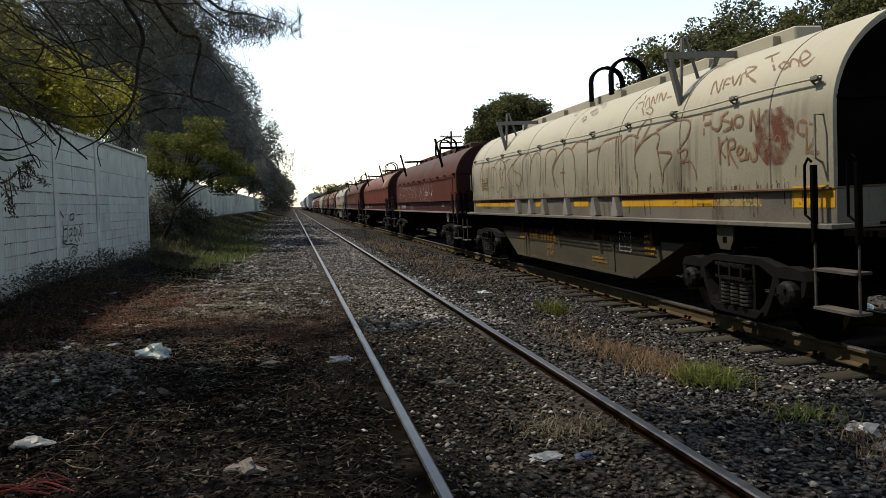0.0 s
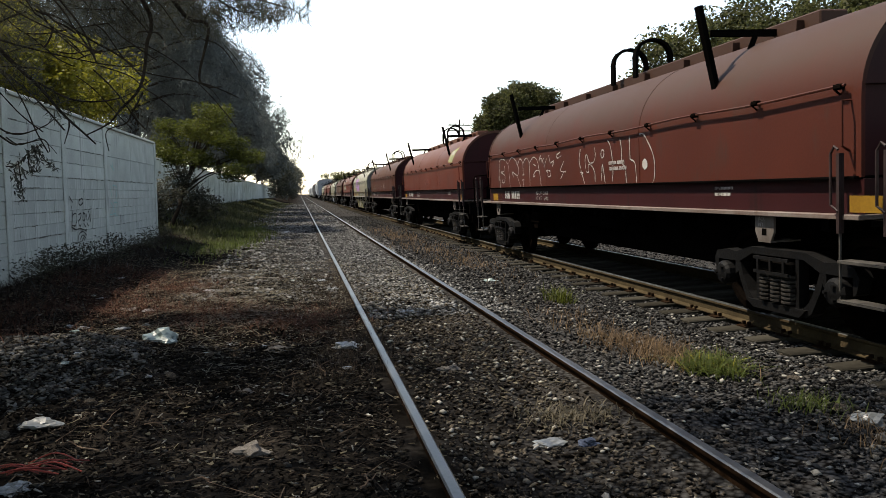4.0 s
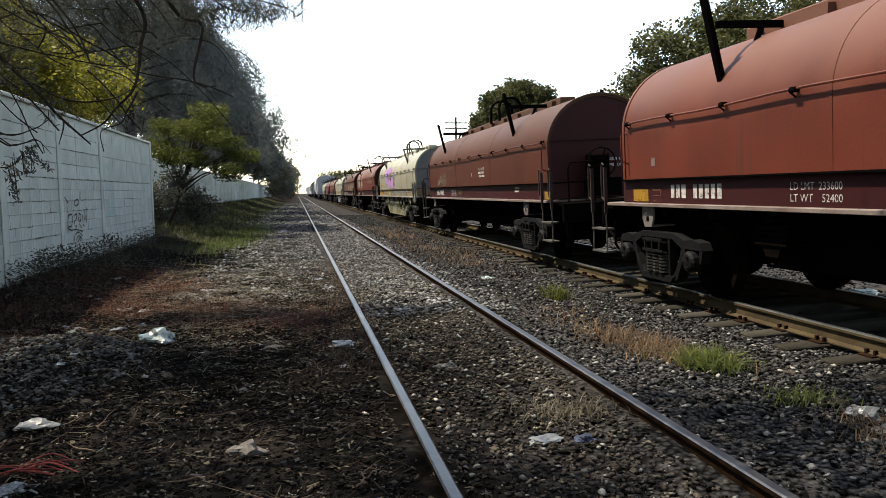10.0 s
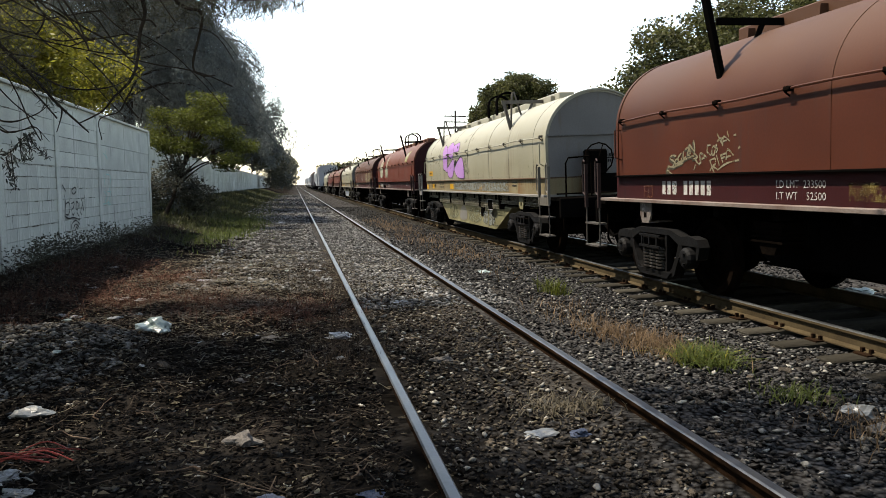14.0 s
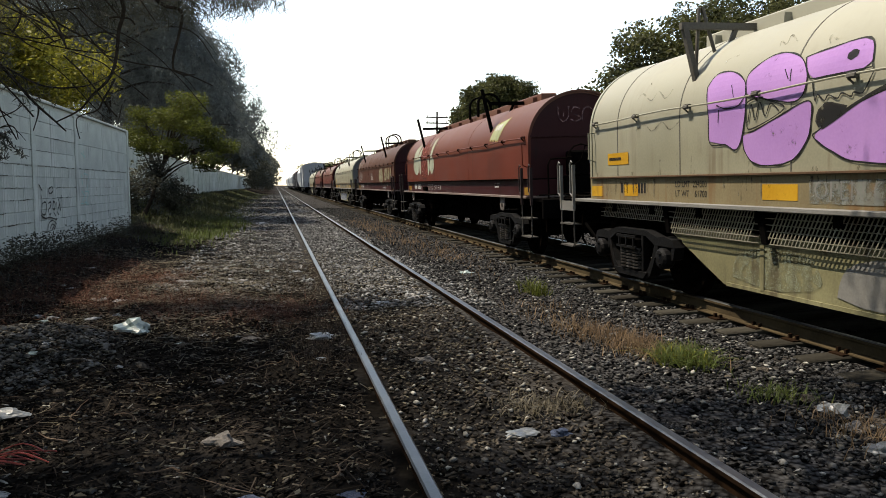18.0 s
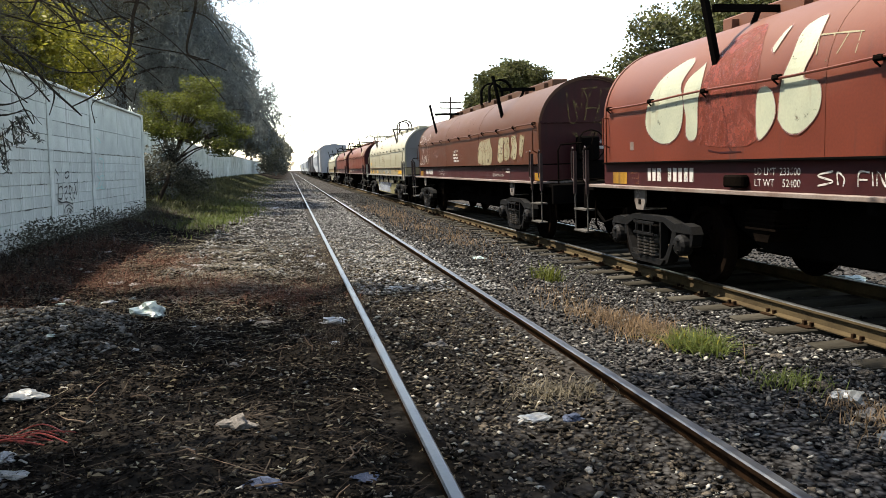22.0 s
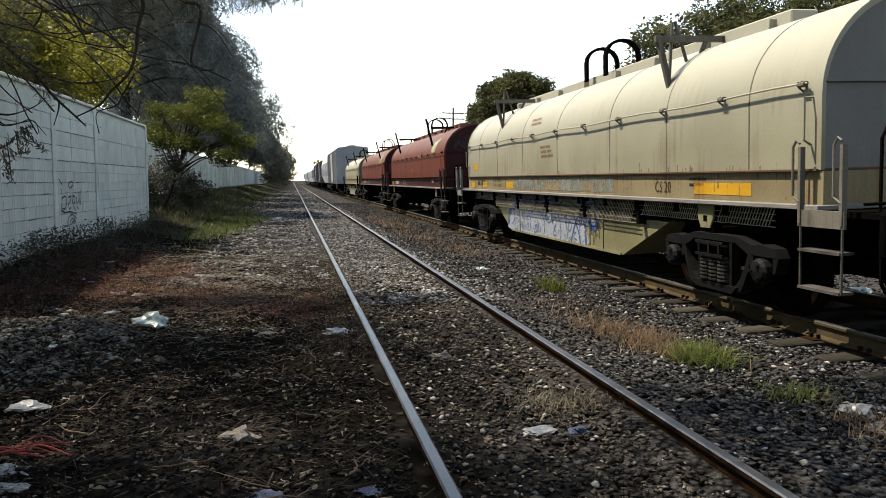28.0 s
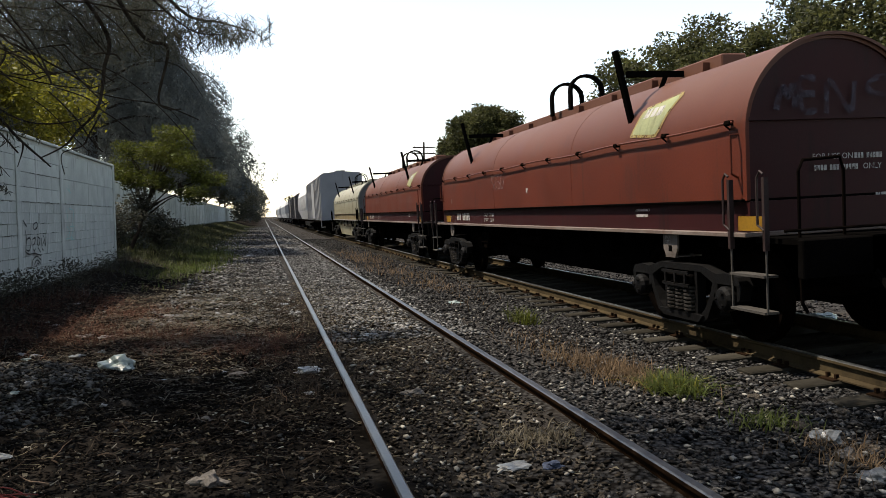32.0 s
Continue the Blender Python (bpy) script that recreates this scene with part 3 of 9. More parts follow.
def smooth_line(pts, per=6):
    if len(pts) < 3:
        return pts
    out = []
    for k in range(len(pts) - 1):
        p0, p1, p2, p3 = (Vector(pts[max(0, min(len(pts) - 1, k + j))]) for j in (-1, 0, 1, 2))
        for s in range(per):
            t = s / per
            out.append(0.5 * (2 * p1 + (p2 - p0) * t + (2 * p0 - 5 * p1 + 4 * p2 - p3) * t * t + (3 * p1 - p0 - 3 * p2 + p3) * t ** 3))
    out.append(Vector(pts[-1]))
    return out


def strokes(name, lines, put, width, material, parent, label=""):
    """Sprayed or brushed lines, laid on a surface as narrow ribbons."""
    bm = bmesh.new()
    for n, pts in enumerate(lines):
        pts = smooth_line([Vector(p) for p in pts])
        prev = None
        for k, p in enumerate(pts):
            d = pts[min(k + 1, len(pts) - 1)] - pts[max(k - 1, 0)]
            d = Vector((-d.y, d.x)).normalized() if d.length > 1e-6 else Vector((1, 0))
            w = width * (0.5 + 0.12 * math.sin(k * 0.9 + n))
            lift = Vector((0, 0, 0))
            row = [bm.verts.new(put(*(p + d * w)) + lift), bm.verts.new(put(*(p - d * w)) + lift)]
            if prev:
                bm.faces.new((prev[0], prev[1], row[1], row[0]))
            prev = row
    ob = part(name, bm, material, parent, label)
    return tagged(ob, kind="stuff") if len(lines) > 1 else ob


def blot(name, outline, put, material, parent, label="", smooth=True):
    """A filled painted shape, cut into strips so that it follows the skin."""
    pts = [Vector(p) for p in outline] + [Vector(outline[0])]
    pts = smooth_line(pts, 4) if smooth else pts
    v0, v1 = min(p.y for p in pts), max(p.y for p in pts)
    bm = bmesh.new()
    rows = max(4, int((v1 - v0) / 0.05))
    prev = None
    for k in range(rows + 1):
        v = v0 + (v1 - v0) * (0.01 + 0.98 * k / rows)
        cuts = sorted(a.x + (b.x - a.x) * (v - a.y) / (b.y - a.y) for a, b in zip(pts, pts[1:]) if (a.y - v) * (b.y - v) < 0)
        if len(cuts) < 2:
            prev = None
            continue
        lo, hi = cuts[0], cuts[-1]
        row = [bm.verts.new(put(lo + (hi - lo) * j / 4, v)) for j in range(5)]
        if prev:
            for j in range(4):
                bm.faces.new((prev[j], prev[j + 1], row[j + 1], row[j]))
        prev = row
    return part(name, bm, material, parent, label)


def lettering(text, size, put, material, parent, label="", squeeze=0.85, name="lettering", slant=0.0):
    cu = bpy.data.curves.new("letters", "FONT")
    cu.body, cu.size, cu.resolution_u = text, size, 2
    ob = bpy.data.objects.new("letters", cu)
    me = bpy.data.meshes.new_from_object(ob)
    bpy.data.objects.remove(ob)
    bpy.data.curves.remove(cu)
    for v in me.vertices:
        v.co = put((v.co.x + slant * v.co.y) * squeeze, v.co.y)
    me.materials.clear()
    me.materials.append(material)
    me.name = name
    o = new(name, me)
    o.parent = parent
    if label:
        o["label"] = label
    return tagged(o, kind="stuff")


GLYPHS = {"A": "00 25 40,12 32", "B": "00 06 36 45 33 03,33 42 31 00", "C": "45 26 04 02 20 41", "D": "00 06 35 33 31 00", "E": "46 06 00 40,03 33", "F": "46 06 00,03 33", "G": "45 26 04 02 20 41 43 23",
          "H": "06 00,03 43,46 40", "I": "26 20", "J": "46 41 20 01", "K": "06 00,46 03 40", "L": "06 00 40", "M": "00 06 23 46 40", "N": "00 06 40 46", "O": "26 04 02 20 42 44 26", "P": "00 06 36 45 34 03",
          "Q": "26 04 02 20 42 44 26,21 50", "R": "00 06 36 45 34 03 40", "S": "45 26 05 23 42 20 01", "T": "06 46,26 20", "U": "06 02 20 42 46", "V": "06 20 46", "W": "06 10 23 30 46", "X": "06 40,46 00",
          "Y": "06 23 46,23 20", "Z": "06 46 00 40", "0": "26 04 02 20 42 44 26", "1": "14 26 20", "2": "05 26 45 00 40", "3": "06 36 23 42 20 00", "5": "46 06 03 33 42 30 00", "9": "44 26 14 23 44 30", "/": "00 46", "&": "40 15 26 24 01 10 42", "-": "13 33", ".": "20 21", ">": "05 43 01"}


def scrawl(text, size, put, width, material, parent, label="", squeeze=0.8, slant=0.12, seed=0, name="tag"):
    """Hand-sprayed writing, drawn letter by letter with an unsteady hand."""
    rng = random.Random(seed + len(text) * 7)
    lines, u = [], 0.0
    for ch in text:
        if ch in GLYPHS:
            k, lift, wide = rng.uniform(0.85, 1.15), rng.uniform(-0.06, 0.06) * size, rng.uniform(0.85, 1.15)
            for run in GLYPHS[ch].split(","):
                pts = [((int(p[0]) / 6 * wide + rng.uniform(-0.03, 0.03)) * size * squeeze, (int(p[1]) / 6 * k + rng.uniform(-0.03, 0.03)) * size + lift) for p in run.split()]
                lines.append([(u + a + slant * b, b) for a, b in pts])
        u += size * squeeze * (0.92 if ch != " " else 0.5)
    return strokes(name, lines, put, width, material, parent, label)


def bars(put, widths, height, material, parent, label="", gap=0.3, name="lettering"):
    """Writing that is not spelt out: a row of plain upright bars for each sign."""
    bm = bmesh.new()
    u = 0.0
    for w in widths:
        if w > 0:
            q = [bm.verts.new(put(a, b)) for a, b in ((u, 0), (u + w, 0), (u + w, height), (u, height))]
            bm.faces.new(q)
            u += w + gap * abs(w)
        else:
            u -= w
    return tagged(part(name, bm, material, parent, label), kind="stuff")


def plate(name, w, h, put, material, parent, label=""):
    """A painted rectangle."""
    bm = bmesh.new()
    bm.faces.new([bm.verts.new(put(u, v)) for u, v in ((0, 0), (w, 0), (w, h), (0, h))])
    return part(name, bm, material, parent, label)


def spring_coil(x, y, z0, z1, r, parent):
    bm = bmesh.new()
    n = 7
    rings = [(0.01, 0)]
    for k in range(n):
        z = (z1 - z0) * (k + 0.5) / n
        d = (z1 - z0) / n
        rings += [(r * 0.6, z - d * 0.42), (r, z - d * 0.24), (r, z + d * 0.2), (r * 0.6, z + d * 0.4)]
    rings.append((0.01, z1 - z0))
    lathe(bm, rings, Matrix.Translation((x, y, z0)) @ Euler((0, -math.pi / 2, 0)).to_matrix().to_4x4(), 10)
    return part("spring", bm, SPRING_STEEL, parent)


WHEELSETS = []


def bogie(car, y):
    """A three-piece freight bogie: bolster, two cast side frames, springs, bearings and two wheelsets."""
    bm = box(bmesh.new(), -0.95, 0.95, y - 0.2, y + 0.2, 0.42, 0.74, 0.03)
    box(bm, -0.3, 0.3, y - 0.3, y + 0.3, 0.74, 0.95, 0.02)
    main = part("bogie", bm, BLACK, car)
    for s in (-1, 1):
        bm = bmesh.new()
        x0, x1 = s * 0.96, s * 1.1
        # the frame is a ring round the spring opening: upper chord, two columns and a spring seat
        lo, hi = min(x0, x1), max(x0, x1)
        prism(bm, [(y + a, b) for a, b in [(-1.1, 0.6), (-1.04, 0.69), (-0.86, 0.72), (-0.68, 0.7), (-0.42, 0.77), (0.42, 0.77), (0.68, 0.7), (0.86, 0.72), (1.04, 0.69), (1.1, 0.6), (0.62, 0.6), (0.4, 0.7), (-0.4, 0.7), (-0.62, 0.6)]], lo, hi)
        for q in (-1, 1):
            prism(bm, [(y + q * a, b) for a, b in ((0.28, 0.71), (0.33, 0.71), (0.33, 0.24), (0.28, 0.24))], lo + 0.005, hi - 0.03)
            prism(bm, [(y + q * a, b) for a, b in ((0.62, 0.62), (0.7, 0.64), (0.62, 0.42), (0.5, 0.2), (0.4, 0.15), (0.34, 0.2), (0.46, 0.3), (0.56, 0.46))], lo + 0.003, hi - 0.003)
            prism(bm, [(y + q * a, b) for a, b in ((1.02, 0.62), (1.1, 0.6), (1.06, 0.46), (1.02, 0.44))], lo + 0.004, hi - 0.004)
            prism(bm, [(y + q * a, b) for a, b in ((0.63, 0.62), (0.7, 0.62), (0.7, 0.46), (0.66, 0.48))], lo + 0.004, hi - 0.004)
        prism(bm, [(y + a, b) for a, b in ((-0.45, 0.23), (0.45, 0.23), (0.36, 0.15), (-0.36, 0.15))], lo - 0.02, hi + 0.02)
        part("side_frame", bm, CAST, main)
        bm = box(bmesh.new(), s * 0.95, s * 1.13, y - 0.25, y + 0.25, 0.54, 0.66, 0.02)
        part("bolster_end", bm, BLACK, main)
        bm = bmesh.new()
        for q in (-0.2, 0.0, 0.2):
            bar(bm, (s * 1.165, y + q, 0.54), (s * 1.165, y + q, 0.68), 0.02, 0.03)
        bar(bm, (s * 1.165, y - 0.27, 0.68), (s * 1.165, y + 0.27, 0.68), 0.02, 0.03)
        bar(bm, (s * 1.165, y - 0.27, 0.54), (s * 1.165, y + 0.27, 0.54), 0.02, 0.03)
        part("bolster_rib", bm, CAST, main)
        for q in (-0.17, 0, 0.17):
            spring_coil(s * 1.075, y + q, 0.25, 0.54, 0.084, main)
        for q in (-0.86, 0.86):
            bm = bmesh.new()
            lathe(bm, [(0.02, 0.0), (0.12, 0.0), (0.13, 0.03), (0.13, 0.12), (0.10, 0.15), (0.05, 0.16), (0.02, 0.165)], Matrix.Translation((s * 1.02, y + q, WHEEL_R)) @ (Matrix.Identity(4) if s > 0 else Euler((0, 0, math.pi)).to_matrix().to_4x4()), 14)
            for k in range(3):
                a = k * 2.094
                tube(bm, [(s * 1.16, y + q + 0.07 * math.cos(a), WHEEL_R + 0.07 * math.sin(a)), (s * 1.20, y + q + 0.07 * math.cos(a), WHEEL_R + 0.07 * math.sin(a))], 0.018, 6)
            part("bearing_cap", bm, CAST, main)
    for q in (-0.86, 0.86):
        bm = bmesh.new()
        for s in (-1, 1):
            lathe(bm, [(0.09, 0.0), (0.12, 0.0), (0.13, 0.035), (0.36, 0.05), (0.39, 0.0), (WHEEL_R, 0.0), (WHEEL_R + 0.028, 0.095), (WHEEL_R + 0.028, 0.12), (0.40, 0.125), (0.36, 0.085), (0.14, 0.09), (0.13, 0.13), (0.09, 0.13)],
                  Matrix.Translation((s * 0.79, 0, 0)) @ (Euler((0, 0, math.pi)).to_matrix().to_4x4() if s > 0 else Matrix.Identity(4)), 28)
        tube(bm, [(-1.0, 0, 0), (1.0, 0, 0)], 0.085, 10)
        for k in range(4):
            a = k * 1.5708 + 0.4
            for s in (-1, 1):
                tube(bm, [(s * 0.79, 0.24 * math.cos(a), 0.24 * math.sin(a)), (s * 0.83, 0.24 * math.cos(a), 0.24 * math.sin(a))], 0.03, 6)
        w = part("wheelset", bm, GRIME, main)
        w.matrix_basis = pose(0, y + q, WHEEL_R)
        WHEELSETS.append((w, y + q))
    for q in (-0.5, 0.5):
        part("brake_beam", bar(bmesh.new(), (-0.8, y + q, 0.36), (0.8, y + q, 0.36), 0.08, 0.1), BLACK, main)


def ladder(car, y0, y1, post_mat, rail_top=1.72, panel=False):
    """A corner ladder: two posts with loop grabs above the deck and steps below it."""
    x = -1.16
    main = part("ladder", bar(bmesh.new(), (x, y0, 0.98), (x, y0, rail_top - 0.06), 0.05, 0.035), post_mat, car)
    part("ladder_post", bar(bmesh.new(), (x, y1, 0.98), (x, y1, rail_top - 0.06), 0.05, 0.035), post_mat, main)
    for y in (y0, y1):
        bm = bmesh.new()
        d = 0.09
        tube(bm, [(x - 0.02, y, rail_top - 0.55), (x - 0.02, y + d, rail_top - 0.5), (x - 0.02, y + d, rail_top - 0.06), (x - 0.02, y + d * 0.5, rail_top), (x - 0.02, y, rail_top - 0.03)], 0.012, 6)
        part("grab_iron", bm, post_mat, main)
    for y in (y0, y1):
        part("ladder_rail", tube(bmesh.new(), [(x, y, 1.0), (x, y, 0.39)], 0.012, 6), RODSTEEL, main)
    for z in (0.74, 0.4):
        bm = box(bmesh.new(), x - 0.03, x + 0.12, y0, y1, z - 0.012, z + 0.012)
        part("step", bm, RODSTEEL, main)
    if panel:
        part("step_plate", box(bmesh.new(), x - 0.012, x + 0.012, y0 + 0.03, y1 - 0.03, 0.95, 1.1), post_mat, main)


def lifting_frame(car, y, mat, vee, low=False):
    """The stacking guide on the hood: leaning posts on either side, tied across the top."""
    bm = bmesh.new()
    bar(bm, (-1.12, y, 3.12), (1.12, y, 3.12), 0.055, 0.075) if vee or low else bar(bm, (-0.98, y, 3.12), (0.98, y, 3.12), 0.055, 0.075)
    main = part("stacking_guide", bm, mat, car)
    for s in (-1, 1):
        bm = bmesh.new()
        if vee or low:
            bar(bm, (s * 0.92, y, 2.5), (s * 1.08, y, 3.14), 0.065, 0.06)
            tube(bm, [(s * 0.92, y + 0.03, 2.52), (s * 0.87, y + 0.03, 3.33), (s * 0.83, y + 0.03, 3.34), (s * 0.66, y + 0.03, 2.8)], 0.022, 6)
        else:
            bar(bm, (s * 0.93, y, 2.5), (s * 1.13, y, 3.42), 0.085, 0.06)
        part("guide_post", bm, mat, main)
        bm = bmesh.new()
        bar(bm, (s * 0.42, y, 3.1), (s * 0.52, y, 2.88), 0.04, 0.05)
        part("knee_brace", bm, mat, main)


def coil_car(spec):
    """A coil car with an arched hood. spec: its paints and what sets it apart."""
    beige = spec["kind"] == "beige"
    hood_mat, end_mat, sill_mat, lip = spec["hood"], spec["end"], spec["sill"], spec.get("lip", LIP)
    half = spec.get("half", 6.45 if beige else 6.2)
    car = new("coil_car")
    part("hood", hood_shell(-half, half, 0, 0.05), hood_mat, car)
    for y in (-half + 0.02, half - 0.05):
        bm = bmesh.new()
        o = hood_outline(grow=-0.012)
        a = [bm.verts.new((x, y, z)) for x, z in o]
        b = [bm.verts.new((x, y + 0.03, z)) for x, z in o]
        bm.faces.new(a), bm.faces.new(list(reversed(b)))
        for k in range(len(o)):
            bm.faces.new((a[k], a[(k + 1) % len(o)], b[(k + 1) % len(o)], b[k]))
        bmesh.ops.recalc_face_normals(bm, faces=bm.faces)
        # ends are painted darker than the hood, which puts their shade in the colour
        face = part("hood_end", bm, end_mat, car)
        yy = y - 0.018 if y < 0 else y + 0.048
        bm = bmesh.new()
        bar(bm, (-HALF + 0.02, yy, 2.24), (HALF - 0.02, yy, 2.24), 0.03, 0.035)
        part("end_rib", bm, end_mat, face)
    # the skin's seams
    seams = [-5.6, -3.9, -2.2, 0.0, 2.0, 3.9, 5.5] if beige else [-2.0, 1.9]
    for y in seams:
        part("hood_seam", hood_shell(y - (0.009 if beige else 0.02), y + (0.009 if beige else 0.02), 0.0015, 0.008), SILL_GRIME if beige else hood_mat, car)
    for y in (-half, half):
        part("hood_rim", hood_shell(y - 0.03, y + 0.03, 0.014, 0.03), hood_mat, car)
    # ridge beam and its lifting loops
    bm = box(bmesh.new(), -0.17, 0.17, -half + 1.6, half - 1.6, HOOD_TOP - 0.06, HOOD_TOP + 0.14, 0.015)
    part("ridge_beam", bm, hood_mat, car)
    for k, y in enumerate(np.linspace(-half + 1.9, half - 1.9, 8)):
        bm = bmesh.new()
        prism(bm, [(y - 0.05, HOOD_TOP + 0.08), (y + 0.05, HOOD_TOP + 0.08), (y + 0.03, HOOD_TOP - 0.08), (y - 0.03, HOOD_TOP - 0.08)], -0.26, -0.17)
        part("ridge_gusset", bm, hood_mat, car)
    for y in (-0.42, 0.42):
        bm = bmesh.new()
        pts = [(-0.3, y, HOOD_TOP + 0.05)] + [(0.3 * math.cos(math.pi * (1 - k / 8)), y, HOOD_TOP + 0.38 + 0.26 * math.sin(math.pi * k / 8)) for k in range(9)] + [(0.3, y, HOOD_TOP + 0.05)]
        strap = []
        for k, p in enumerate(pts):
            d = (Vector(pts[min(k + 1, len(pts) - 1)]) - Vector(pts[max(k - 1, 0)])).normalized()
            out = d.cross(Vector((0, 1, 0)))
            strap.append([bm.verts.new(Vector(p) + out * a + Vector((0, b, 0))) for a, b in ((0.022, 0.06), (0.022, -0.06), (-0.022, -0.06), (-0.022, 0.06))])
        for a, b in zip(strap, strap[1:]):
            for k in range(4):
                bm.faces.new((a[k], a[(k + 1) % 4], b[(k + 1) % 4], b[k]))
        part("lifting_loop", bm, BLACK if not beige else spec.get("loop", BLACK), car)
    guide = spec.get("guide", BLACK)
    for y in (-3.75, 3.75):
        lifting_frame(car, y, guide, spec.get("vee", False), spec.get("low", False))
    # rod and its clamps along the hood's side
    z = spec.get("rod_height", 2.22)
    x = -hood_side(z) - 0.068
    bm = bmesh.new()
    pts = [(x + 0.02, y, z + 0.012 * math.sin(y * 2.1 + spec["seed"])) for y in np.linspace(-half + 0.12, half - 0.12, 26)]
    tube(bm, pts, 0.01 if beige else 0.013, 6)
    rod = part("locking_rod", bm, spec.get("rod", hood_mat), car)
    for k, y in enumerate(np.linspace(-half + 0.2, half - 0.2, 11)):
        bm = bmesh.new()
        box(bm, x + 0.01, x + 0.1, y - 0.016, y + 0.016, z - 0.015, z + 0.03)
        tube(bm, [(x + 0.02, y - 0.05, z), (x + 0.02, y + 0.04, z)], 0.026, 7)
        tube(bm, [(x + 0.02, y + 0.05, z + 0.03), (x + 0.03, y + 0.05, z - 0.02), (x + 0.085, y + 0.03, z - 0.075)], 0.01, 5)
        part("rod_clamp", bm, SILL_GRIME if beige else GRIME, rod)
    # grab iron at each hood corner
    for s in (-1, 1):
        bm = bmesh.new()
        yy = s * (half - 0.1)
        tube(bm, [(-HALF - 0.005, yy, 2.1), (-HALF - 0.09, yy, 2.1), (-HALF - 0.09, yy, 1.72), (-HALF - 0.005, yy - s * 0.02, 1.68)], 0.012, 6)
        part("hood_handle", bm, hood_mat, car)
    # body side, flange and deck edge
    y0, y1 = -half - 0.1, half + 0.45
    bm = box(bmesh.new(), -HALF - 0.002, HALF, -half - 0.05, half + 0.05, DECK, HOOD_FOOT - 0.012)
    part("side_sill", bm, sill_mat, car)
    over = 0.04 if beige else 0.06
    bm = box(bmesh.new(), -HALF - over, HALF + over, -half, half, HOOD_FOOT - 0.012, HOOD_FOOT + 0.012, 0.004)
    part("hood_flange", bm, spec.get("flange", RUSTLINE if beige else BLACK), car)
    part("deck_edge", box(bmesh.new(), -HALF - 0.1, HALF + 0.1, y0, y1, DECK - 0.045, DECK, 0.006), lip, car)
    part("end_platform", box(bmesh.new(), -HALF, HALF, -half - 0.75, -half - 0.12, DECK - 0.1, DECK - 0.05), BLACK, car)
    part("end_platform", box(bmesh.new(), -HALF, HALF, y1, half + 0.85, DECK - 0.1, DECK - 0.05), BLACK, car)
    for s in (-1, 1):
        yy = s * (half + 0.8)
        part("end_sill", box(bmesh.new(), -1.08, 1.08, min(yy, yy - s * 0.08), max(yy, yy - s * 0.08), 0.74, DECK - 0.051, 0.01), BLACK, car)
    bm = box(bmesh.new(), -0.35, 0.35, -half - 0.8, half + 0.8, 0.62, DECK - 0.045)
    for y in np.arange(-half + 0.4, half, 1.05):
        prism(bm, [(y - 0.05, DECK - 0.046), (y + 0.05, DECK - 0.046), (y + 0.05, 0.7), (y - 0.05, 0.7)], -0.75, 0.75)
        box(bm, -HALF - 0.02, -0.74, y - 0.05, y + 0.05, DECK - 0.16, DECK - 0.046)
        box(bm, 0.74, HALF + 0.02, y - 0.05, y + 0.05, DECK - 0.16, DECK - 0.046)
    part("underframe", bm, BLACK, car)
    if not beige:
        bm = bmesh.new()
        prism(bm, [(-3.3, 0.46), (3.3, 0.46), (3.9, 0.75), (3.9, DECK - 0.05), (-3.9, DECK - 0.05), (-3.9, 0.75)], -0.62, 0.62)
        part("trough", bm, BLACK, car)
        bm = bmesh.new()
        tube(bm, [(-0.7, -0.9 + spec["seed"] * 0.1, 0.84), (-0.7, 0.3 + spec["seed"] * 0.1, 0.84)], 0.13, 12)
        part("brake_reservoir", bm, BLACK, car)
        bm = bmesh.new()
        prism(bm, [(2.6, 0.95), (3.1, 0.95), (2.95, 0.62), (2.75, 0.62)], -0.98, -0.6)
        for k in range(4):
            box(bm, -1.0, -0.6, 2.6, 3.1, 0.74 + 0.05 * k, 0.76 + 0.05 * k)
        part("brake_valve", bm, GRIME, car)
        tube_bm = tube(bmesh.new(), [(-0.5, -3.6, 0.43), (-0.5, 3.6, 0.43)], 0.02, 6)
        part("brake_rod", tube_bm, BLACK, car)
    else:
        # deep centre body with sloping ends, and a walkway of expanded metal over it
        bm = bmesh.new()
        prism(bm, [(-2.45, 0.27), (3.15, 0.27), (4.35, 0.82), (-3.8, 0.82)], -0.97, 0.97)
        for y in (-1.75, 2.5):
            box(bm, -0.985, -0.96, y - 0.03, y + 0.03, 0.28, 0.8)
        box(bm, -0.985, -0.9, -2.4, 3.1, 0.262, 0.3)
        part("centre_body", bm, spec["belly"], car)
        # a black box stands in for the shade behind the grating
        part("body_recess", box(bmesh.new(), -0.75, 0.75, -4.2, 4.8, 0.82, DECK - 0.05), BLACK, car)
        bm = bmesh.new()
        bays = [-6.1, -4.9, -3.1, -1.2, 0.6, 2.4, 4.2, 6.1]
        for a, b in zip(bays, bays[1:]):
            low = 0.775 if -3.5 < (a + b) / 2 < 4.0 else 0.9
            for z in np.arange(low, DECK - 0.05, 0.062):
                box(bm, -1.052, -1.044, a + 0.06, b - 0.04, z - 0.004, z + 0.004)
            for y in np.arange(a + 0.07, b - 0.21, 0.05):
                bar(bm, (-1.048, y + 0.16 * (DECK - 0.05 - low) / 0.3, low), (-1.048, y, DECK - 0.05), 0.006, 0.012)
        part("walkway_grating", bm, spec["grating"], car)
        # brackets are slanted and black so that they include their shadow stripes
        for y in (-4.9, -3.1, -1.2, 0.6, 2.4, 4.2):
            bm = bmesh.new()
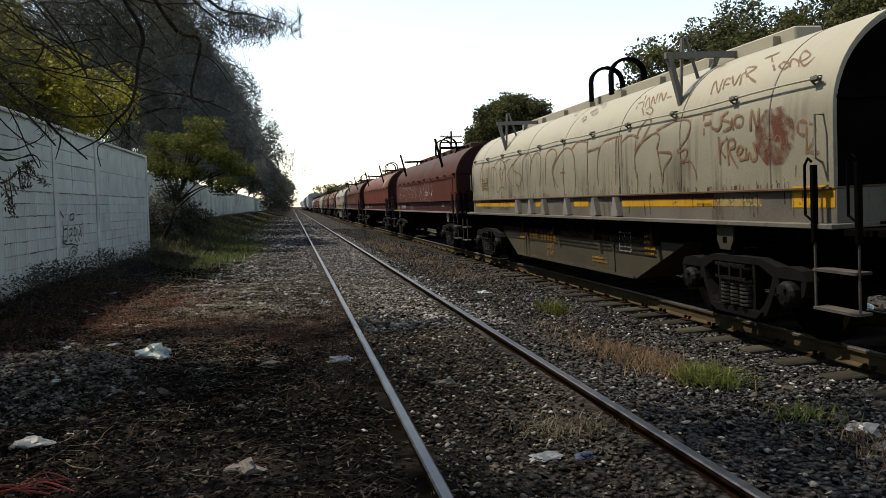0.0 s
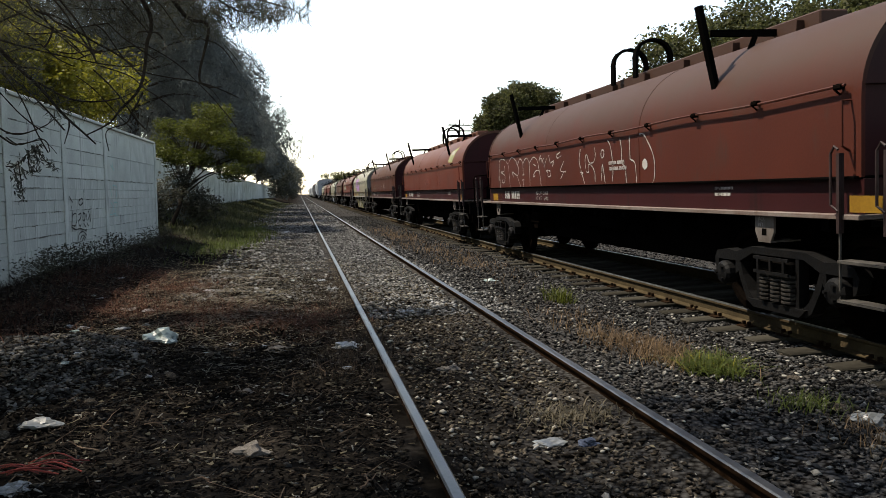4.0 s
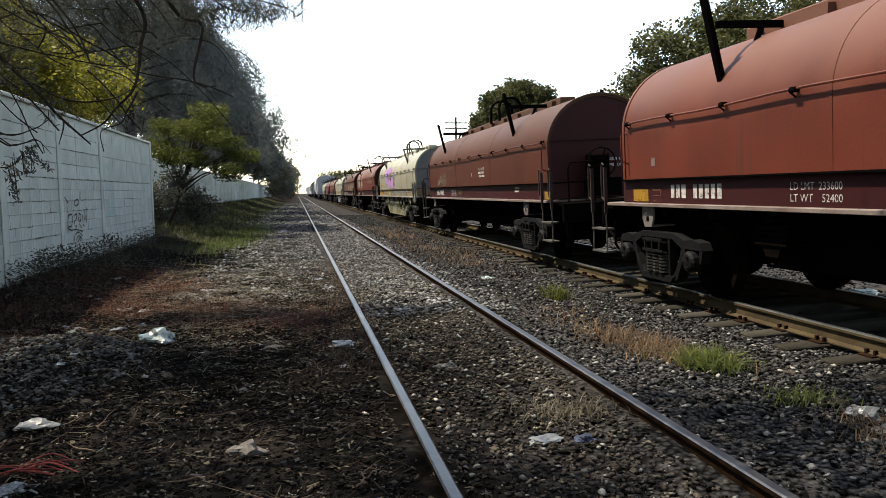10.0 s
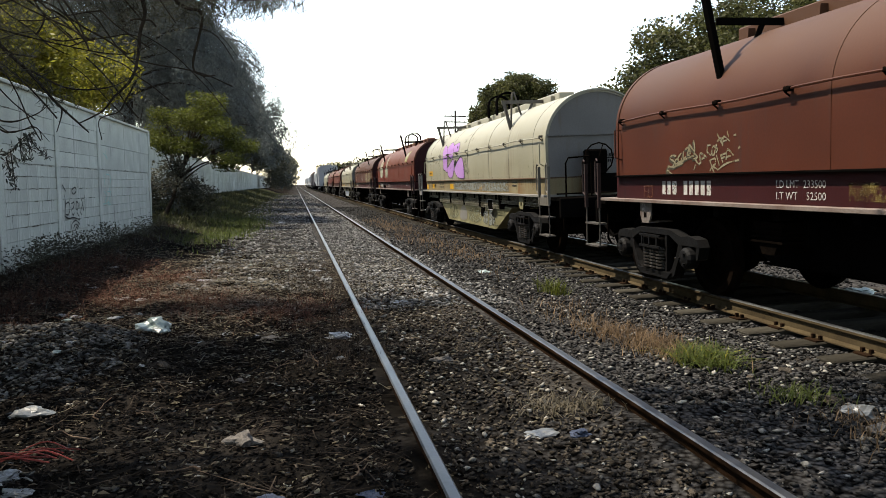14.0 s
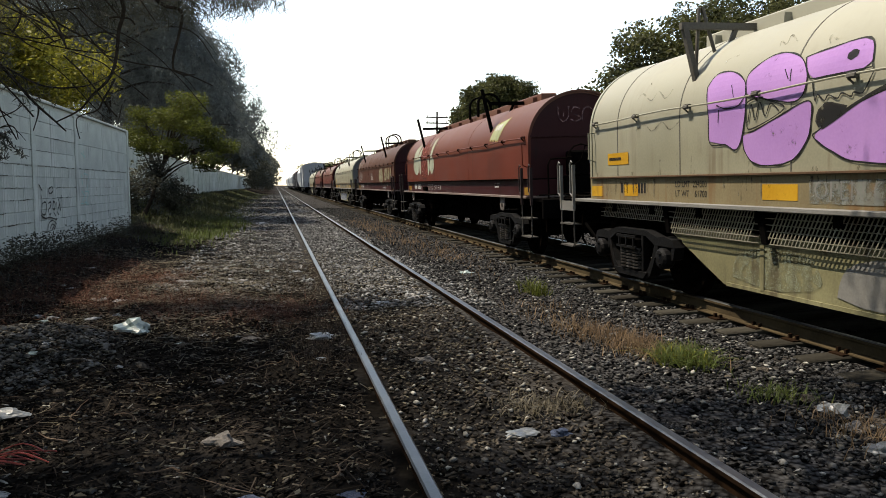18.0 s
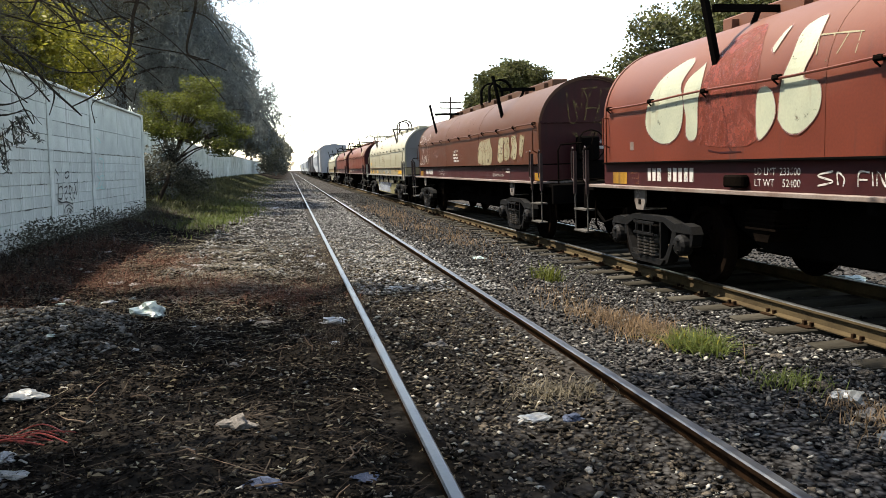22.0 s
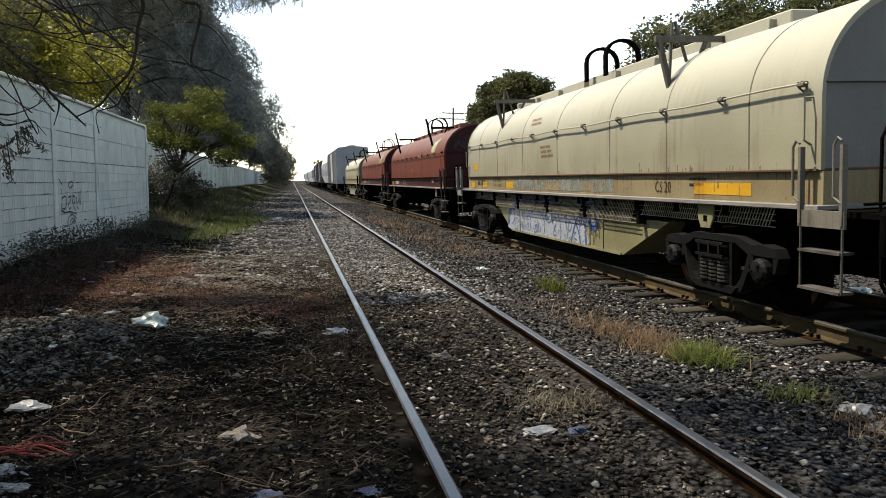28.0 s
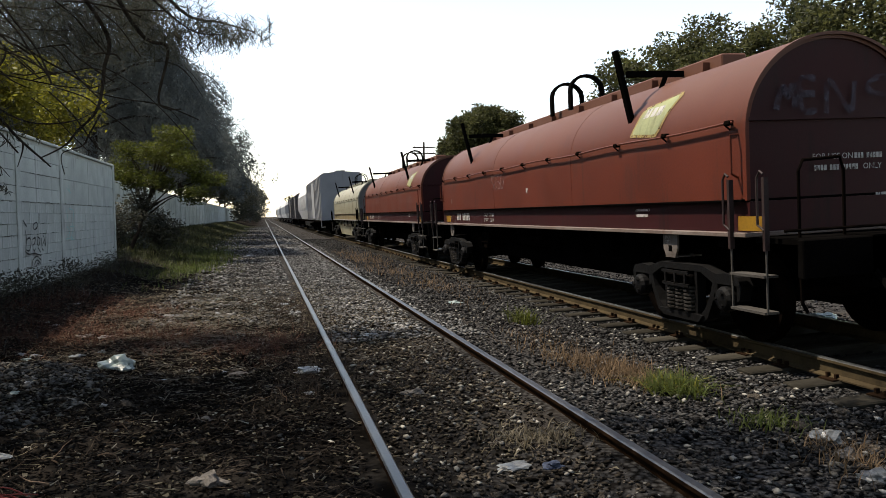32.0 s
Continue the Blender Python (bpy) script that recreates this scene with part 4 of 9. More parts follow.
            prism(bm, [(y - 0.02, DECK - 0.05), (y + 0.07, DECK - 0.05), (y - 0.02, DECK - 0.37), (y - 0.1, DECK - 0.37)], -1.075, -0.95)
            part("walkway_bracket", bm, BLACK, car)
    for y in (-4.85,) if beige else (-4.85, 5.3):
        # a jacking pad under the deck edge: a bent plate, its square hole's shade put on as a black tile
        bm = bmesh.new()
        prism(bm, [(y - 0.15, DECK - 0.046), (y - 0.15, 0.93), (y - 0.1, 0.84), (y + 0.1, 0.84), (y + 0.15, 0.93), (y + 0.15, DECK - 0.046)], -1.09, -1.065)
        box(bm, -1.09, -0.75, y - 0.1, y + 0.1, 0.826, 0.842)
        pad = part("jacking_pad", bm, spec["belly"] if beige else PAD, car)
        part("pad_hole", box(bmesh.new(), -1.0935, -1.0895, y - 0.035, y + 0.035, 0.9, 0.965), BLACK, pad)
        if not beige:
            lettering("JACK", 0.055, on_belly(y + 0.1, 1.045, -1.0915), WHITE, pad)
            lettering("LIFT", 0.055, on_belly(y + 0.1, 0.985, -1.0915), WHITE, pad)
    for y in (-5.05, 5.05):
        bogie(car, y)
    ladder(car, -half + 0.1, -half - 0.42, spec.get("post", BLACK if beige else POST), panel=spec.get("panel", False))
    ladder(car, half + 0.95, half + 0.45, spec.get("post_far", BLACK if beige else POST), panel=spec.get("panel", False))
    for s in (-1, 1):
        bm = box(bmesh.new(), -0.12, 0.12, s * (half + 0.5), s * (half + 1.35), 0.72, 0.94, 0.03)
        box(bm, -0.17, 0.2, s * (half + 1.2), s * (half + 1.5), 0.68, 0.98, 0.05)
        part("coupler", bm, GRIME, car)
        bm = bmesh.new()
        tube(bm, [(-0.3, s * (half + 0.7), 0.85), (-0.32, s * (half + 0.95), 0.6), (-0.3, s * (half + 1.25), 0.42), (-0.22, s * (half + 1.5), 0.5)], 0.03, 6)
        part("brake_hose", bm, BLACK, car)
        bm = bmesh.new()
        tube(bm, [(-0.95, s * (half + 0.6), 0.9), (-0.95, s * (half + 0.62), 0.5), (-0.9, s * (half + 0.62), 0.42)], 0.018, 6)
        part("uncoupling_lever", bm, GRIME, car)
    # hand brake on the near end
    ye = -half - 0.28
    if spec.get("brake", True):
        bm = box(bmesh.new(), -0.35, 0.05, ye, ye + 0.22, 1.5, 1.95, 0.03)
        box(bm, -0.4, 0.3, ye + 0.05, ye + 0.2, DECK, 1.5, 0.02)
        main = part("hand_brake", bm, BLACK, car)
        bm = bmesh.new()
        tube(bm, [(-0.15 + 0.28 * math.cos(k * 0.5236), ye - 0.06, 1.78 + 0.28 * math.sin(k * 0.5236)) for k in range(12)], 0.014, 5, closed=True)
        for k in range(5):
            a = k * 1.2566
            bar(bm, (-0.15, ye - 0.06, 1.78), (-0.15 + 0.28 * math.cos(a), ye - 0.06, 1.78 + 0.28 * math.sin(a)), 0.014, 0.014)
        part("brake_wheel", bm, GRIME, main)
    bm = bmesh.new()
    tube(bm, [(-0.85, ye - 0.2, DECK - 0.05), (-0.85, ye - 0.2, 1.7), (-0.8, ye - 0.2, 1.8), (-0.4, ye - 0.2, 1.82), (-0.36, ye - 0.2, 1.7), (-0.36, ye - 0.2, DECK - 0.05)], 0.016, 6)
    tube(bm, [(-1.05, ye - 0.25, DECK + 0.02), (1.05, ye - 0.25, DECK + 0.02)], 0.014, 6)
    part("end_handrail", bm, GRIME, car)
    return tagged(car, spec["label"], "rail car", "coil cars of the train"), half


def marks(car, half, dark, n, seed):
    """The small stencils of the side sill and hood, and the reporting number as bars."""
    ink = INK if dark else WHITE
    rng = random.Random(seed)
    z = DECK + 0.1
    if dark:
        bars(on_side(half - 0.95, z), [0.05, 0.05, 0.05, -0.09, 0.048, 0.048, 0.048, 0.048, 0.048], 0.13, ink, car, gap=0.6)
        lettering("LD LMT  224300", 0.105, on_side(half - 2.35, z + 0.08), ink, car, squeeze=0.9)
        lettering("LT WT    61700", 0.105, on_side(half - 2.35, z - 0.03), ink, car, squeeze=0.95)
    else:
        bars(on_side(half - 1.31, z - 0.03), [0.085, 0.085, 0.1, -0.12, 0.085, 0.085, 0.085, 0.085, 0.085], 0.165, ink, car, gap=0.5)
        load, tare = ("233500", "52500") if seed == 4 else ("233600", "52400")
        lettering("LD LMT  " + load, 0.105, on_side(half - 3.58, z + 0.06), ink, car, squeeze=0.95)
        lettering("LT WT    " + tare, 0.105, on_side(half - 3.58, z - 0.05), ink, car, squeeze=1.0)
        strokes("stencil_frame", [[(0, 0), (0.22, 0)], [(0.22, 0), (0.22, 0.14)], [(0.22, 0.14), (0, 0.14)], [(0, 0.14), (0, 0)], [(0.11, 0), (0.11, 0.14)], [(0, 0.07), (0.22, 0.07)]], on_side(half - 0.82, DECK + 0.03), 0.018, RUSTRED, car)
    bars(on_side(-half + 2.2, z + 0.12), [0.02] * 14, 0.03, ink, car)
    bars(on_side(-half + 2.2, z + 0.05), [0.02] * 12, 0.035, ink, car)
    if not dark:
        plate("yellow_plate", 0.44, 0.16, on_side(half - 0.26, DECK + 0.02) if seed != 4 else on_side(half - 4.55, DECK + 0.05), DULL_YELLOW if seed != 4 else GOLDSPRAY, car)
        part("yellow_plate", box(bmesh.new(), -HALF - 0.085, -HALF - 0.073, -half - 0.36, -half + 0.02, DECK + 0.02, DECK + 0.16), DULL_YELLOW, car)
        if seed != 4:
            plate("paint_patch", 0.11, 0.11, on_side(half - 0.8, 1.62), LIP, car)
        if seed in (4, 9):
            blot("triangle_mark", [(0.05, 0.0), (0.11, 0.1), (-0.01, 0.1)], on_side(-0.02, 1.7), WHITE, car, "small white triangle on the hood", smooth=False)
        if seed == 6:
            part("sill_lug", box(bmesh.new(), -HALF - 0.09, -HALF, half - 3.5, half - 3.15, 1.17, 1.3, 0.02), GRIME, car)


spec_hood = [RED]


def hood_note(car, y, z, ink, lines=3):
    for k in range(lines):
        bars(on_side(y - 0.03 * k, z - 0.085 * k), [0.026] * (8 + (k * 5) % 4) + [-0.03] + [0.026] * 7, 0.05, ink, car, gap=0.35)


def end_note(car, half, ink):
    y = -half - 0.012
    lettering("FOR USE ON", 0.085, on_end(-0.3, y, 1.82), ink, car, squeeze=1.0)
    bars(on_end(0.2, y, 1.82), [0.03] * 3 + [-0.03] + [0.03] * 5, 0.055, ink, car)
    bars(on_end(-0.28, y, 1.71), [0.03] * 4 + [-0.03] + [0.03] * 3 + [-0.03] + [0.03] * 5, 0.055, ink, car)
    lettering("ONLY", 0.085, on_end(0.3, y, 1.71), ink, car, squeeze=1.0)
    bars(on_end(0.45, y, 1.38), [0.055] * 3 + [-0.03] + [0.055] * 5, 0.085, ink, car, gap=0.25)
    for k in range(4):
        bars(on_end(0.5, y, 1.29 - 0.07 * k), [0.022] * (9 + k % 3), 0.04, ink, car)


def throwup(seed, n, w, h):
    """Rounded letter shapes in one sweep of the arm, for tags that cannot be read."""
    rng = random.Random(seed)
    out = []
    u = 0.0
    for k in range(n):
        d = w * rng.uniform(0.8, 1.2)
        t = h * rng.uniform(0.85, 1.1)
        pick = rng.random()
        if pick < 0.45:
            out.append([(u, 0), (u + 0.04 * d, t * 0.7), (u + d * 0.4, t), (u + d * 0.85, t * 0.75), (u + d * 0.9, 0)])
        elif pick < 0.7:
            out.append([(u + d * 0.8, t * 0.9), (u + d * 0.3, t), (u + 0.05 * d, t * 0.6), (u + d * 0.5, t * 0.45), (u + d * 0.9, t * 0.2), (u + d * 0.4, 0), (u, t * 0.15)])
        else:
            out.append([(u, t), (u + d * 0.05, t * 0.3), (u + d * 0.4, 0), (u + d * 0.8, t * 0.3), (u + d * 0.85, t)])
            out.append([(u + d * 0.4, t * 0.35), (u + d * 0.45, t * 0.6)])
        u += d
    return out


def soot(car, half, n, seed, top, material, width=0.022):
    """Run-down dirt: narrow upright streaks from the hood's foot upwards."""
    rng = random.Random(seed)
    lines = []
    for k in range(n):
        u = rng.uniform(0.1, 2 * half - 0.2)
        h = top * rng.random() ** 3 * (1.1 + math.sin(u * 1.3 + seed)) * 0.6 + 0.04
        lines.append([(u, 0.0), (u + rng.uniform(-0.01, 0.01), h * 0.5), (u + rng.uniform(-0.015, 0.015), h)])
    strokes("dirt_streak", lines, on_side(half - 0.05, HOOD_FOOT + 0.015, 0.002), width, material, car, "upright streaks of run-down dirt")


def runs(car, half, n, seed, material):
    """Rust and dirt that has run down the side sill."""
    rng = random.Random(seed)
    lines = []
    for k in range(n):
        u, h = rng.uniform(0.1, 2 * half - 0.2), 0.05 + 0.2 * rng.random()
        lines.append([(u, 0.28), (u + rng.uniform(-0.01, 0.01), 0.28 - h * 0.5), (u, 0.28 - h)])
    strokes("rust_run", lines, on_side(half - 0.05, DECK + 0.005, 0.0045), 0.016, material, car, "rust runs down the sill")


def travelled(t):
    """Metres that the train has rolled towards the camera after t seconds."""
    return 3.75656 * t + 0.00478982 * t * t - 0.0000162470 * t ** 3


TRAIN = []


def add_car(spec, y):
    spec_hood[0] = spec["hood"]
    before = len(WHEELSETS)
    car, half = coil_car(spec)
    TRAIN.append((car, y))
    marks(car, half, spec["kind"] == "beige", 0, spec["seed"])
    end_note(car, half, WHITE if spec["kind"] != "beige" else INK)
    return car, half


FLAG = [(0.0, 0.0), (0.35, 0.05), (0.68, 0.0), (0.85, 0.25), (0.98, 0.52), (0.6, 0.47), (0.22, 0.42), (0.1, 0.2)]


def flag(car):
    field = [(0.5 + (u - 0.5) * 0.88, 0.25 + (v - 0.25) * 0.86) for u, v in FLAG]
    blot("emblem", FLAG, on_side(-3.85, 2.24), PATCH, car, "faded flag emblem with a pale green field on the hood")
    blot("emblem_field", field, on_side(-3.85, 2.24, 0.006), EMBLEM, car)
    bars(lambda u, v: on_side(-4.12, 2.5, 0.009)(u + 0.25 * v, v), [0.12, 0.1, 0.13], 0.12, WHITE, car)


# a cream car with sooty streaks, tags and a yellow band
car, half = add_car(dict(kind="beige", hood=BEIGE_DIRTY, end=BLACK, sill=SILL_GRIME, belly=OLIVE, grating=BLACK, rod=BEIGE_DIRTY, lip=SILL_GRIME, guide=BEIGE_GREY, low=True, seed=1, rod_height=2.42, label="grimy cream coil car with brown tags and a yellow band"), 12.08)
soot(car, half, 170, 3, 0.34, SOOT, 0.014)
runs(car, half, 60, 4, SOOT)
for y in (2.55, 1.7, 0.92, -0.23, -1.41, -2.17):
    bm = bmesh.new()
    prism(bm, [(y - 0.03, 1.43), (y + 0.03, 1.43), (y + 0.12, 1.16), (y - 0.12, 1.16)], -1.14, -1.05)
    part("sill_gusset", bm, BEIGE_GREY, car)
lettering("LD LMT", 0.14, on_belly(1.22, 0.51, -0.979), DULL_YELLOW, car)
lettering("LT WT", 0.14, on_belly(1.22, 0.36, -0.979), DULL_YELLOW, car)
bars(on_belly(2.23, 0.65, -0.979), [0.12, 0.12, 0.12, -0.16, 0.12, 0.12, 0.12, 0.12, 0.12], 0.18, DULL_YELLOW, car, "dull yellow bars of lettering", gap=0.45)
plate("rusty_plate", 0.58, 0.3, on_side(5.58, 1.67), GOLDSPRAY, car, "rusty gold plate on the hood")
strokes("plate_line", [[(0.03, 0.06 + 0.06 * k), (0.55, 0.06 + 0.06 * k)] for k in range(4)], on_side(5.58, 1.67, 0.006), 0.012, RUSTRED, car)
strokes("tag", [[(-4.93, 2.33), (-5.35, 2.34), (-5.59, 2.18), (-5.69, 1.9), (-5.58, 1.77)], [(-4.85, 2.31), (-4.98, 1.98), (-5.07, 1.75)], [(-4.61, 2.21), (-4.72, 1.84), (-4.56, 1.7)], [(-4.61, 2.21), (-4.3, 2.15), (-4.2, 1.96), (-4.26, 1.66), (-4.11, 1.61)], [(-3.99, 2.09), (-3.82, 2.13), (-3.71, 1.99), (-3.81, 1.88), (-3.94, 1.94), (-3.99, 2.09)], [(-4.11, 1.63), (-3.89, 1.73), (-3.62, 1.68)], [(-3.6, 2.25), (-3.51, 1.98), (-3.5, 1.62)], [(-3.6, 2.25), (-3.36, 2.3), (-3.08, 2.29)]], on_side(0, 0), 0.028, BROWNSPRAY, car)
bars(on_belly(2.95, 0.68, -0.979), [0.09, 0.09, 0.09, -0.1, 0.09, 0.09, 0.09, 0.09], 0.13, RUSTRED, car, "faded red bars of lettering")
oct_line = [(0.32 * math.cos(0.3927 + k * 0.7854) + 5.67, 0.3 * math.sin(0.3927 + k * 0.7854) + 1.97) for k in range(8)]
blot("painted_octagon", oct_line, on_side(0, 0), RUSTRED, car, "rust red octagon painted on the hood", smooth=False)
strokes("octagon_marks", throwup(14, 4, 0.09, 0.12), on_side(-5.5, 1.85, 0.004), 0.012, BROWNSPRAY, car)
strokes("tag", [[(-4.48, 1.69), (-4.44, 2.14), (-4.02, 2.33), (-3.56, 2.21), (-3.79, 1.98)], [(-3.59, 1.73), (-3.44, 2.21), (-3.21, 2.31)], [(-2.9, 2.2), (-3.35, 1.96), (-2.96, 1.71)], [(-2.36, 2.36), (-2.81, 2.22), (-2.91, 2.06), (-2.4, 1.92), (-2.56, 1.7), (-2.85, 1.82)], [(-2.28, 1.63), (-2.29, 2.14), (-2.01, 2.33), (-1.73, 2.21), (-1.84, 1.89), (-1.66, 2.2), (-1.39, 2.31), (-1.15, 2.17), (-1.28, 1.66)], [(-0.93, 1.65), (-0.87, 2.2), (-0.58, 2.32), (-0.3, 2.2), (-0.57, 1.93), (-0.3, 1.63)], [(-0.46, 1.63), (-0.51, 1.93), (-0.24, 2.15), (0.15, 2.28), (0.49, 2.14), (0.52, 1.6)], [(-0.15, 1.88), (0.08, 1.87)], [(-0.02, 1.95), (-0.03, 1.67)]], on_side(0, 0), 0.026, BROWNSPRAY, car, "thin brown sprayed tag")
strokes("tag", [[(0.38, 2.24), (0.66, 2.34), (1.07, 2.3)], [(1.05, 2.35), (1.06, 2.01), (1.0, 1.63)], [(1.09, 2.16), (1.54, 2.18)], [(2.28, 2.29), (1.78, 2.27), (1.54, 2.16), (1.44, 1.9), (1.46, 1.62)], [(2.27, 2.31), (2.3, 2.07), (2.3, 1.83)], [(2.3, 2.2), (2.54, 2.27), (2.82, 2.22)], [(2.13, 2.29), (2.1, 1.98), (2.06, 1.61)], [(2.72, 2.04), (2.8, 2.29), (3.0, 2.44), (3.12, 2.37), (2.95, 2.19), (2.73, 2.03), (2.7, 1.82), (2.78, 1.61)], [(2.73, 2.03), (3.01, 2.18), (3.31, 2.23), (3.4, 2.16), (3.34, 2.0), (3.7, 1.94), (3.5, 1.77), (3.45, 1.6)], [(3.34, 2.0), (3.41, 1.78), (3.43, 1.61)]], on_side(0, 0), 0.026, BROWNSPRAY, car)
strokes("tag", [[(3.31, 2.26), (3.78, 2.33), (4.04, 2.31), (4.14, 2.24), (4.06, 2.1), (3.83, 1.96)], [(3.83, 1.94), (4.05, 1.97), (4.0, 1.83), (3.89, 1.84), (4.12, 1.82), (4.23, 1.7), (4.25, 1.59)]], on_side(0, 0), 0.026, BROWNSPRAY, car)
strokes("tag", [[(4.44, 2.09), (4.4, 2.34)], [(4.41, 2.33), (4.57, 2.33)], [(4.44, 2.21), (4.57, 2.22)], [(4.56, 2.25), (4.59, 2.18), (4.7, 2.13), (4.77, 2.17), (4.76, 2.26)], [(4.89, 2.3), (4.8, 2.27), (4.79, 2.23), (4.95, 2.18), (4.95, 2.13), (4.81, 2.1)], [(4.97, 2.23), (5.0, 2.1)], [(5.07, 2.24), (5.02, 2.2), (5.06, 2.13), (5.16, 2.14), (5.16, 2.21), (5.07, 2.24)], [(5.3, 2.06), (5.31, 2.26), (5.41, 2.08), (5.43, 2.27)], [(4.73, 2.05), (4.74, 1.75)], [(4.89, 2.03), (4.75, 1.94), (4.84, 1.82)], [(4.9, 1.74), (4.9, 1.98), (5.02, 1.99), (5.01, 1.92), (4.92, 1.88), (5.06, 1.7)]], on_side(0, 0), 0.03, BROWNSPRAY, car)
strokes("tag", [[(5.07, 1.83), (5.16, 1.88), (5.1, 1.92), (5.05, 1.86), (5.12, 1.78), (5.21, 1.79)], [(5.21, 1.9), (5.22, 1.78), (5.27, 1.84), (5.31, 1.76), (5.39, 1.79), (5.34, 1.94)]], on_side(0, 0), 0.03, BROWNSPRAY, car)
strokes("tag", [[(2.47, 2.65), (2.23, 2.91)], [(2.4, 2.75), (2.55, 2.76)], [(2.66, 2.66), (2.43, 2.89)], [(2.74, 2.64), (2.62, 2.82), (2.87, 2.64)], [(2.93, 2.63), (2.76, 2.81), (3.02, 2.65), (2.85, 2.84)], [(3.1, 2.66), (2.94, 2.84), (3.21, 2.67), (3.12, 2.81)], [(3.26, 2.7), (3.38, 2.7)], [(2.65, 2.64), (2.82, 2.52)], [(2.82, 2.59), (2.9, 2.62), (3.04, 2.56), (3.02, 2.5), (2.86, 2.55)], [(4.41, 2.56), (4.34, 2.74), (4.56, 2.56), (4.49, 2.74)], [(4.63, 2.58), (4.57, 2.72), (4.67, 2.71)], [(4.63, 2.64), (4.71, 2.64)], [(4.66, 2.75), (4.83, 2.6), (4.82, 2.74)], [(4.95, 2.58), (4.87, 2.72), (4.93, 2.74)]], on_side(0, 0), 0.02, BROWNSPRAY, car)
strokes("tag", [[(5.01, 2.66), (4.85, 2.81), (5.07, 2.77), (4.98, 2.7), (5.24, 2.56)]], on_side(0, 0), 0.02, BROWNSPRAY, car)
blot("stain", [(3.79, 3.12), (3.7, 3.29), (4.12, 3.28), (4.12, 3.29), (4.11, 3.09), (3.96, 3.02)], on_side(0, 0), STAIN, car, "brown stain where paint has peeled")
for patch in [[(-1.74, 3.27), (-1.42, 3.26), (-1.19, 3.28), (-1.4, 3.29), (-1.7, 3.29)], [(-1.09, 3.25), (-0.9, 3.29), (-0.44, 3.13), (-0.22, 2.9)], [(-0.58, 3.28), (-0.26, 3.27), (-0.18, 3.29), (-0.26, 3.18), (-0.6, 3.29)], [(0.41, 2.9), (0.47, 3.01), (0.86, 2.86), (0.81, 2.76)], [(0.23, 2.81), (0.39, 2.84), (0.59, 2.73), (0.46, 2.69)], [(0.54, 3.1), (0.66, 3.12), (1.01, 2.93), (0.89, 2.91)]]:
    blot("stain", patch, on_side(0, 0), STAIN, car)
blot("stain", [(0.48, 2.99), (0.11, 3.29), (0.48, 3.29), (0.58, 3.11)], on_side(0, 0), STAIN, car)
strokes("tag", [[(5.21, 2.87), (5.47, 2.65)], [(5.08, 2.89), (5.28, 2.92)], [(5.54, 2.73), (5.51, 2.69), (5.62, 2.63), (5.68, 2.67), (5.54, 2.73)], [(5.72, 2.63), (5.66, 2.73), (5.8, 2.68), (5.86, 2.61)], [(5.85, 2.66), (5.94, 2.71), (5.78, 2.8), (5.79, 2.72), (5.94, 2.6), (6.03, 2.67)]], on_side(0, 0), 0.02, BROWNSPRAY, car)
strokes("tag", [[(6.1, 1.94), (6.02, 1.97), (6.03, 2.06), (6.13, 2.05), (6.13, 1.94), (6.13, 1.77)], [(6.17, 2.04), (6.24, 2.0), (6.21, 1.87), (6.15, 1.79), (6.29, 1.77)]], on_side(0, 0), 0.03, BROWNSPRAY, car)
for a, b in ((6.24, 2.7), (1.55, 1.1), (-0.42, -1.05), (-2.27, -4.61)):
    plate("yellow_band", a - b, 0.090, on_side(a, 1.290), YELLOW, car)
plate("faded_band", 0.85, 0.090, on_side(-4.61, 1.290), PATCH, car)
plate("maroon_band", 3.0, 0.070, on_side(5.75, 1.384), RED_DARK, car)
plate("maroon_band", 2.34, 0.070, on_side(-2.27, 1.384), RED_DARK, car)
plate("yellow_plate", 0.56, 0.200, on_side(-5.92, 1.280), YELLOW, car)
for a in (2.92,):
    bars(on_belly(a, 0.62, -0.976), [0.03] * 9, 0.05, YELLOW, car)
strokes("route_plate", [[(0, 0), (0.37, 0)], [(0.37, 0), (0.37, 0.27)], [(0.37, 0.27), (0, 0.27)], [(0, 0.27), (0, 0)], [(0.18, 0.06), (0.18, 0.27)], [(0, 0.06), (0.37, 0.06)]], on_belly(-1.97, 0.64, -0.98), 0.02, WHITE, car)
for k in range(4):
    bars(on_belly(-2.75, 0.62 + 0.08 * k, -0.979), [0.035] * (6 + k % 2), 0.045, DULL_YELLOW, car, gap=0.3)
for k in range(2):
    bars(on_belly(-0.94, 0.41 + 0.055 * k, -0.979), [0.03] * (15 - 4 * k), 0.03, DULL_YELLOW, car)

# a dusty red car with large white tags
car, half = add_car(dict(kind="red", hood=RED_DUST, end=RED_DARK, sill=RED_DARK, seed=2, label="dusty red coil car with looping white tags", half=6.1), 26.62)
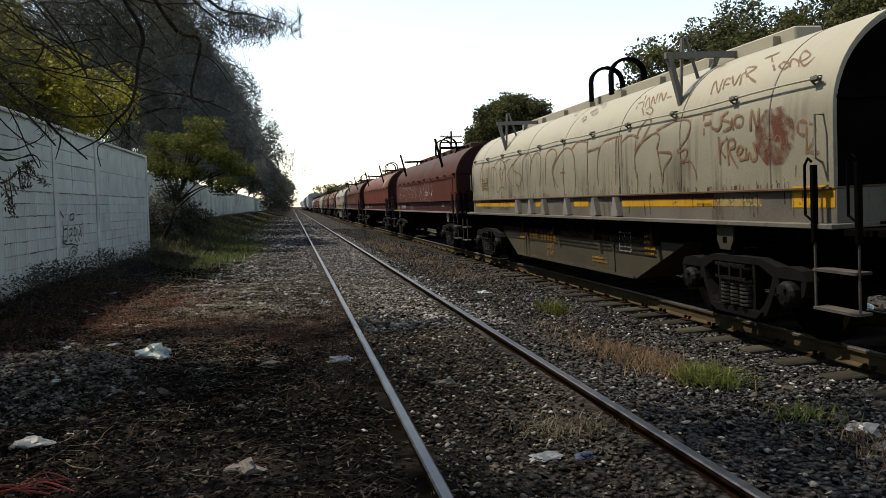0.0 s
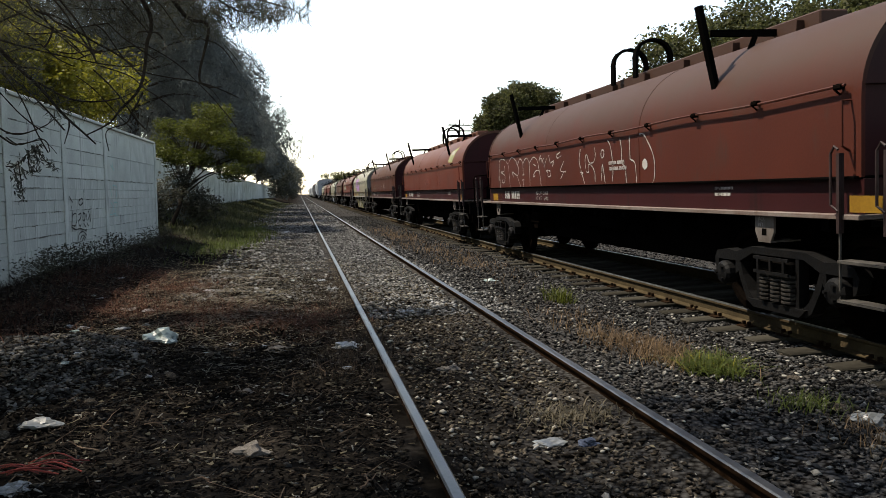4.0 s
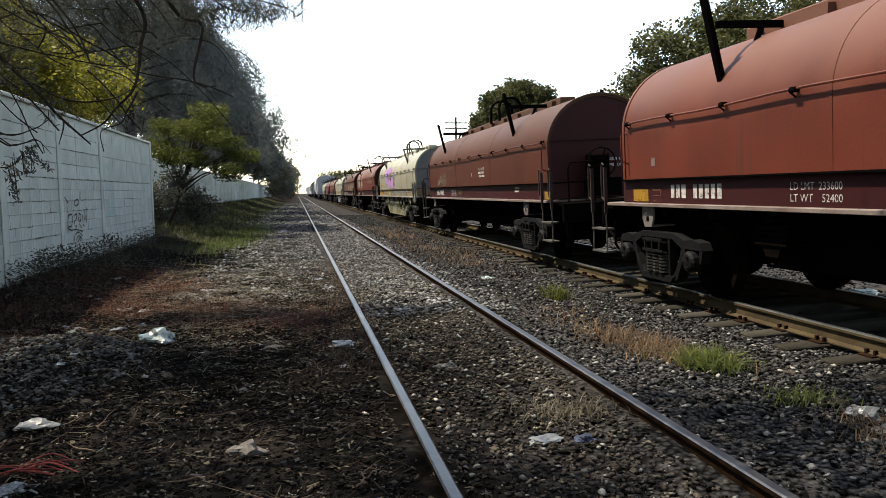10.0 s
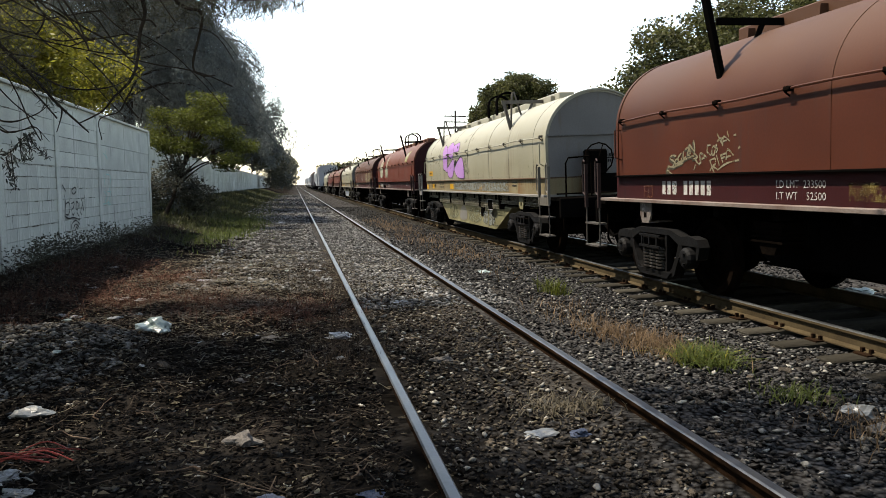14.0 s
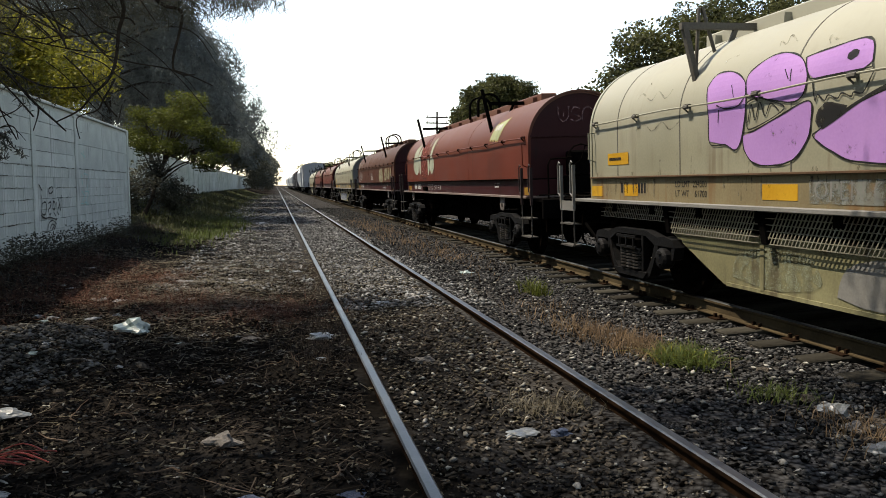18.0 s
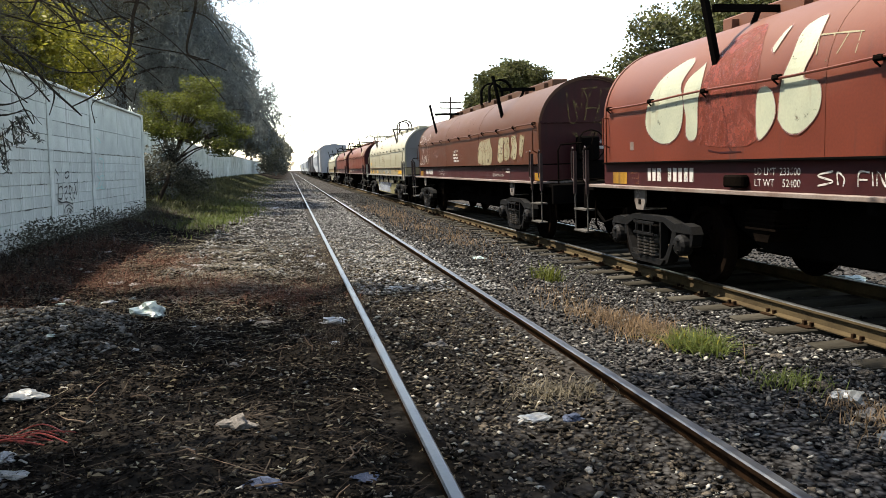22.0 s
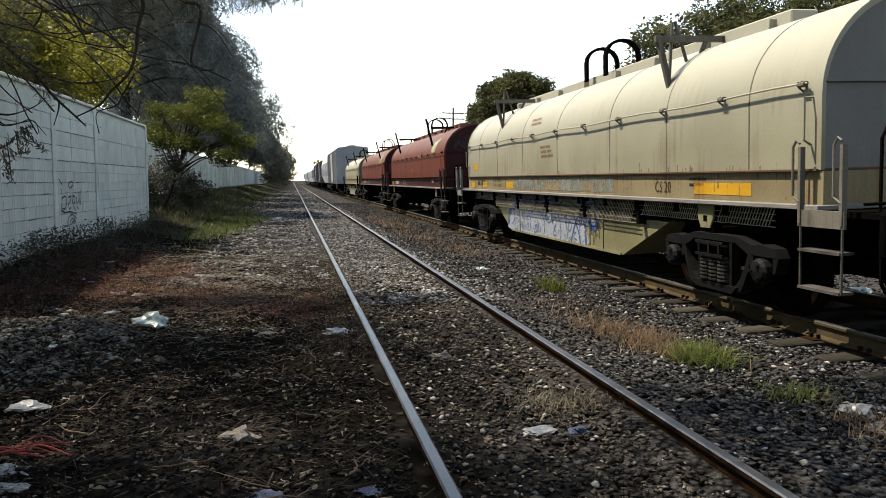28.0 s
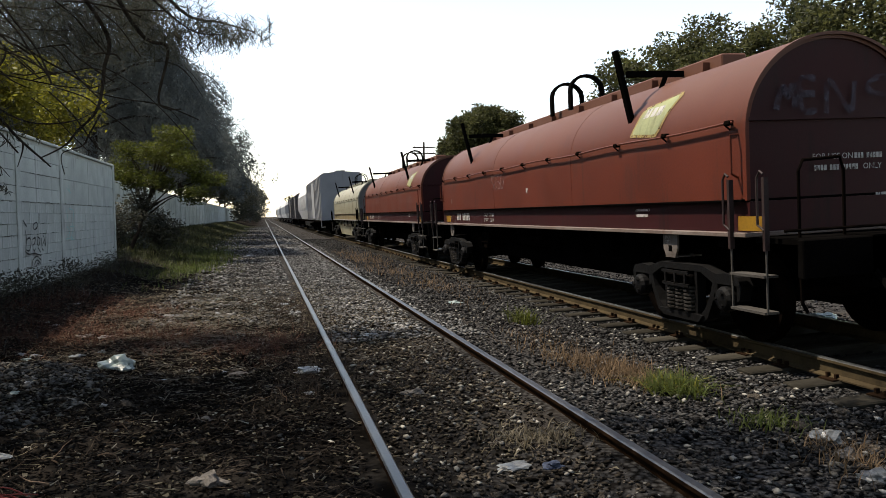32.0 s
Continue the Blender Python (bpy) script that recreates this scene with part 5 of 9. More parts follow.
strokes("tag", [[(-0.12, 2.05), (-0.19, 1.87), (-0.11, 1.69), (0.02, 1.48)], [(-0.16, 1.67), (-0.04, 1.66), (-0.11, 1.63)], [(0.45, 2.07), (0.5, 1.94), (0.42, 1.82), (0.24, 1.82), (0.14, 1.95), (0.07, 1.86), (0.11, 1.68), (0.21, 1.67), (0.22, 1.79), (0.37, 1.74), (0.46, 1.64), (0.46, 1.5)], [(0.75, 1.99), (0.72, 1.92), (0.75, 1.87), (0.82, 1.89), (0.83, 1.97), (0.75, 1.99)], [(0.71, 1.51), (0.77, 1.76), (0.85, 1.48)], [(0.98, 2.12), (1.08, 2.02), (1.14, 1.81), (1.15, 1.66), (1.12, 1.5)], [(1.42, 2.11), (1.47, 1.94), (1.46, 1.77), (1.58, 1.69), (1.59, 1.59), (1.61, 1.47)]], on_side(0, 0), 0.018, WHITE, car, "looping white sprayed tag")
strokes("tag", [[(1.73, 2.12), (1.74, 1.84), (1.75, 1.8), (1.87, 1.76), (1.91, 1.67), (1.93, 1.46)], [(2.04, 2.13), (2.16, 2.12), (2.28, 2.02), (2.42, 1.85), (2.47, 1.7), (2.45, 1.52), (2.38, 1.45)], [(-2.29, 1.95), (-2.2, 2.05), (-2.12, 1.92)], [(-2.29, 1.99), (-2.12, 1.99)], [(-2.01, 1.99), (-2.09, 1.94), (-2.0, 1.88)], [(-1.84, 1.98), (-2.0, 1.82)], [(-1.71, 2.04), (-1.64, 1.89), (-1.45, 1.92), (-1.53, 1.82)], [(-1.3, 2.04), (-1.26, 1.96), (-1.05, 1.99)], [(-1.26, 2.02), (-1.08, 2.06)], [(-1.84, 1.76), (-1.68, 1.74), (-1.65, 1.65), (-1.77, 1.64), (-1.8, 1.71), (-1.88, 1.76)], [(-0.92, 1.89), (-1.1, 1.73), (-0.84, 1.7)], [(-0.93, 1.71), (-1.11, 1.58)]], on_side(0, 0), 0.018, WHITE, car)
blot("spray_disc", [(2.11, 1.72), (2.13, 1.77), (2.19, 1.79), (2.25, 1.76), (2.27, 1.71), (2.25, 1.66), (2.19, 1.64), (2.13, 1.66)], on_side(0, 0), WHITE, car, "white sprayed disc")
strokes("tag", [[(-5.17, 1.46), (-5.19, 1.79), (-5.18, 2.05), (-5.0, 2.11), (-4.68, 2.07)], [(-4.75, 1.95), (-4.82, 1.83), (-5.09, 1.81), (-4.76, 1.73), (-4.81, 1.58), (-4.99, 1.58), (-4.92, 1.66)], [(-4.58, 2.03), (-4.43, 1.9), (-4.36, 1.44)], [(-4.42, 1.99), (-4.18, 2.11), (-3.86, 2.03), (-3.76, 1.93), (-3.56, 2.05), (-3.37, 1.96), (-3.35, 1.72)], [(-4.04, 1.67), (-4.14, 1.79), (-3.77, 1.71), (-3.66, 1.84), (-3.81, 1.97)], [(-3.77, 1.68), (-3.63, 1.54), (-3.56, 1.46)], [(-3.42, 1.71), (-3.28, 1.71)], [(-3.37, 1.61), (-3.37, 1.45)], [(-3.43, 1.6), (-3.31, 1.61)], [(-3.37, 1.93), (-3.14, 2.04), (-2.93, 1.94), (-2.91, 1.47)]], on_side(0, 0), 0.018, WHITE, car)
strokes("tag", [[(-2.9, 1.94), (-2.64, 2.04), (-2.42, 1.97), (-2.28, 1.73), (-2.21, 1.47)], [(-2.65, 1.9), (-2.51, 1.87)], [(-2.31, 1.76), (-2.5, 1.77), (-2.69, 1.67), (-2.56, 1.67)]], on_side(0, 0), 0.018, WHITE, car)
hood_note(car, -1.0, 1.75, WHITE, 2)

# a red car with a yellow emblem
car, half = add_car(dict(kind="red", hood=RED, end=RED_DARK, sill=RED_DARK, seed=3, label="red coil car with a faded yellow flag emblem", half=6.03), 41.82)
flag(car)
strokes("tag", throwup(31, 3, 0.17, 0.2), on_side(-2.2, 1.85), 0.012, PINKGREY, car)
strokes("tag", throwup(32, 4, 0.14, 0.16), on_side(-2.2, 1.6), 0.012, PINKGREY, car)
hood_note(car, 0.4, 1.75, PINKGREY, 2)

# a brown-red car with writing on its end
car, half = add_car(dict(kind="red", hood=RED_WARM, end=RED_DARK, sill=RED_DARK, seed=4, label="brown-red coil car with scrawled writing on its end"), 57.3)
strokes("tag_shadow", [[(-4.54, 1.68), (-4.64, 1.69), (-4.68, 1.65), (-4.59, 1.61), (-4.63, 1.55), (-4.73, 1.56)], [(-4.73, 1.56), (-4.77, 1.5), (-4.71, 1.51)], [(-4.57, 1.62), (-4.56, 1.55)], [(-4.57, 1.63), (-4.49, 1.64), (-4.49, 1.6), (-4.55, 1.58)], [(-4.41, 1.71), (-4.49, 1.66), (-4.48, 1.61), (-4.41, 1.62), (-4.42, 1.65)], [(-4.36, 1.73), (-4.37, 1.65), (-4.3, 1.66)], [(-4.32, 1.75), (-4.24, 1.77), (-4.27, 1.68), (-4.19, 1.7)], [(-4.21, 1.71), (-4.23, 1.8), (-4.11, 1.72), (-4.13, 1.85)], [(-4.13, 1.7), (-4.05, 1.65), (-4.15, 1.63)], [(-4.55, 1.55), (-4.37, 1.62), (-4.13, 1.67)], [(-4.62, 1.54), (-4.37, 1.59)], [(-4.73, 1.5), (-4.62, 1.45)]], on_side(0.025, -0.02, 0.001), 0.028, OLIVE, car)
strokes("tag", [[(-4.54, 1.68), (-4.64, 1.69), (-4.68, 1.65), (-4.59, 1.61), (-4.63, 1.55), (-4.73, 1.56)], [(-4.73, 1.56), (-4.77, 1.5), (-4.71, 1.51)], [(-4.57, 1.62), (-4.56, 1.55)], [(-4.57, 1.63), (-4.49, 1.64), (-4.49, 1.6), (-4.55, 1.58)], [(-4.41, 1.71), (-4.49, 1.66), (-4.48, 1.61), (-4.41, 1.62), (-4.42, 1.65)], [(-4.36, 1.73), (-4.37, 1.65), (-4.3, 1.66)], [(-4.32, 1.75), (-4.24, 1.77), (-4.27, 1.68), (-4.19, 1.7)], [(-4.21, 1.71), (-4.23, 1.8), (-4.11, 1.72), (-4.13, 1.85)], [(-4.13, 1.7), (-4.05, 1.65), (-4.15, 1.63)], [(-4.55, 1.55), (-4.37, 1.62), (-4.13, 1.67)], [(-4.62, 1.54), (-4.37, 1.59)], [(-4.73, 1.5), (-4.62, 1.45)], [(-4.1, 1.63), (-4.03, 1.57), (-3.97, 1.59)], [(-3.99, 1.6), (-3.99, 1.69), (-3.85, 1.64)], [(-3.97, 1.62), (-3.9, 1.64)], [(-4.09, 1.56), (-4.13, 1.5)], [(-3.77, 1.77), (-3.83, 1.77), (-3.84, 1.7), (-3.77, 1.66)], [(-3.73, 1.76), (-3.68, 1.74), (-3.71, 1.66), (-3.75, 1.68), (-3.73, 1.76)], [(-3.64, 1.77), (-3.68, 1.75), (-3.63, 1.72), (-3.67, 1.68)]], on_side(0, 0), 0.022, CREAM, car, "three lines of cream sprayed writing")
strokes("tag", [[(-3.64, 1.89), (-3.56, 1.79)], [(-3.64, 1.81), (-3.53, 1.84)], [(-3.58, 1.84), (-3.53, 1.75)], [(-3.53, 1.77), (-3.51, 1.85), (-3.4, 1.8)], [(-3.52, 1.8), (-3.45, 1.81)], [(-3.45, 1.91), (-3.42, 1.84)], [(-3.33, 1.85), (-3.28, 1.86)], [(-3.25, 1.71), (-3.21, 1.73)], [(-3.79, 1.61), (-3.73, 1.5), (-3.68, 1.44)], [(-3.79, 1.6), (-3.69, 1.62), (-3.68, 1.56), (-3.73, 1.54), (-3.64, 1.5)], [(-3.66, 1.66), (-3.6, 1.54)], [(-3.58, 1.66), (-3.53, 1.57)], [(-3.58, 1.65), (-3.47, 1.67)], [(-3.56, 1.62), (-3.49, 1.63)], [(-3.47, 1.6), (-3.44, 1.71), (-3.33, 1.64)], [(-3.46, 1.63), (-3.38, 1.64)], [(-3.64, 1.49), (-3.46, 1.56), (-3.23, 1.59)], [(-3.75, 1.53), (-3.79, 1.48)]], on_side(0, 0), 0.02, CREAM, car)
lettering("INSULATED COVER", 0.085, on_side(-0.85, 1.85, 0.005), WHITE, car)
hood_note(car, -0.85, 1.76, WHITE, 2)

# a cream car with a lilac painting
car, half = add_car(dict(kind="beige", hood=BEIGE, end=END_GREY, sill=BEIGE_SILL, belly=BELLY, grating=BEIGE_DIRTY, lip=BEIGE_GREY, guide=SILL_GRIME, vee=True, post=SILL_GRIME, post_far=BEIGE_GREY, panel=True, seed=5, label="cream coil car with a lilac painting on its side", half=6.35), 72.98)
soot(car, half, 40, 5, 0.2, STAIN)
runs(car, half, 110, 6, STAIN)
blot("painting", [(-3.39, 2.39), (-3.28, 2.52), (-3.01, 2.51), (-2.75, 2.39), (-2.66, 2.21), (-2.71, 1.86), (-2.82, 1.7), (-3.0, 1.76), (-3.28, 1.79), (-3.31, 2.09)], on_side(0, 0, 0.0030), PURPLE, car, "lilac bubble shape with a black outline")
blot("painting", [(-2.69, 2.31), (-2.68, 2.45), (-2.44, 2.57), (-2.2, 2.57), (-1.96, 2.48), (-1.82, 2.32), (-1.83, 2.16), (-1.95, 2.09), (-2.18, 2.12), (-2.51, 2.19), (-2.65, 2.22)], on_side(0, 0, 0.0035), PURPLE, car)
blot("painting", [(-2.71, 1.86), (-2.54, 1.87), (-2.19, 1.97), (-1.77, 2.08), (-1.74, 1.9), (-1.78, 1.75), (-1.95, 1.58), (-2.19, 1.53), (-2.51, 1.55), (-2.68, 1.69)], on_side(0, 0, 0.0040), PURPLE, car)
blot("painting", [(-1.89, 2.47), (-1.63, 2.5), (-1.18, 2.51), (-1.08, 2.29), (-1.13, 2.26), (-1.47, 2.26), (-1.74, 2.26), (-1.81, 2.32)], on_side(0, 0, 0.0045), PURPLE, car)
blot("painting", [(-1.72, 1.78), (-1.61, 1.83), (-1.4, 1.94), (-1.06, 2.04), (-0.75, 2.1), (-0.6, 2.06), (-0.5, 1.93), (-0.45, 1.74), (-0.46, 1.51), (-1.2, 1.53), (-1.51, 1.64), (-1.67, 1.73)], on_side(0, 0, 0.0050), PURPLE, car)
strokes("painting_outline", [[(-3.39, 2.39), (-3.28, 2.52), (-3.01, 2.51), (-2.75, 2.39), (-2.66, 2.21), (-2.71, 1.86), (-2.82, 1.7), (-3.0, 1.76), (-3.28, 1.79), (-3.31, 2.09), (-3.39, 2.39)], [(-2.69, 2.31), (-2.68, 2.45), (-2.44, 2.57), (-2.2, 2.57), (-1.96, 2.48), (-1.82, 2.32), (-1.83, 2.16), (-1.95, 2.09), (-2.18, 2.12), (-2.51, 2.19), (-2.65, 2.22), (-2.69, 2.31)], [(-2.71, 1.86), (-2.54, 1.87), (-2.19, 1.97), (-1.77, 2.08), (-1.74, 1.9), (-1.78, 1.75), (-1.95, 1.58), (-2.19, 1.53), (-2.51, 1.55), (-2.68, 1.69), (-2.71, 1.86)], [(-1.89, 2.47), (-1.63, 2.5), (-1.18, 2.51), (-1.08, 2.29), (-1.13, 2.26), (-1.47, 2.26), (-1.74, 2.26), (-1.81, 2.32), (-1.89, 2.47)]], on_side(0, 0, 0.0065), 0.014, INK, car)
strokes("painting_outline", [[(-1.72, 1.78), (-1.61, 1.83), (-1.4, 1.94), (-1.06, 2.04), (-0.75, 2.1), (-0.6, 2.06), (-0.5, 1.93), (-0.45, 1.74), (-0.46, 1.51), (-1.2, 1.53), (-1.51, 1.64), (-1.67, 1.73), (-1.72, 1.78)]], on_side(0, 0, 0.0065), 0.014, INK, car)
strokes("painting_outline", [[(-1.61, 1.83), (-1.06, 2.06), (-0.75, 2.1), (-0.58, 2.04), (-0.48, 1.87), (-0.44, 1.71), (-0.49, 1.44)]], on_side(0, 0, 0.0075), 0.032, INK, car)
strokes("painting_outline", [[(-2.65, 1.97), (-2.65, 2.14), (-2.47, 2.18), (-2.31, 2.14), (-2.09, 2.04), (-2.57, 1.89), (-2.65, 1.97)], [(-2.62, 1.96), (-2.57, 2.13), (-2.51, 1.97), (-2.44, 2.14), (-2.36, 2.0), (-2.28, 2.11), (-2.16, 2.03)], [(-3.16, 2.18), (-2.99, 2.13), (-2.78, 2.14), (-2.67, 2.24)], [(-3.12, 2.13), (-3.13, 2.0)], [(-2.94, 2.36), (-2.87, 2.23)], [(-2.14, 2.4), (-2.06, 2.3)], [(-2.05, 2.39), (-2.03, 2.28)], [(-1.73, 2.24), (-1.69, 2.07), (-1.66, 2.12), (-1.58, 2.06), (-1.53, 2.1), (-1.43, 2.06), (-1.38, 2.1), (-1.28, 2.06), (-1.25, 2.09), (-1.15, 2.08), (-1.05, 2.23)]], on_side(0, 0, 0.007), 0.013, INK, car)
blot("painting_eye", [(-1.69, 1.92), (-1.61, 2.03), (-1.48, 2.04), (-1.33, 2.01), (-1.33, 1.95), (-1.48, 1.87), (-1.65, 1.84)], on_side(0, 0, 0.007), INK, car)
blot("painting_eye", [(-1.37, 2.37), (-1.36, 2.43), (-1.26, 2.43), (-1.26, 2.37), (-1.32, 2.35)], on_side(0, 0, 0.007), INK, car)
strokes("tag", [[(-0.31, 2.03), (-0.38, 2.03), (-0.37, 1.9), (-0.31, 1.92)], [(-0.38, 1.97), (-0.31, 1.98)], [(-0.27, 2.04), (-0.25, 1.92)], [(-0.2, 2.04), (-0.25, 1.97), (-0.16, 1.94), (-0.14, 2.02), (-0.04, 2.06), (0.03, 2.02), (-0.0, 1.95)], [(-0.29, 1.87), (-0.36, 1.85), (-0.36, 1.78), (-0.3, 1.79), (-0.3, 1.83)], [(-0.27, 1.87), (-0.19, 1.88)], [(-0.23, 1.87), (-0.22, 1.8)], [(-0.16, 1.86), (-0.18, 1.81), (-0.12, 1.81), (-0.11, 1.86), (-0.16, 1.86)], [(-0.37, 1.65), (-0.36, 1.76), (-0.32, 1.69), (-0.29, 1.75), (-0.27, 1.66)], [(-0.25, 1.69), (-0.19, 1.7), (-0.21, 1.74), (-0.25, 1.71), (-0.23, 1.65), (-0.17, 1.66)], [(-0.17, 1.72), (-0.1, 1.63)], [(-0.1, 1.73), (-0.16, 1.63)]], on_side(0, 0), 0.013, INK, car)
strokes("tag", [[(-0.08, 1.7), (-0.07, 1.63)], [(0.0, 1.71), (-0.04, 1.68), (0.0, 1.64)], [(0.04, 1.75), (0.02, 1.69), (-0.03, 1.63), (0.06, 1.66), (0.05, 1.72), (0.15, 1.76), (0.19, 1.7), (0.14, 1.68)]], on_side(0, 0), 0.013, INK, car)
strokes("tag", [[(-5.02, 2.43), (-4.93, 2.51), (-4.63, 2.39), (-4.51, 2.49), (-4.28, 2.38), (-4.16, 2.47)], [(-4.96, 2.04), (-4.74, 2.11), (-4.54, 2.01), (-4.3, 2.1), (-4.11, 2.0), (-3.88, 2.09)], [(-4.79, 2.61), (-5.25, 2.9)], [(-2.39, 2.67), (-2.43, 2.74), (-2.3, 2.68), (-2.33, 2.79), (-2.14, 2.67)], [(-1.65, 2.55), (-1.7, 2.64), (-1.56, 2.57), (-1.53, 2.68)], [(-3.23, 2.63), (-3.22, 2.69), (-3.06, 2.71)]], on_side(0, 0), 0.018, STAIN, car)
for a, b, w in ((5.3, 0.06, 0.38), (2.4, 0.06, 0.5), (-0.9, 0.05, 0.7), (6.35, 0.04, 0.36)):
    plate("yellow_plate", w, 0.15, on_side(a, DECK + b), YELLOW, car)
plate("notice_plate", 0.62, 0.16, on_side(5.8, 1.62), YELLOW, car)
bars(on_side(5.75, 1.68, 0.005), [0.02] * 14, 0.04, INK, car)
plate("primer_strip", 5.6, 0.21, on_side(1.75, DECK + 0.04, 0.004), AQUA, car, "worn aqua strip on the sill")
lettering("OPEN CAR-DO NOT COVER", 0.24, on_side(1.7, DECK + 0.08, 0.0052), BEIGE_GREY, car, squeeze=0.95)
lettering("OPEN CAR-DO NOT COVER", 0.215, on_side(1.68, DECK + 0.087, 0.0064), AQUA, car, squeeze=1.06)
lettering("FOR USE ON", 0.14, on_side(0.49, 2.66), STAIN, car, slant=0.1)
bars(on_side(0.67, 2.48), [0.03, 0.03, -0.06, 0.03, 0.03, 0.03, 0.03], 0.1, STAIN, car)
lettering("THRU", 0.14, on_side(0.08, 2.48), STAIN, car)
bars(on_side(-0.22, 2.48), [0.03, 0.03, 0.03, 0.03], 0.1, STAIN, car)
bm = bmesh.new()
put = on_belly(-1.0, 0.52, -0.976)
bm.faces.new([bm.verts.new(put(u, v)) for u, v in ((0, 0), (0.42, 0), (0.42, 0.3), (0, 0.3))])
part("route_plate", bm, BLACK, car)
for u, w, mat in ((3.0, 1.3, MOSS), (1.5, 0.9, BEIGE_GREY), (0.4, 1.4, MOSS), (-1.2, 1.1, AQUA)):
    blot("overpaint", [(0, 0.02), (0.1, 0.3), (w * 0.5, 0.42), (w * 0.9, 0.36), (w, 0.1), (w * 0.6, 0.0)], on_belly(u, 0.32, -0.977), mat, car, "patch of old overpaint")
plate("data_plate", 0.46, 0.24, on_belly(-2.03, 0.73, -1.056), BLACK, car, "black data plate with a white border")
strokes("plate_border", [[(0, 0), (0.46, 0)], [(0.46, 0), (0.46, 0.24)], [(0.46, 0.24), (0, 0.24)], [(0, 0.24), (0, 0)]], on_belly(-2.03, 0.73, -1.058), 0.012, WHITE, car)
strokes("stencil", [[(0.02, 0.0), (0.1, 0.24), (0.25, 0.04), (0.28, 0.0)], [(0.05, 0.08), (0.2, 0.1)]], on_belly(-2.1, 0.39, -0.98), 0.016, INK, car)
bars(on_belly(-2.1, 0.34, -0.98), [0.03] * 5 + [-0.03] + [0.03] * 8, 0.03, INK, car)

# a red car with worn cream letters
car, half = add_car(dict(kind="red", hood=RED, end=RED_DARK, sill=RED_DARK, seed=6, label="red coil car with worn cream letters on its hood", half=6.45), 88.6)
flag(car)
blot("faded_stripe", [(-3.68, 1.63), (-3.64, 2.21), (-3.56, 2.5), (-3.39, 2.83), (-2.99, 2.95), (-2.66, 2.5), (-2.61, 2.12), (-2.64, 1.61)], on_side(0.25, 0), SALMON, car, "brighter red patch between worn letters")
blot("worn_letter", [(-4.94, 2.06), (-4.81, 2.33), (-4.58, 2.54), (-4.15, 2.69), (-3.99, 2.6), (-4.1, 2.36), (-4.0, 2.12), (-4.08, 1.81), (-4.37, 1.67), (-4.72, 1.73), (-4.93, 1.89)], on_side(0.25, 0, 0.004), MINT, car, "worn cream letter")
strokes("letter_edge", [[(-4.94, 2.06), (-4.81, 2.33), (-4.58, 2.54), (-4.15, 2.69), (-3.99, 2.6), (-4.1, 2.36), (-4.0, 2.12), (-4.08, 1.81), (-4.37, 1.67), (-4.72, 1.73), (-4.93, 1.89), (-4.94, 2.06)]], on_side(0.25, 0, 0.005), 0.012, PINKGREY, car)
blot("worn_letter", [(-3.94, 1.96), (-4.01, 2.2), (-3.98, 2.39), (-3.74, 2.53), (-3.69, 2.56), (-3.64, 2.32), (-3.68, 2.1), (-3.71, 1.73), (-3.92, 1.72)], on_side(0.25, 0, 0.004), MINT, car)
strokes("letter_edge", [[(-3.94, 1.96), (-4.01, 2.2), (-3.98, 2.39), (-3.74, 2.53), (-3.69, 2.56), (-3.64, 2.32), (-3.68, 2.1), (-3.71, 1.73), (-3.92, 1.72), (-3.94, 1.96)]], on_side(0.25, 0, 0.005), 0.012, PINKGREY, car)
blot("worn_letter", [(-2.61, 1.95), (-2.57, 2.14), (-2.41, 2.15), (-2.32, 2.03), (-2.31, 1.86), (-2.44, 1.7), (-2.58, 1.66)], on_side(0.25, 0, 0.004), MINT, car)
strokes("letter_edge", [[(-2.61, 1.95), (-2.57, 2.14), (-2.41, 2.15), (-2.32, 2.03), (-2.31, 1.86), (-2.44, 1.7), (-2.58, 1.66), (-2.61, 1.95)]], on_side(0.25, 0, 0.005), 0.012, PINKGREY, car)
blot("worn_letter", [(-2.27, 1.83), (-2.23, 2.16), (-2.14, 2.4), (-2.14, 2.68), (-1.93, 2.78), (-1.85, 2.6), (-1.85, 2.4), (-1.92, 2.19), (-1.71, 2.12), (-1.68, 1.95), (-1.76, 1.8), (-1.97, 1.68), (-2.15, 1.71)], on_side(0.25, 0, 0.004), MINT, car)
strokes("letter_edge", [[(-2.27, 1.83), (-2.23, 2.16), (-2.14, 2.4), (-2.14, 2.68), (-1.93, 2.78), (-1.85, 2.6), (-1.85, 2.4), (-1.92, 2.19), (-1.71, 2.12), (-1.68, 1.95), (-1.76, 1.8), (-1.97, 1.68), (-2.15, 1.71), (-2.27, 1.83)]], on_side(0.25, 0, 0.005), 0.012, PINKGREY, car)
blot("worn_letter", [(-2.51, 2.52), (-2.44, 2.74), (-2.39, 2.75), (-2.4, 2.61), (-2.44, 2.48)], on_side(0.25, 0, 0.004), MINT, car)
strokes("letter_edge", [[(-2.51, 2.52), (-2.44, 2.74), (-2.39, 2.75), (-2.4, 2.61), (-2.44, 2.48), (-2.51, 2.52)]], on_side(0.25, 0, 0.005), 0.012, PINKGREY, car)
strokes("tag", [[(-1.87, 2.55), (-1.6, 2.52), (-1.29, 2.48)], [(-1.84, 2.51), (-1.8, 2.36)], [(-1.65, 2.52), (-1.66, 2.28)], [(-1.47, 2.49), (-1.54, 2.33)], [(-1.32, 2.48), (-1.32, 2.3)]], on_side(0.25, 0), 0.014, CREAM, car, "thin cream strokes on the hood")
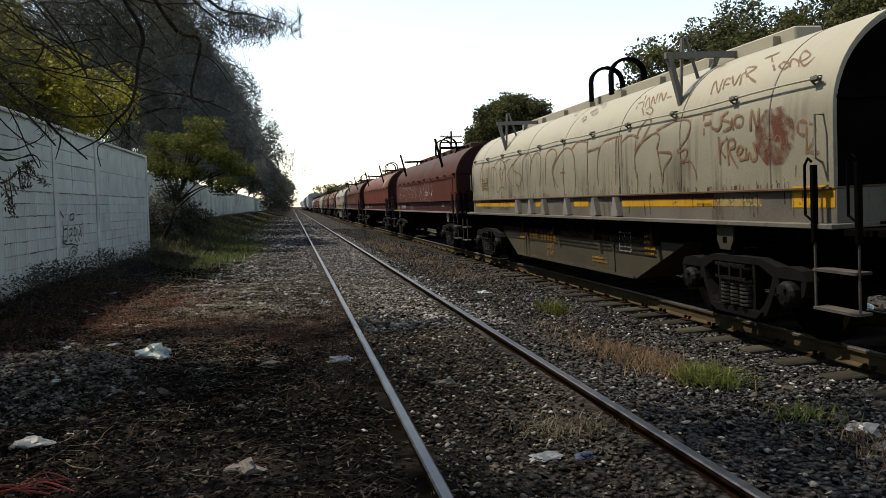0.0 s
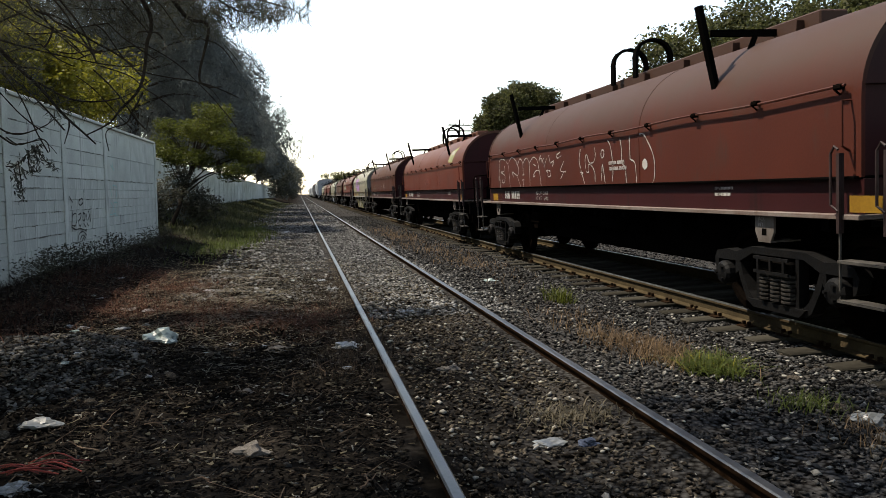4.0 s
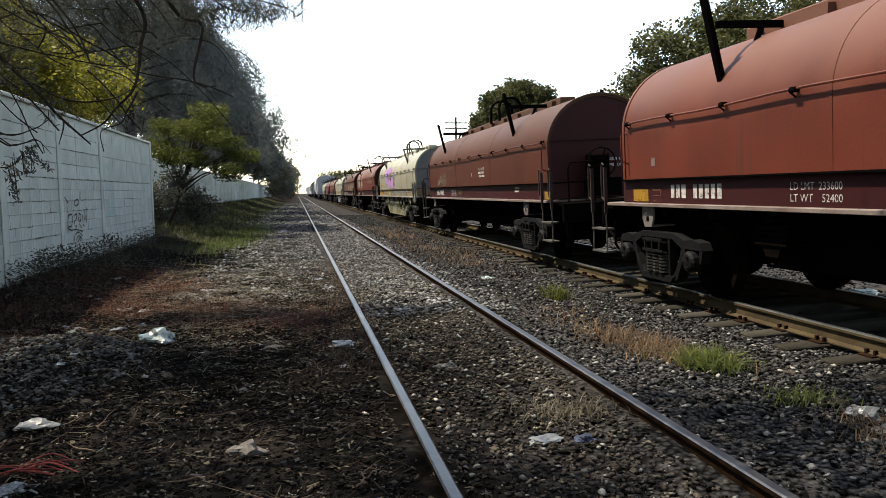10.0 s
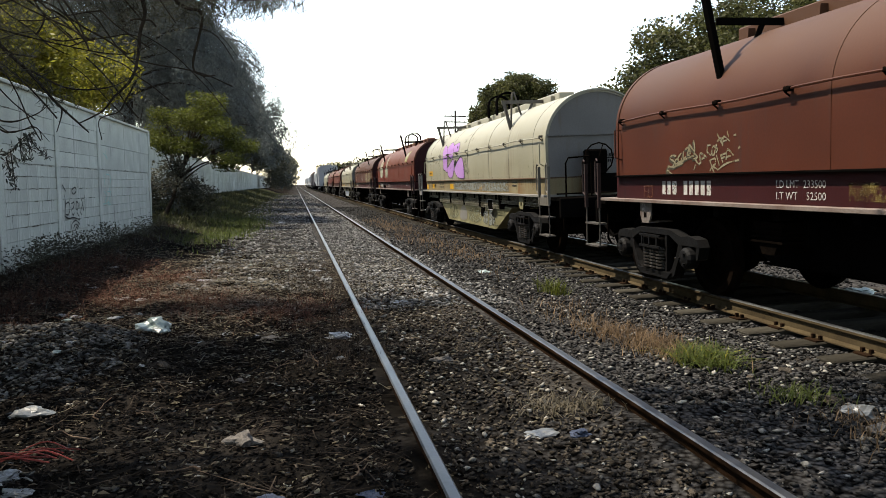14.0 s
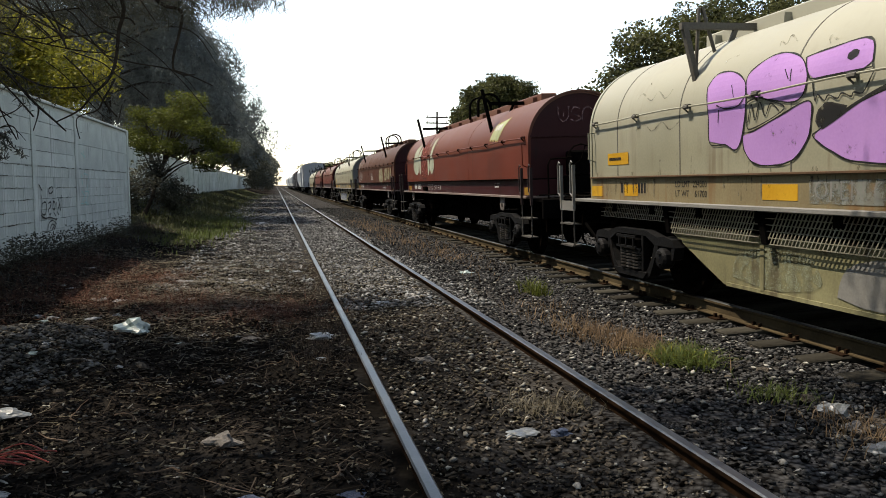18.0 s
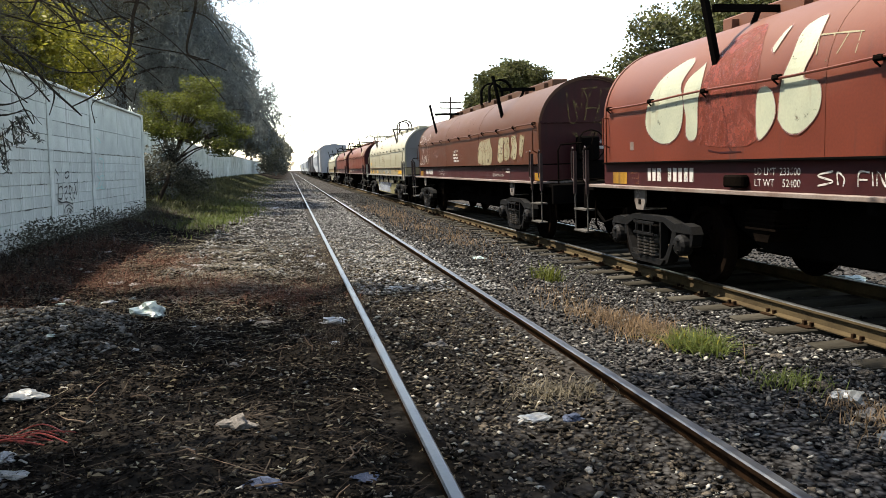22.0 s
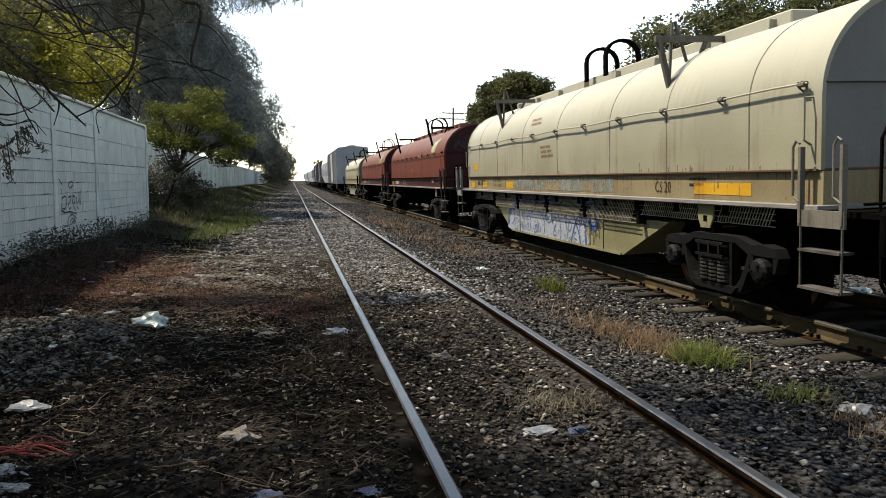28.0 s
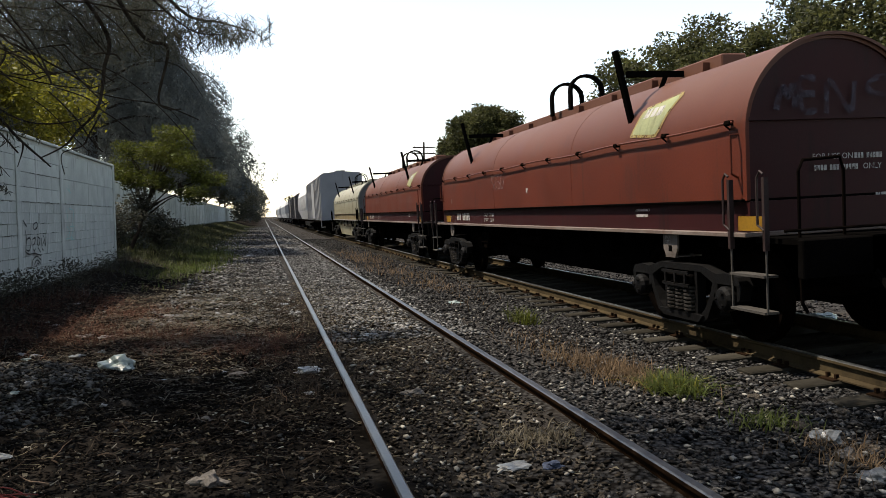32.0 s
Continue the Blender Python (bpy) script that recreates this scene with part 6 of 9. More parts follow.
strokes("crack", [[(-3.19, 2.03), (-3.11, 1.8), (-3.09, 1.62), (-3.0, 1.54)], [(-3.47, 1.57), (-3.23, 1.54), (-2.85, 1.54)]], on_side(0.25, 0), 0.016, RED_DARK, car)
strokes("sill_tag", [[(-1.51, 1.34), (-1.7, 1.3), (-1.51, 1.25), (-1.7, 1.21)], [(-1.45, 1.22), (-1.46, 1.33), (-1.38, 1.28), (-1.39, 1.21)], [(-1.22, 1.21), (-1.21, 1.33), (-1.1, 1.33)], [(-1.21, 1.27), (-1.12, 1.27)], [(-1.07, 1.33), (-1.06, 1.22)], [(-1.02, 1.22), (-1.01, 1.33), (-0.93, 1.22), (-0.93, 1.33)], [(-0.9, 1.33), (-0.82, 1.22)], [(-0.82, 1.33), (-0.9, 1.21)]], on_side(0.25, 0, 0.004), 0.016, WHITE, car, "chalky letters on the sill")
strokes("end_scrawl", throwup(61, 4, 0.25, 0.28), on_end(-0.45, -half - 0.012, 2.5), 0.02, PINKGREY, car)

# a brown-red car with cream block letters and loops
car, half = add_car(dict(kind="red", hood=RED_BROWN, end=RED_DARK, sill=RED_DARK, seed=7, label="brown-red coil car with cream block letters and tags", half=6.5), 104.55)
blot("block_letter", [(3.8, 2.04), (4.21, 2.05), (4.13, 1.82), (4.11, 1.56), (3.7, 1.55)], on_side(0, 0), CREAM, car, "worn cream block letter")
strokes("letter_edge", [[(3.8, 2.04), (4.21, 2.05), (4.13, 1.82), (4.11, 1.56), (3.7, 1.55), (3.8, 2.04)]], on_side(0, 0, 0.0045), 0.012, BROWNSPRAY, car)
blot("block_letter", [(4.24, 2.05), (4.61, 2.04), (4.59, 1.9), (4.64, 1.79), (4.56, 1.59), (4.22, 1.58), (4.21, 1.81)], on_side(0, 0), CREAM, car)
strokes("letter_edge", [[(4.24, 2.05), (4.61, 2.04), (4.59, 1.9), (4.64, 1.79), (4.56, 1.59), (4.22, 1.58), (4.21, 1.81), (4.24, 2.05)]], on_side(0, 0, 0.0045), 0.012, BROWNSPRAY, car)
blot("block_letter", [(4.77, 2.06), (5.11, 2.06), (5.09, 1.99), (5.15, 1.89), (5.14, 1.73), (5.01, 1.57), (4.69, 1.62), (4.75, 1.75), (4.83, 1.86), (4.75, 1.88)], on_side(0, 0), CREAM, car)
strokes("letter_edge", [[(4.77, 2.06), (5.11, 2.06), (5.09, 1.99), (5.15, 1.89), (5.14, 1.73), (5.01, 1.57), (4.69, 1.62), (4.75, 1.75), (4.83, 1.86), (4.75, 1.88), (4.77, 2.06)]], on_side(0, 0, 0.0045), 0.012, BROWNSPRAY, car)
blot("block_letter", [(5.37, 2.06), (5.65, 2.02), (5.6, 1.88), (5.53, 1.71), (5.48, 1.62), (5.32, 1.64), (5.28, 1.69)], on_side(0, 0), CREAM, car)
strokes("letter_edge", [[(5.37, 2.06), (5.65, 2.02), (5.6, 1.88), (5.53, 1.71), (5.48, 1.62), (5.32, 1.64), (5.28, 1.69), (5.37, 2.06)]], on_side(0, 0, 0.0045), 0.012, BROWNSPRAY, car)
blot("block_letter", [(1.96, 1.49), (1.91, 1.74), (2.08, 1.96), (2.28, 2.05), (2.72, 2.02), (3.06, 2.09), (3.13, 1.97), (3.26, 1.76), (3.17, 1.53), (2.97, 1.47), (2.47, 1.47)], on_side(0, 0), CREAM, car)
strokes("letter_edge", [[(1.96, 1.49), (1.91, 1.74), (2.08, 1.96), (2.28, 2.05), (2.72, 2.02), (3.06, 2.09), (3.13, 1.97), (3.26, 1.76), (3.17, 1.53), (2.97, 1.47), (2.47, 1.47), (1.96, 1.49)]], on_side(0, 0, 0.0045), 0.012, BROWNSPRAY, car)
strokes("letter_edge", [[(3.86, 1.82), (4.09, 1.82)], [(3.83, 1.72), (4.09, 1.72), (4.11, 1.79)], [(4.61, 1.92), (4.38, 1.9), (4.31, 1.82), (4.5, 1.79), (4.46, 1.75)], [(5.09, 1.99), (4.93, 1.99), (4.85, 1.94), (4.96, 1.88)], [(5.3, 1.7), (5.39, 1.74), (5.49, 1.7), (5.48, 1.63)], [(5.47, 1.74), (5.59, 1.94)], [(2.04, 1.51), (2.0, 1.78), (2.16, 1.88), (2.36, 1.76), (2.36, 1.49)], [(2.36, 1.76), (2.47, 1.83), (2.62, 1.75), (2.62, 1.48)], [(2.62, 1.75), (2.76, 1.82), (2.87, 1.71), (2.87, 1.48)], [(2.87, 1.71), (3.03, 1.87), (3.2, 1.73)], [(2.08, 1.93), (2.2, 2.07), (2.28, 1.88), (2.43, 2.04), (2.47, 1.87), (2.65, 2.02), (2.65, 1.9), (2.89, 2.06)]], on_side(0, 0, 0.005), 0.016, BROWNSPRAY, car)
strokes("tag", [[(-0.96, 2.24), (-1.01, 2.6), (-0.95, 2.73), (-0.63, 2.61), (-0.78, 2.47), (-0.76, 2.25), (-0.48, 2.35)], [(-0.7, 2.56), (-0.47, 2.44), (-0.5, 2.65)], [(0.38, 2.6), (0.3, 2.77), (0.8, 2.55), (0.71, 2.74), (1.19, 2.51), (1.21, 2.69)], [(0.78, 2.42), (1.0, 2.32), (1.18, 2.34), (1.27, 2.42)], [(0.13, 1.67), (0.25, 1.98), (0.17, 2.43), (0.17, 2.68)], [(5.73, 1.7), (5.89, 1.72), (6.05, 1.73)]], on_side(0, 0), 0.016, PINKGREY, car)
strokes("tag", [[(-6.48, 2.55), (-5.92, 2.51), (-5.9, 2.38), (-6.0, 2.33), (-6.39, 2.32), (-6.13, 2.34), (-5.91, 2.25), (-5.79, 2.08), (-5.76, 1.88), (-5.88, 1.72), (-6.13, 1.55), (-6.38, 1.59)], [(-5.76, 1.88), (-5.61, 2.0), (-5.48, 2.21), (-5.52, 2.41), (-5.65, 2.47), (-5.81, 2.44), (-5.95, 2.36)], [(-5.73, 2.01), (-5.58, 2.0), (-5.46, 1.77), (-5.51, 1.58), (-5.72, 1.53), (-5.94, 1.62), (-5.79, 1.88)], [(-5.51, 2.31), (-5.38, 2.4), (-5.2, 2.37), (-5.12, 2.21)], [(-5.04, 2.21), (-5.02, 2.31), (-4.79, 2.35), (-4.71, 2.25)]], on_side(0, 0), 0.018, WHITE, car, "looping chalk-white tag")
strokes("tag", [[(-4.74, 2.34), (-4.85, 2.53), (-4.75, 2.55), (-4.57, 2.37), (-4.53, 2.09), (-4.63, 1.82), (-4.82, 1.6), (-4.97, 1.59), (-5.1, 1.69), (-5.03, 1.84), (-5.02, 2.03)], [(-4.81, 2.18), (-4.9, 2.01), (-4.88, 1.86), (-4.8, 1.88), (-4.74, 2.08), (-4.73, 2.25)], [(-5.45, 1.59), (-5.48, 1.69)], [(-5.4, 1.62), (-5.18, 1.65), (-5.13, 1.75), (-5.24, 1.82), (-5.33, 1.79), (-5.23, 1.73), (-5.12, 1.69)]], on_side(0, 0), 0.018, WHITE, car)
strokes("tag", [[(-4.89, 2.64), (-4.62, 2.67)], [(-4.83, 2.59), (-4.74, 2.63)], [(-4.42, 2.42), (-4.35, 2.44), (-4.29, 2.36), (-4.4, 2.27), (-4.49, 2.27)], [(-4.22, 2.44), (-4.25, 2.4), (-4.16, 2.31), (-4.11, 2.38), (-4.22, 2.44)], [(-4.06, 2.44), (-4.0, 2.34)], [(-3.84, 2.47), (-3.87, 2.44), (-3.8, 2.38), (-3.76, 2.5), (-3.76, 2.34)], [(-4.16, 1.92), (-3.95, 1.94)], [(-3.93, 1.96), (-3.83, 1.86), (-3.82, 2.0)], [(-3.68, 1.84), (-3.64, 1.96), (-3.56, 1.85)], [(-3.47, 1.92), (-3.5, 1.83), (-3.38, 1.75), (-3.27, 1.83), (-3.34, 1.96), (-3.47, 1.92)], [(-3.36, 1.79), (-3.3, 1.73)], [(-3.25, 1.95), (-3.22, 1.78)]], on_side(0, 0), 0.016, PINKGREY, car)
strokes("end_painting", [[(-0.49, 2.77), (-0.43, 2.24), (-0.28, 2.27), (-0.36, 2.63), (-0.21, 2.43), (-0.17, 2.8), (-0.08, 2.63), (-0.14, 2.23)], [(-0.21, 2.83), (0.12, 2.86)], [(0.01, 2.8), (-0.1, 2.5), (0.13, 2.46), (0.05, 2.19)], [(0.2, 2.83), (0.16, 2.23), (0.43, 2.17), (0.39, 2.46), (0.5, 2.79), (0.24, 2.83)], [(0.5, 2.76), (0.58, 2.69), (0.47, 2.22)], [(0.65, 2.49), (0.81, 2.52), (0.73, 2.39), (0.85, 2.35), (0.77, 2.22), (0.66, 2.25)], [(-0.39, 2.04), (-0.28, 1.93), (-0.32, 2.03)], [(-0.21, 2.03), (-0.17, 1.9), (-0.06, 2.0), (-0.06, 1.89)], [(-0.01, 1.91), (0.01, 2.03), (0.11, 2.0), (0.05, 1.92)]], on_end(0, -half - 0.012, 0), 0.028, GOLDSPRAY, car, "dull gold letters sprayed on the end")
strokes("end_painting", [[(0.17, 2.02), (0.29, 1.95), (0.39, 2.02), (0.29, 1.89), (0.17, 2.02)], [(0.51, 1.85), (0.7, 1.88), (0.59, 1.73), (0.74, 1.77)], [(0.55, 1.69), (0.74, 1.66)]], on_end(0, -half - 0.012, 0), 0.028, GOLDSPRAY, car)
lettering("INSULATED COVER", 0.085, on_side(0.9, 1.84, 0.005), WHITE, car)
lettering("FOR RESTRICTED LOADING ONLY", 0.09, on_side(-3.2, DECK + 0.18, 0.005), PINKGREY, car)
lettering("SEE EQUIPMENT REGISTER", 0.09, on_side(-3.25, DECK + 0.07, 0.005), WHITE, car)
hood_note(car, 0.9, 1.75, WHITE, 3)

# a cream car with blue spray on its belly
car, half = add_car(dict(kind="beige", hood=BEIGE, end=END_GREY, sill=BEIGE_SILL, belly=BELLY, grating=BEIGE_DIRTY, lip=BEIGE_GREY, guide=SILL_GRIME, vee=True, post=SILL_GRIME, post_far=BEIGE_GREY, panel=True, seed=8, brake=False, label="cream coil car with blue spray paint on its belly", half=6.65), 121.05)
soot(car, half, 60, 8, 0.26, STAIN)
runs(car, half, 110, 9, STAIN)
blot("spray_field", [(-3.34, 0.43), (-3.24, 0.72), (-2.66, 0.86), (-0.76, 0.82), (0.44, 0.78), (0.94, 0.72), (1.08, 0.56), (1.12, 0.28), (-0.24, 0.29), (-3.12, 0.27)], on_belly(0, 0, -0.977), PALEBLUE, car, "pale blue sprayed field")
blot("spray_field", [(1.13, 0.83), (1.25, 0.7), (1.38, 0.63), (1.48, 0.66), (1.53, 0.77), (1.53, 0.91), (1.37, 0.97)], on_belly(0, 0, -0.977), PALEBLUE, car)
strokes("spray_letters", [[(-3.32, 0.39), (-3.29, 0.63), (-3.05, 0.76), (-2.83, 0.76)], [(1.04, 0.8), (1.21, 0.67), (1.38, 0.59), (1.5, 0.63), (1.57, 0.73), (1.6, 0.89)]], on_belly(0, 0, -0.98), 0.1, BLUECAST, car, "blue sprayed letters")
strokes("spray_letters", [[(0.75, 0.79), (0.96, 0.7), (1.06, 0.56), (1.09, 0.28)]], on_belly(0, 0, -0.98), 0.06, BLUECAST, car)
strokes("spray_letters", [[(-2.5, 0.76), (-2.57, 0.64), (-2.47, 0.39)], [(-2.11, 0.81), (-1.9, 0.72), (-1.79, 0.55), (-1.84, 0.32)], [(-1.65, 0.75), (-1.29, 0.76), (-1.05, 0.68), (-0.93, 0.49), (-1.0, 0.33)], [(-0.76, 0.79), (-0.82, 0.72), (-0.76, 0.65), (-0.65, 0.69), (-0.65, 0.78), (-0.76, 0.84), (-0.87, 0.75), (-0.82, 0.6), (-0.65, 0.58), (-0.54, 0.68), (-0.57, 0.8)], [(-0.54, 0.83), (-0.29, 0.79), (-0.14, 0.66), (-0.07, 0.46), (-0.1, 0.28)], [(-0.44, 0.54), (-0.29, 0.38)], [(-0.3, 0.58), (-0.47, 0.37), (-0.31, 0.36)], [(0.23, 0.75), (0.2, 0.6), (0.29, 0.28)], [(0.09, 0.69), (0.23, 0.77)], [(0.31, 0.64), (0.3, 0.49), (0.42, 0.51), (0.43, 0.62), (0.31, 0.64)]], on_belly(0, 0, -0.981), 0.02, BLUECAST, car)
strokes("spray_letters", [[(0.81, 0.76), (0.83, 0.4)], [(0.81, 0.73), (0.9, 0.69), (0.88, 0.61), (0.82, 0.62)], [(0.66, 0.49), (0.58, 0.45), (0.56, 0.38), (0.68, 0.35)], [(0.62, 0.81), (0.52, 0.8), (0.56, 0.77), (0.62, 0.76)], [(-3.11, 0.41), (-2.93, 0.48), (-2.88, 0.68)], [(-2.84, 0.58), (-2.85, 0.33), (-2.68, 0.35), (-2.66, 0.54), (-2.8, 0.55)], [(-2.39, 0.65), (-2.23, 0.68)], [(-2.31, 0.66), (-2.29, 0.55)], [(-2.21, 0.63), (-2.19, 0.56), (-2.12, 0.57)], [(-2.03, 0.63), (-2.1, 0.6), (-2.03, 0.56)], [(-1.98, 0.66), (-1.99, 0.55)], [(-1.9, 0.65), (-1.99, 0.6), (-1.9, 0.56)]], on_belly(0, 0, -0.981), 0.02, BLUECAST, car)
strokes("spray_letters", [[(0.54, 0.79), (0.64, 0.67), (0.79, 0.45), (0.85, 0.27)], [(0.77, 0.8), (0.6, 0.59), (0.48, 0.41), (0.42, 0.27)], [(-1.82, 0.78), (-1.65, 0.83), (-1.62, 0.75), (-1.76, 0.72)]], on_belly(0, 0, -0.982), 0.036, BLUECAST, car)
strokes("spray_letters", [[(1.23, 0.7), (1.25, 0.29)], [(1.23, 0.46), (1.3, 0.56)], [(1.31, 0.49), (1.38, 0.52), (1.41, 0.43), (1.38, 0.33)], [(1.47, 0.56), (1.46, 0.44)], [(1.46, 0.48), (1.56, 0.52)], [(1.55, 0.59), (1.62, 0.58), (1.61, 0.46)]], on_belly(0, 0, -0.98), 0.018, OLIVE, car)
strokes("spray_letters", [[(-2.66, 0.79), (-2.74, 0.86), (-2.41, 0.92), (-2.32, 1.01), (-2.1, 0.93), (-1.73, 1.03)], [(-1.66, 0.91), (-1.39, 1.02), (-1.2, 0.96), (-1.14, 1.06), (-0.96, 0.94), (-0.62, 1.0)], [(-0.57, 0.96), (-0.36, 1.07), (-0.21, 0.97), (-0.01, 1.05), (0.17, 0.96), (0.3, 1.05)], [(1.15, 0.83), (1.23, 0.94), (1.41, 1.02), (1.59, 1.0), (1.68, 0.91)]], on_belly(0, 0, -1.06), 0.035, BLUECAST, car, "blue spray across the walkway grating")
scrawl("POLICE", 0.13, on_belly(2.44, 0.35, -0.981), 0.016, BLUECAST, car, squeeze=0.8, seed=11, name="spray_letters")
scrawl("-201>", 0.15, on_belly(1.66, 0.34, -0.981), 0.02, BLUECAST, car, squeeze=0.75, seed=12, name="spray_letters")
for a, b, w in ((5.2, 0.06, 0.36), (3.2, 0.06, 0.5), (0.6, 0.05, 0.7), (6.35, 0.04, 0.36), (-4.55, 0.06, 1.1), (-0.9, 0.06, 0.7)):
    plate("yellow_plate", w, 0.13, on_side(a, DECK + b), YELLOW, car)
plate("notice_plate", 0.45, 0.14, on_side(6.1, 1.62), YELLOW, car)
lettering("CS 20", 0.2, on_side(-3.6, DECK + 0.07, 0.005), INK, car)
plate("primer_strip", 4.9, 0.21, on_side(2.55, DECK + 0.04, 0.004), AQUA, car, "worn aqua strip on the sill")
lettering("OPEN CAR", 0.23, on_side(2.4, DECK + 0.08, 0.0052), BEIGE_GREY, car)
hood_note(car, 1.6, 2.5, BROWNSPRAY, 2)
hood_note(car, 0.9, 1.95, BROWNSPRAY, 3)

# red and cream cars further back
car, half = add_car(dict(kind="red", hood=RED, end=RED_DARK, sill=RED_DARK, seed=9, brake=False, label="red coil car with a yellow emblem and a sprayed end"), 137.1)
flag(car)
strokes("end_scrawl", [[(-0.7, 2.32), (-0.62, 2.55), (-0.56, 2.43), (-0.49, 2.57), (-0.48, 2.32)], [(-0.24, 2.62), (-0.42, 2.61), (-0.39, 2.31), (-0.23, 2.31)], [(-0.4, 2.47), (-0.25, 2.47)], [(-0.12, 2.27), (-0.08, 2.6), (0.16, 2.3), (0.22, 2.59)], [(0.78, 2.63), (0.45, 2.61), (0.4, 2.49), (0.78, 2.4), (0.75, 2.26), (0.44, 2.25)]], on_end(0, -half - 0.012, 0), 0.06, FAINT, car, "faded grey letters sprayed on the end")
strokes("tag", throwup(92, 4, 0.2, 0.26), on_side(2.0, 1.85), 0.025, PINKGREY, car)
car, half = add_car(dict(kind="red", hood=RED, end=RED_DARK, sill=RED_DARK, seed=10, label="red coil car in a train of coil cars"), 152.2)
flag(car)
car, half = add_car(dict(kind="beige", hood=BEIGE, end=END_GREY, sill=BEIGE_SILL, belly=BEIGE, grating=BEIGE_DIRTY, lip=BEIGE_GREY, guide=BLACK, seed=11, label="cream coil car coupled before tall grey wagons"), 167.4)

GREYCAR = paint("pale_grey_wagon_paint", (0.208, 0.213, 0.218), (0.146, 0.151, 0.156), 0.6, 0.6, bump=0.05, rust=0.4, rust_colour=(0.0832, 0.0624, 0.052))
DARKCAR = paint("dark_grey_wagon_paint", (0.09, 0.085, 0.085), (0.05, 0.048, 0.048), 0.6, 0.65, bump=0.05, rust=0.4, rust_colour=(0.07, 0.05, 0.04))
WHITECAR = paint("off_white_wagon_paint", (0.48, 0.48, 0.464), (0.36, 0.36, 0.352), 0.6, 0.6, bump=0.05, rust=0.4, rust_colour=(0.2, 0.16, 0.128))


def tall_car(length, height, mat, rounded, label, name):
    """A boxcar or covered hopper: body, ribs, roof, ends, underframe and bogies."""
    car = new(name)
    h, w, z0 = length / 2, 1.5, 1.05
    bm = bmesh.new()
    if rounded:
        sec = [(-1.2, z0), (-1.5, z0 + 0.9), (-1.52, height - 1.0), (-1.3, height - 0.4), (-0.7, height), (0.7, height), (1.3, height - 0.4), (1.52, height - 1.0), (1.5, z0 + 0.9), (1.2, z0)]
    else:
        sec = [(-w, z0), (-w, height - 0.25), (-w * 0.9, height - 0.12), (0, height), (w * 0.9, height - 0.12), (w, height - 0.25), (w, z0)]
    a = [bm.verts.new((x, -h, z)) for x, z in sec]
    b = [bm.verts.new((x, h, z)) for x, z in sec]
    for k in range(len(sec)):
        bm.faces.new((a[k], a[(k + 1) % len(sec)], b[(k + 1) % len(sec)], b[k]))
    bm.faces.new(a), bm.faces.new(b)
    bmesh.ops.recalc_face_normals(bm, faces=bm.faces)
    part("body", bm, mat, car)
    for k in range(13):
        y = -h + 0.06 + k * (length - 0.12) / 12
        bm = box(bmesh.new(), -w - 0.06, -w + 0.01, y - 0.05, y + 0.05, z0 + (0.9 if rounded else 0.0), height - (1.0 if rounded else 0.3))
        part("side_post", bm, mat, car)
    bm = box(bmesh.new(), -0.35, 0.35, -h + 0.3, h - 0.3, height, height + 0.07)
    part("running_board", bm, mat, car)
    part("side_sill", box(bmesh.new(), -w - 0.03, w + 0.03, -h, h, z0 - 0.15, z0), BLACK, car)
    if not rounded:
        part("door", box(bmesh.new(), -w - 0.07, -w, -1.6, 1.6, z0 + 0.1, height - 0.45, 0.01), mat, car)
        bm = bmesh.new()
        for y in (-h + 0.15, -h + 0.6):
            bar(bm, (-w - 0.08, y, 0.6), (-w - 0.08, y, height - 0.3), 0.03, 0.03)
        for z in np.arange(0.7, height - 0.3, 0.4):
            bar(bm, (-w - 0.08, -h + 0.15, z), (-w - 0.08, -h + 0.6, z), 0.025, 0.025)
        part("ladder", bm, mat, car)
    else:
        for y in (-h * 0.5, 0, h * 0.5):
            bm = bmesh.new()
            prism(bm, [(y - 1.2, z0), (y + 1.2, z0), (y + 0.3, 0.35), (y - 0.3, 0.35)], -1.0, 1.0)
            part("hopper_chute", bm, mat, car)
    part("underframe", box(bmesh.new(), -0.4, 0.4, -h - 0.8, h + 0.8, 0.6, z0 - 0.15), BLACK, car)
    for y in (-h + 1.8, h - 1.8):
        main = part("bogie", box(bmesh.new(), -0.95, 0.95, y - 0.2, y + 0.2, 0.42, 0.74), BLACK, car)
        for s in (-1, 1):
            part("side_frame", box(bmesh.new(), min(s * 0.96, s * 1.1), max(s * 0.96, s * 1.1), y - 1.1, y + 1.1, 0.42, 0.68, 0.03), BLACK, main)
        for q in (-0.86, 0.86):
            bm = tube(bmesh.new(), [(-1.0, y + q, WHEEL_R), (1.0, y + q, WHEEL_R)], 0.085, 8)
            for s in (-1, 1):
                lathe(bm, [(0.02, 0), (WHEEL_R, 0), (WHEEL_R + 0.02, 0.12), (0.02, 0.13)], Matrix.Translation((s * 0.75, y + q, WHEEL_R)), 16)
            part("wheelset", bm, BLACK, main)
    return tagged(car, label, "rail car", "tall wagons of the train")


TAIL = [(186.8, 17.0, 4.55, GREYCAR, False, "pale grey boxcar with ribbed sides", "boxcar"), (205.6, 16.4, 4.5, WHITECAR, True, "pale covered hopper with rounded sides", "hopper_car")]
for k in range(2):
    TAIL.append((223.5 + 17.6 * k, 15.6, 4.3, DARKCAR, False, "dark grey boxcar with ribbed sides", "boxcar"))
for k in range(7):
    TAIL.append((259.5 + 18.0 * k, 16.2, 4.4, WHITECAR if k % 3 else GREYCAR, True, "pale covered hopper far down the train", "hopper_car"))
for y, length, height, mat, rounded, label, name in TAIL:
    TRAIN.append((tall_car(length, height, mat, rounded, label, name), y))

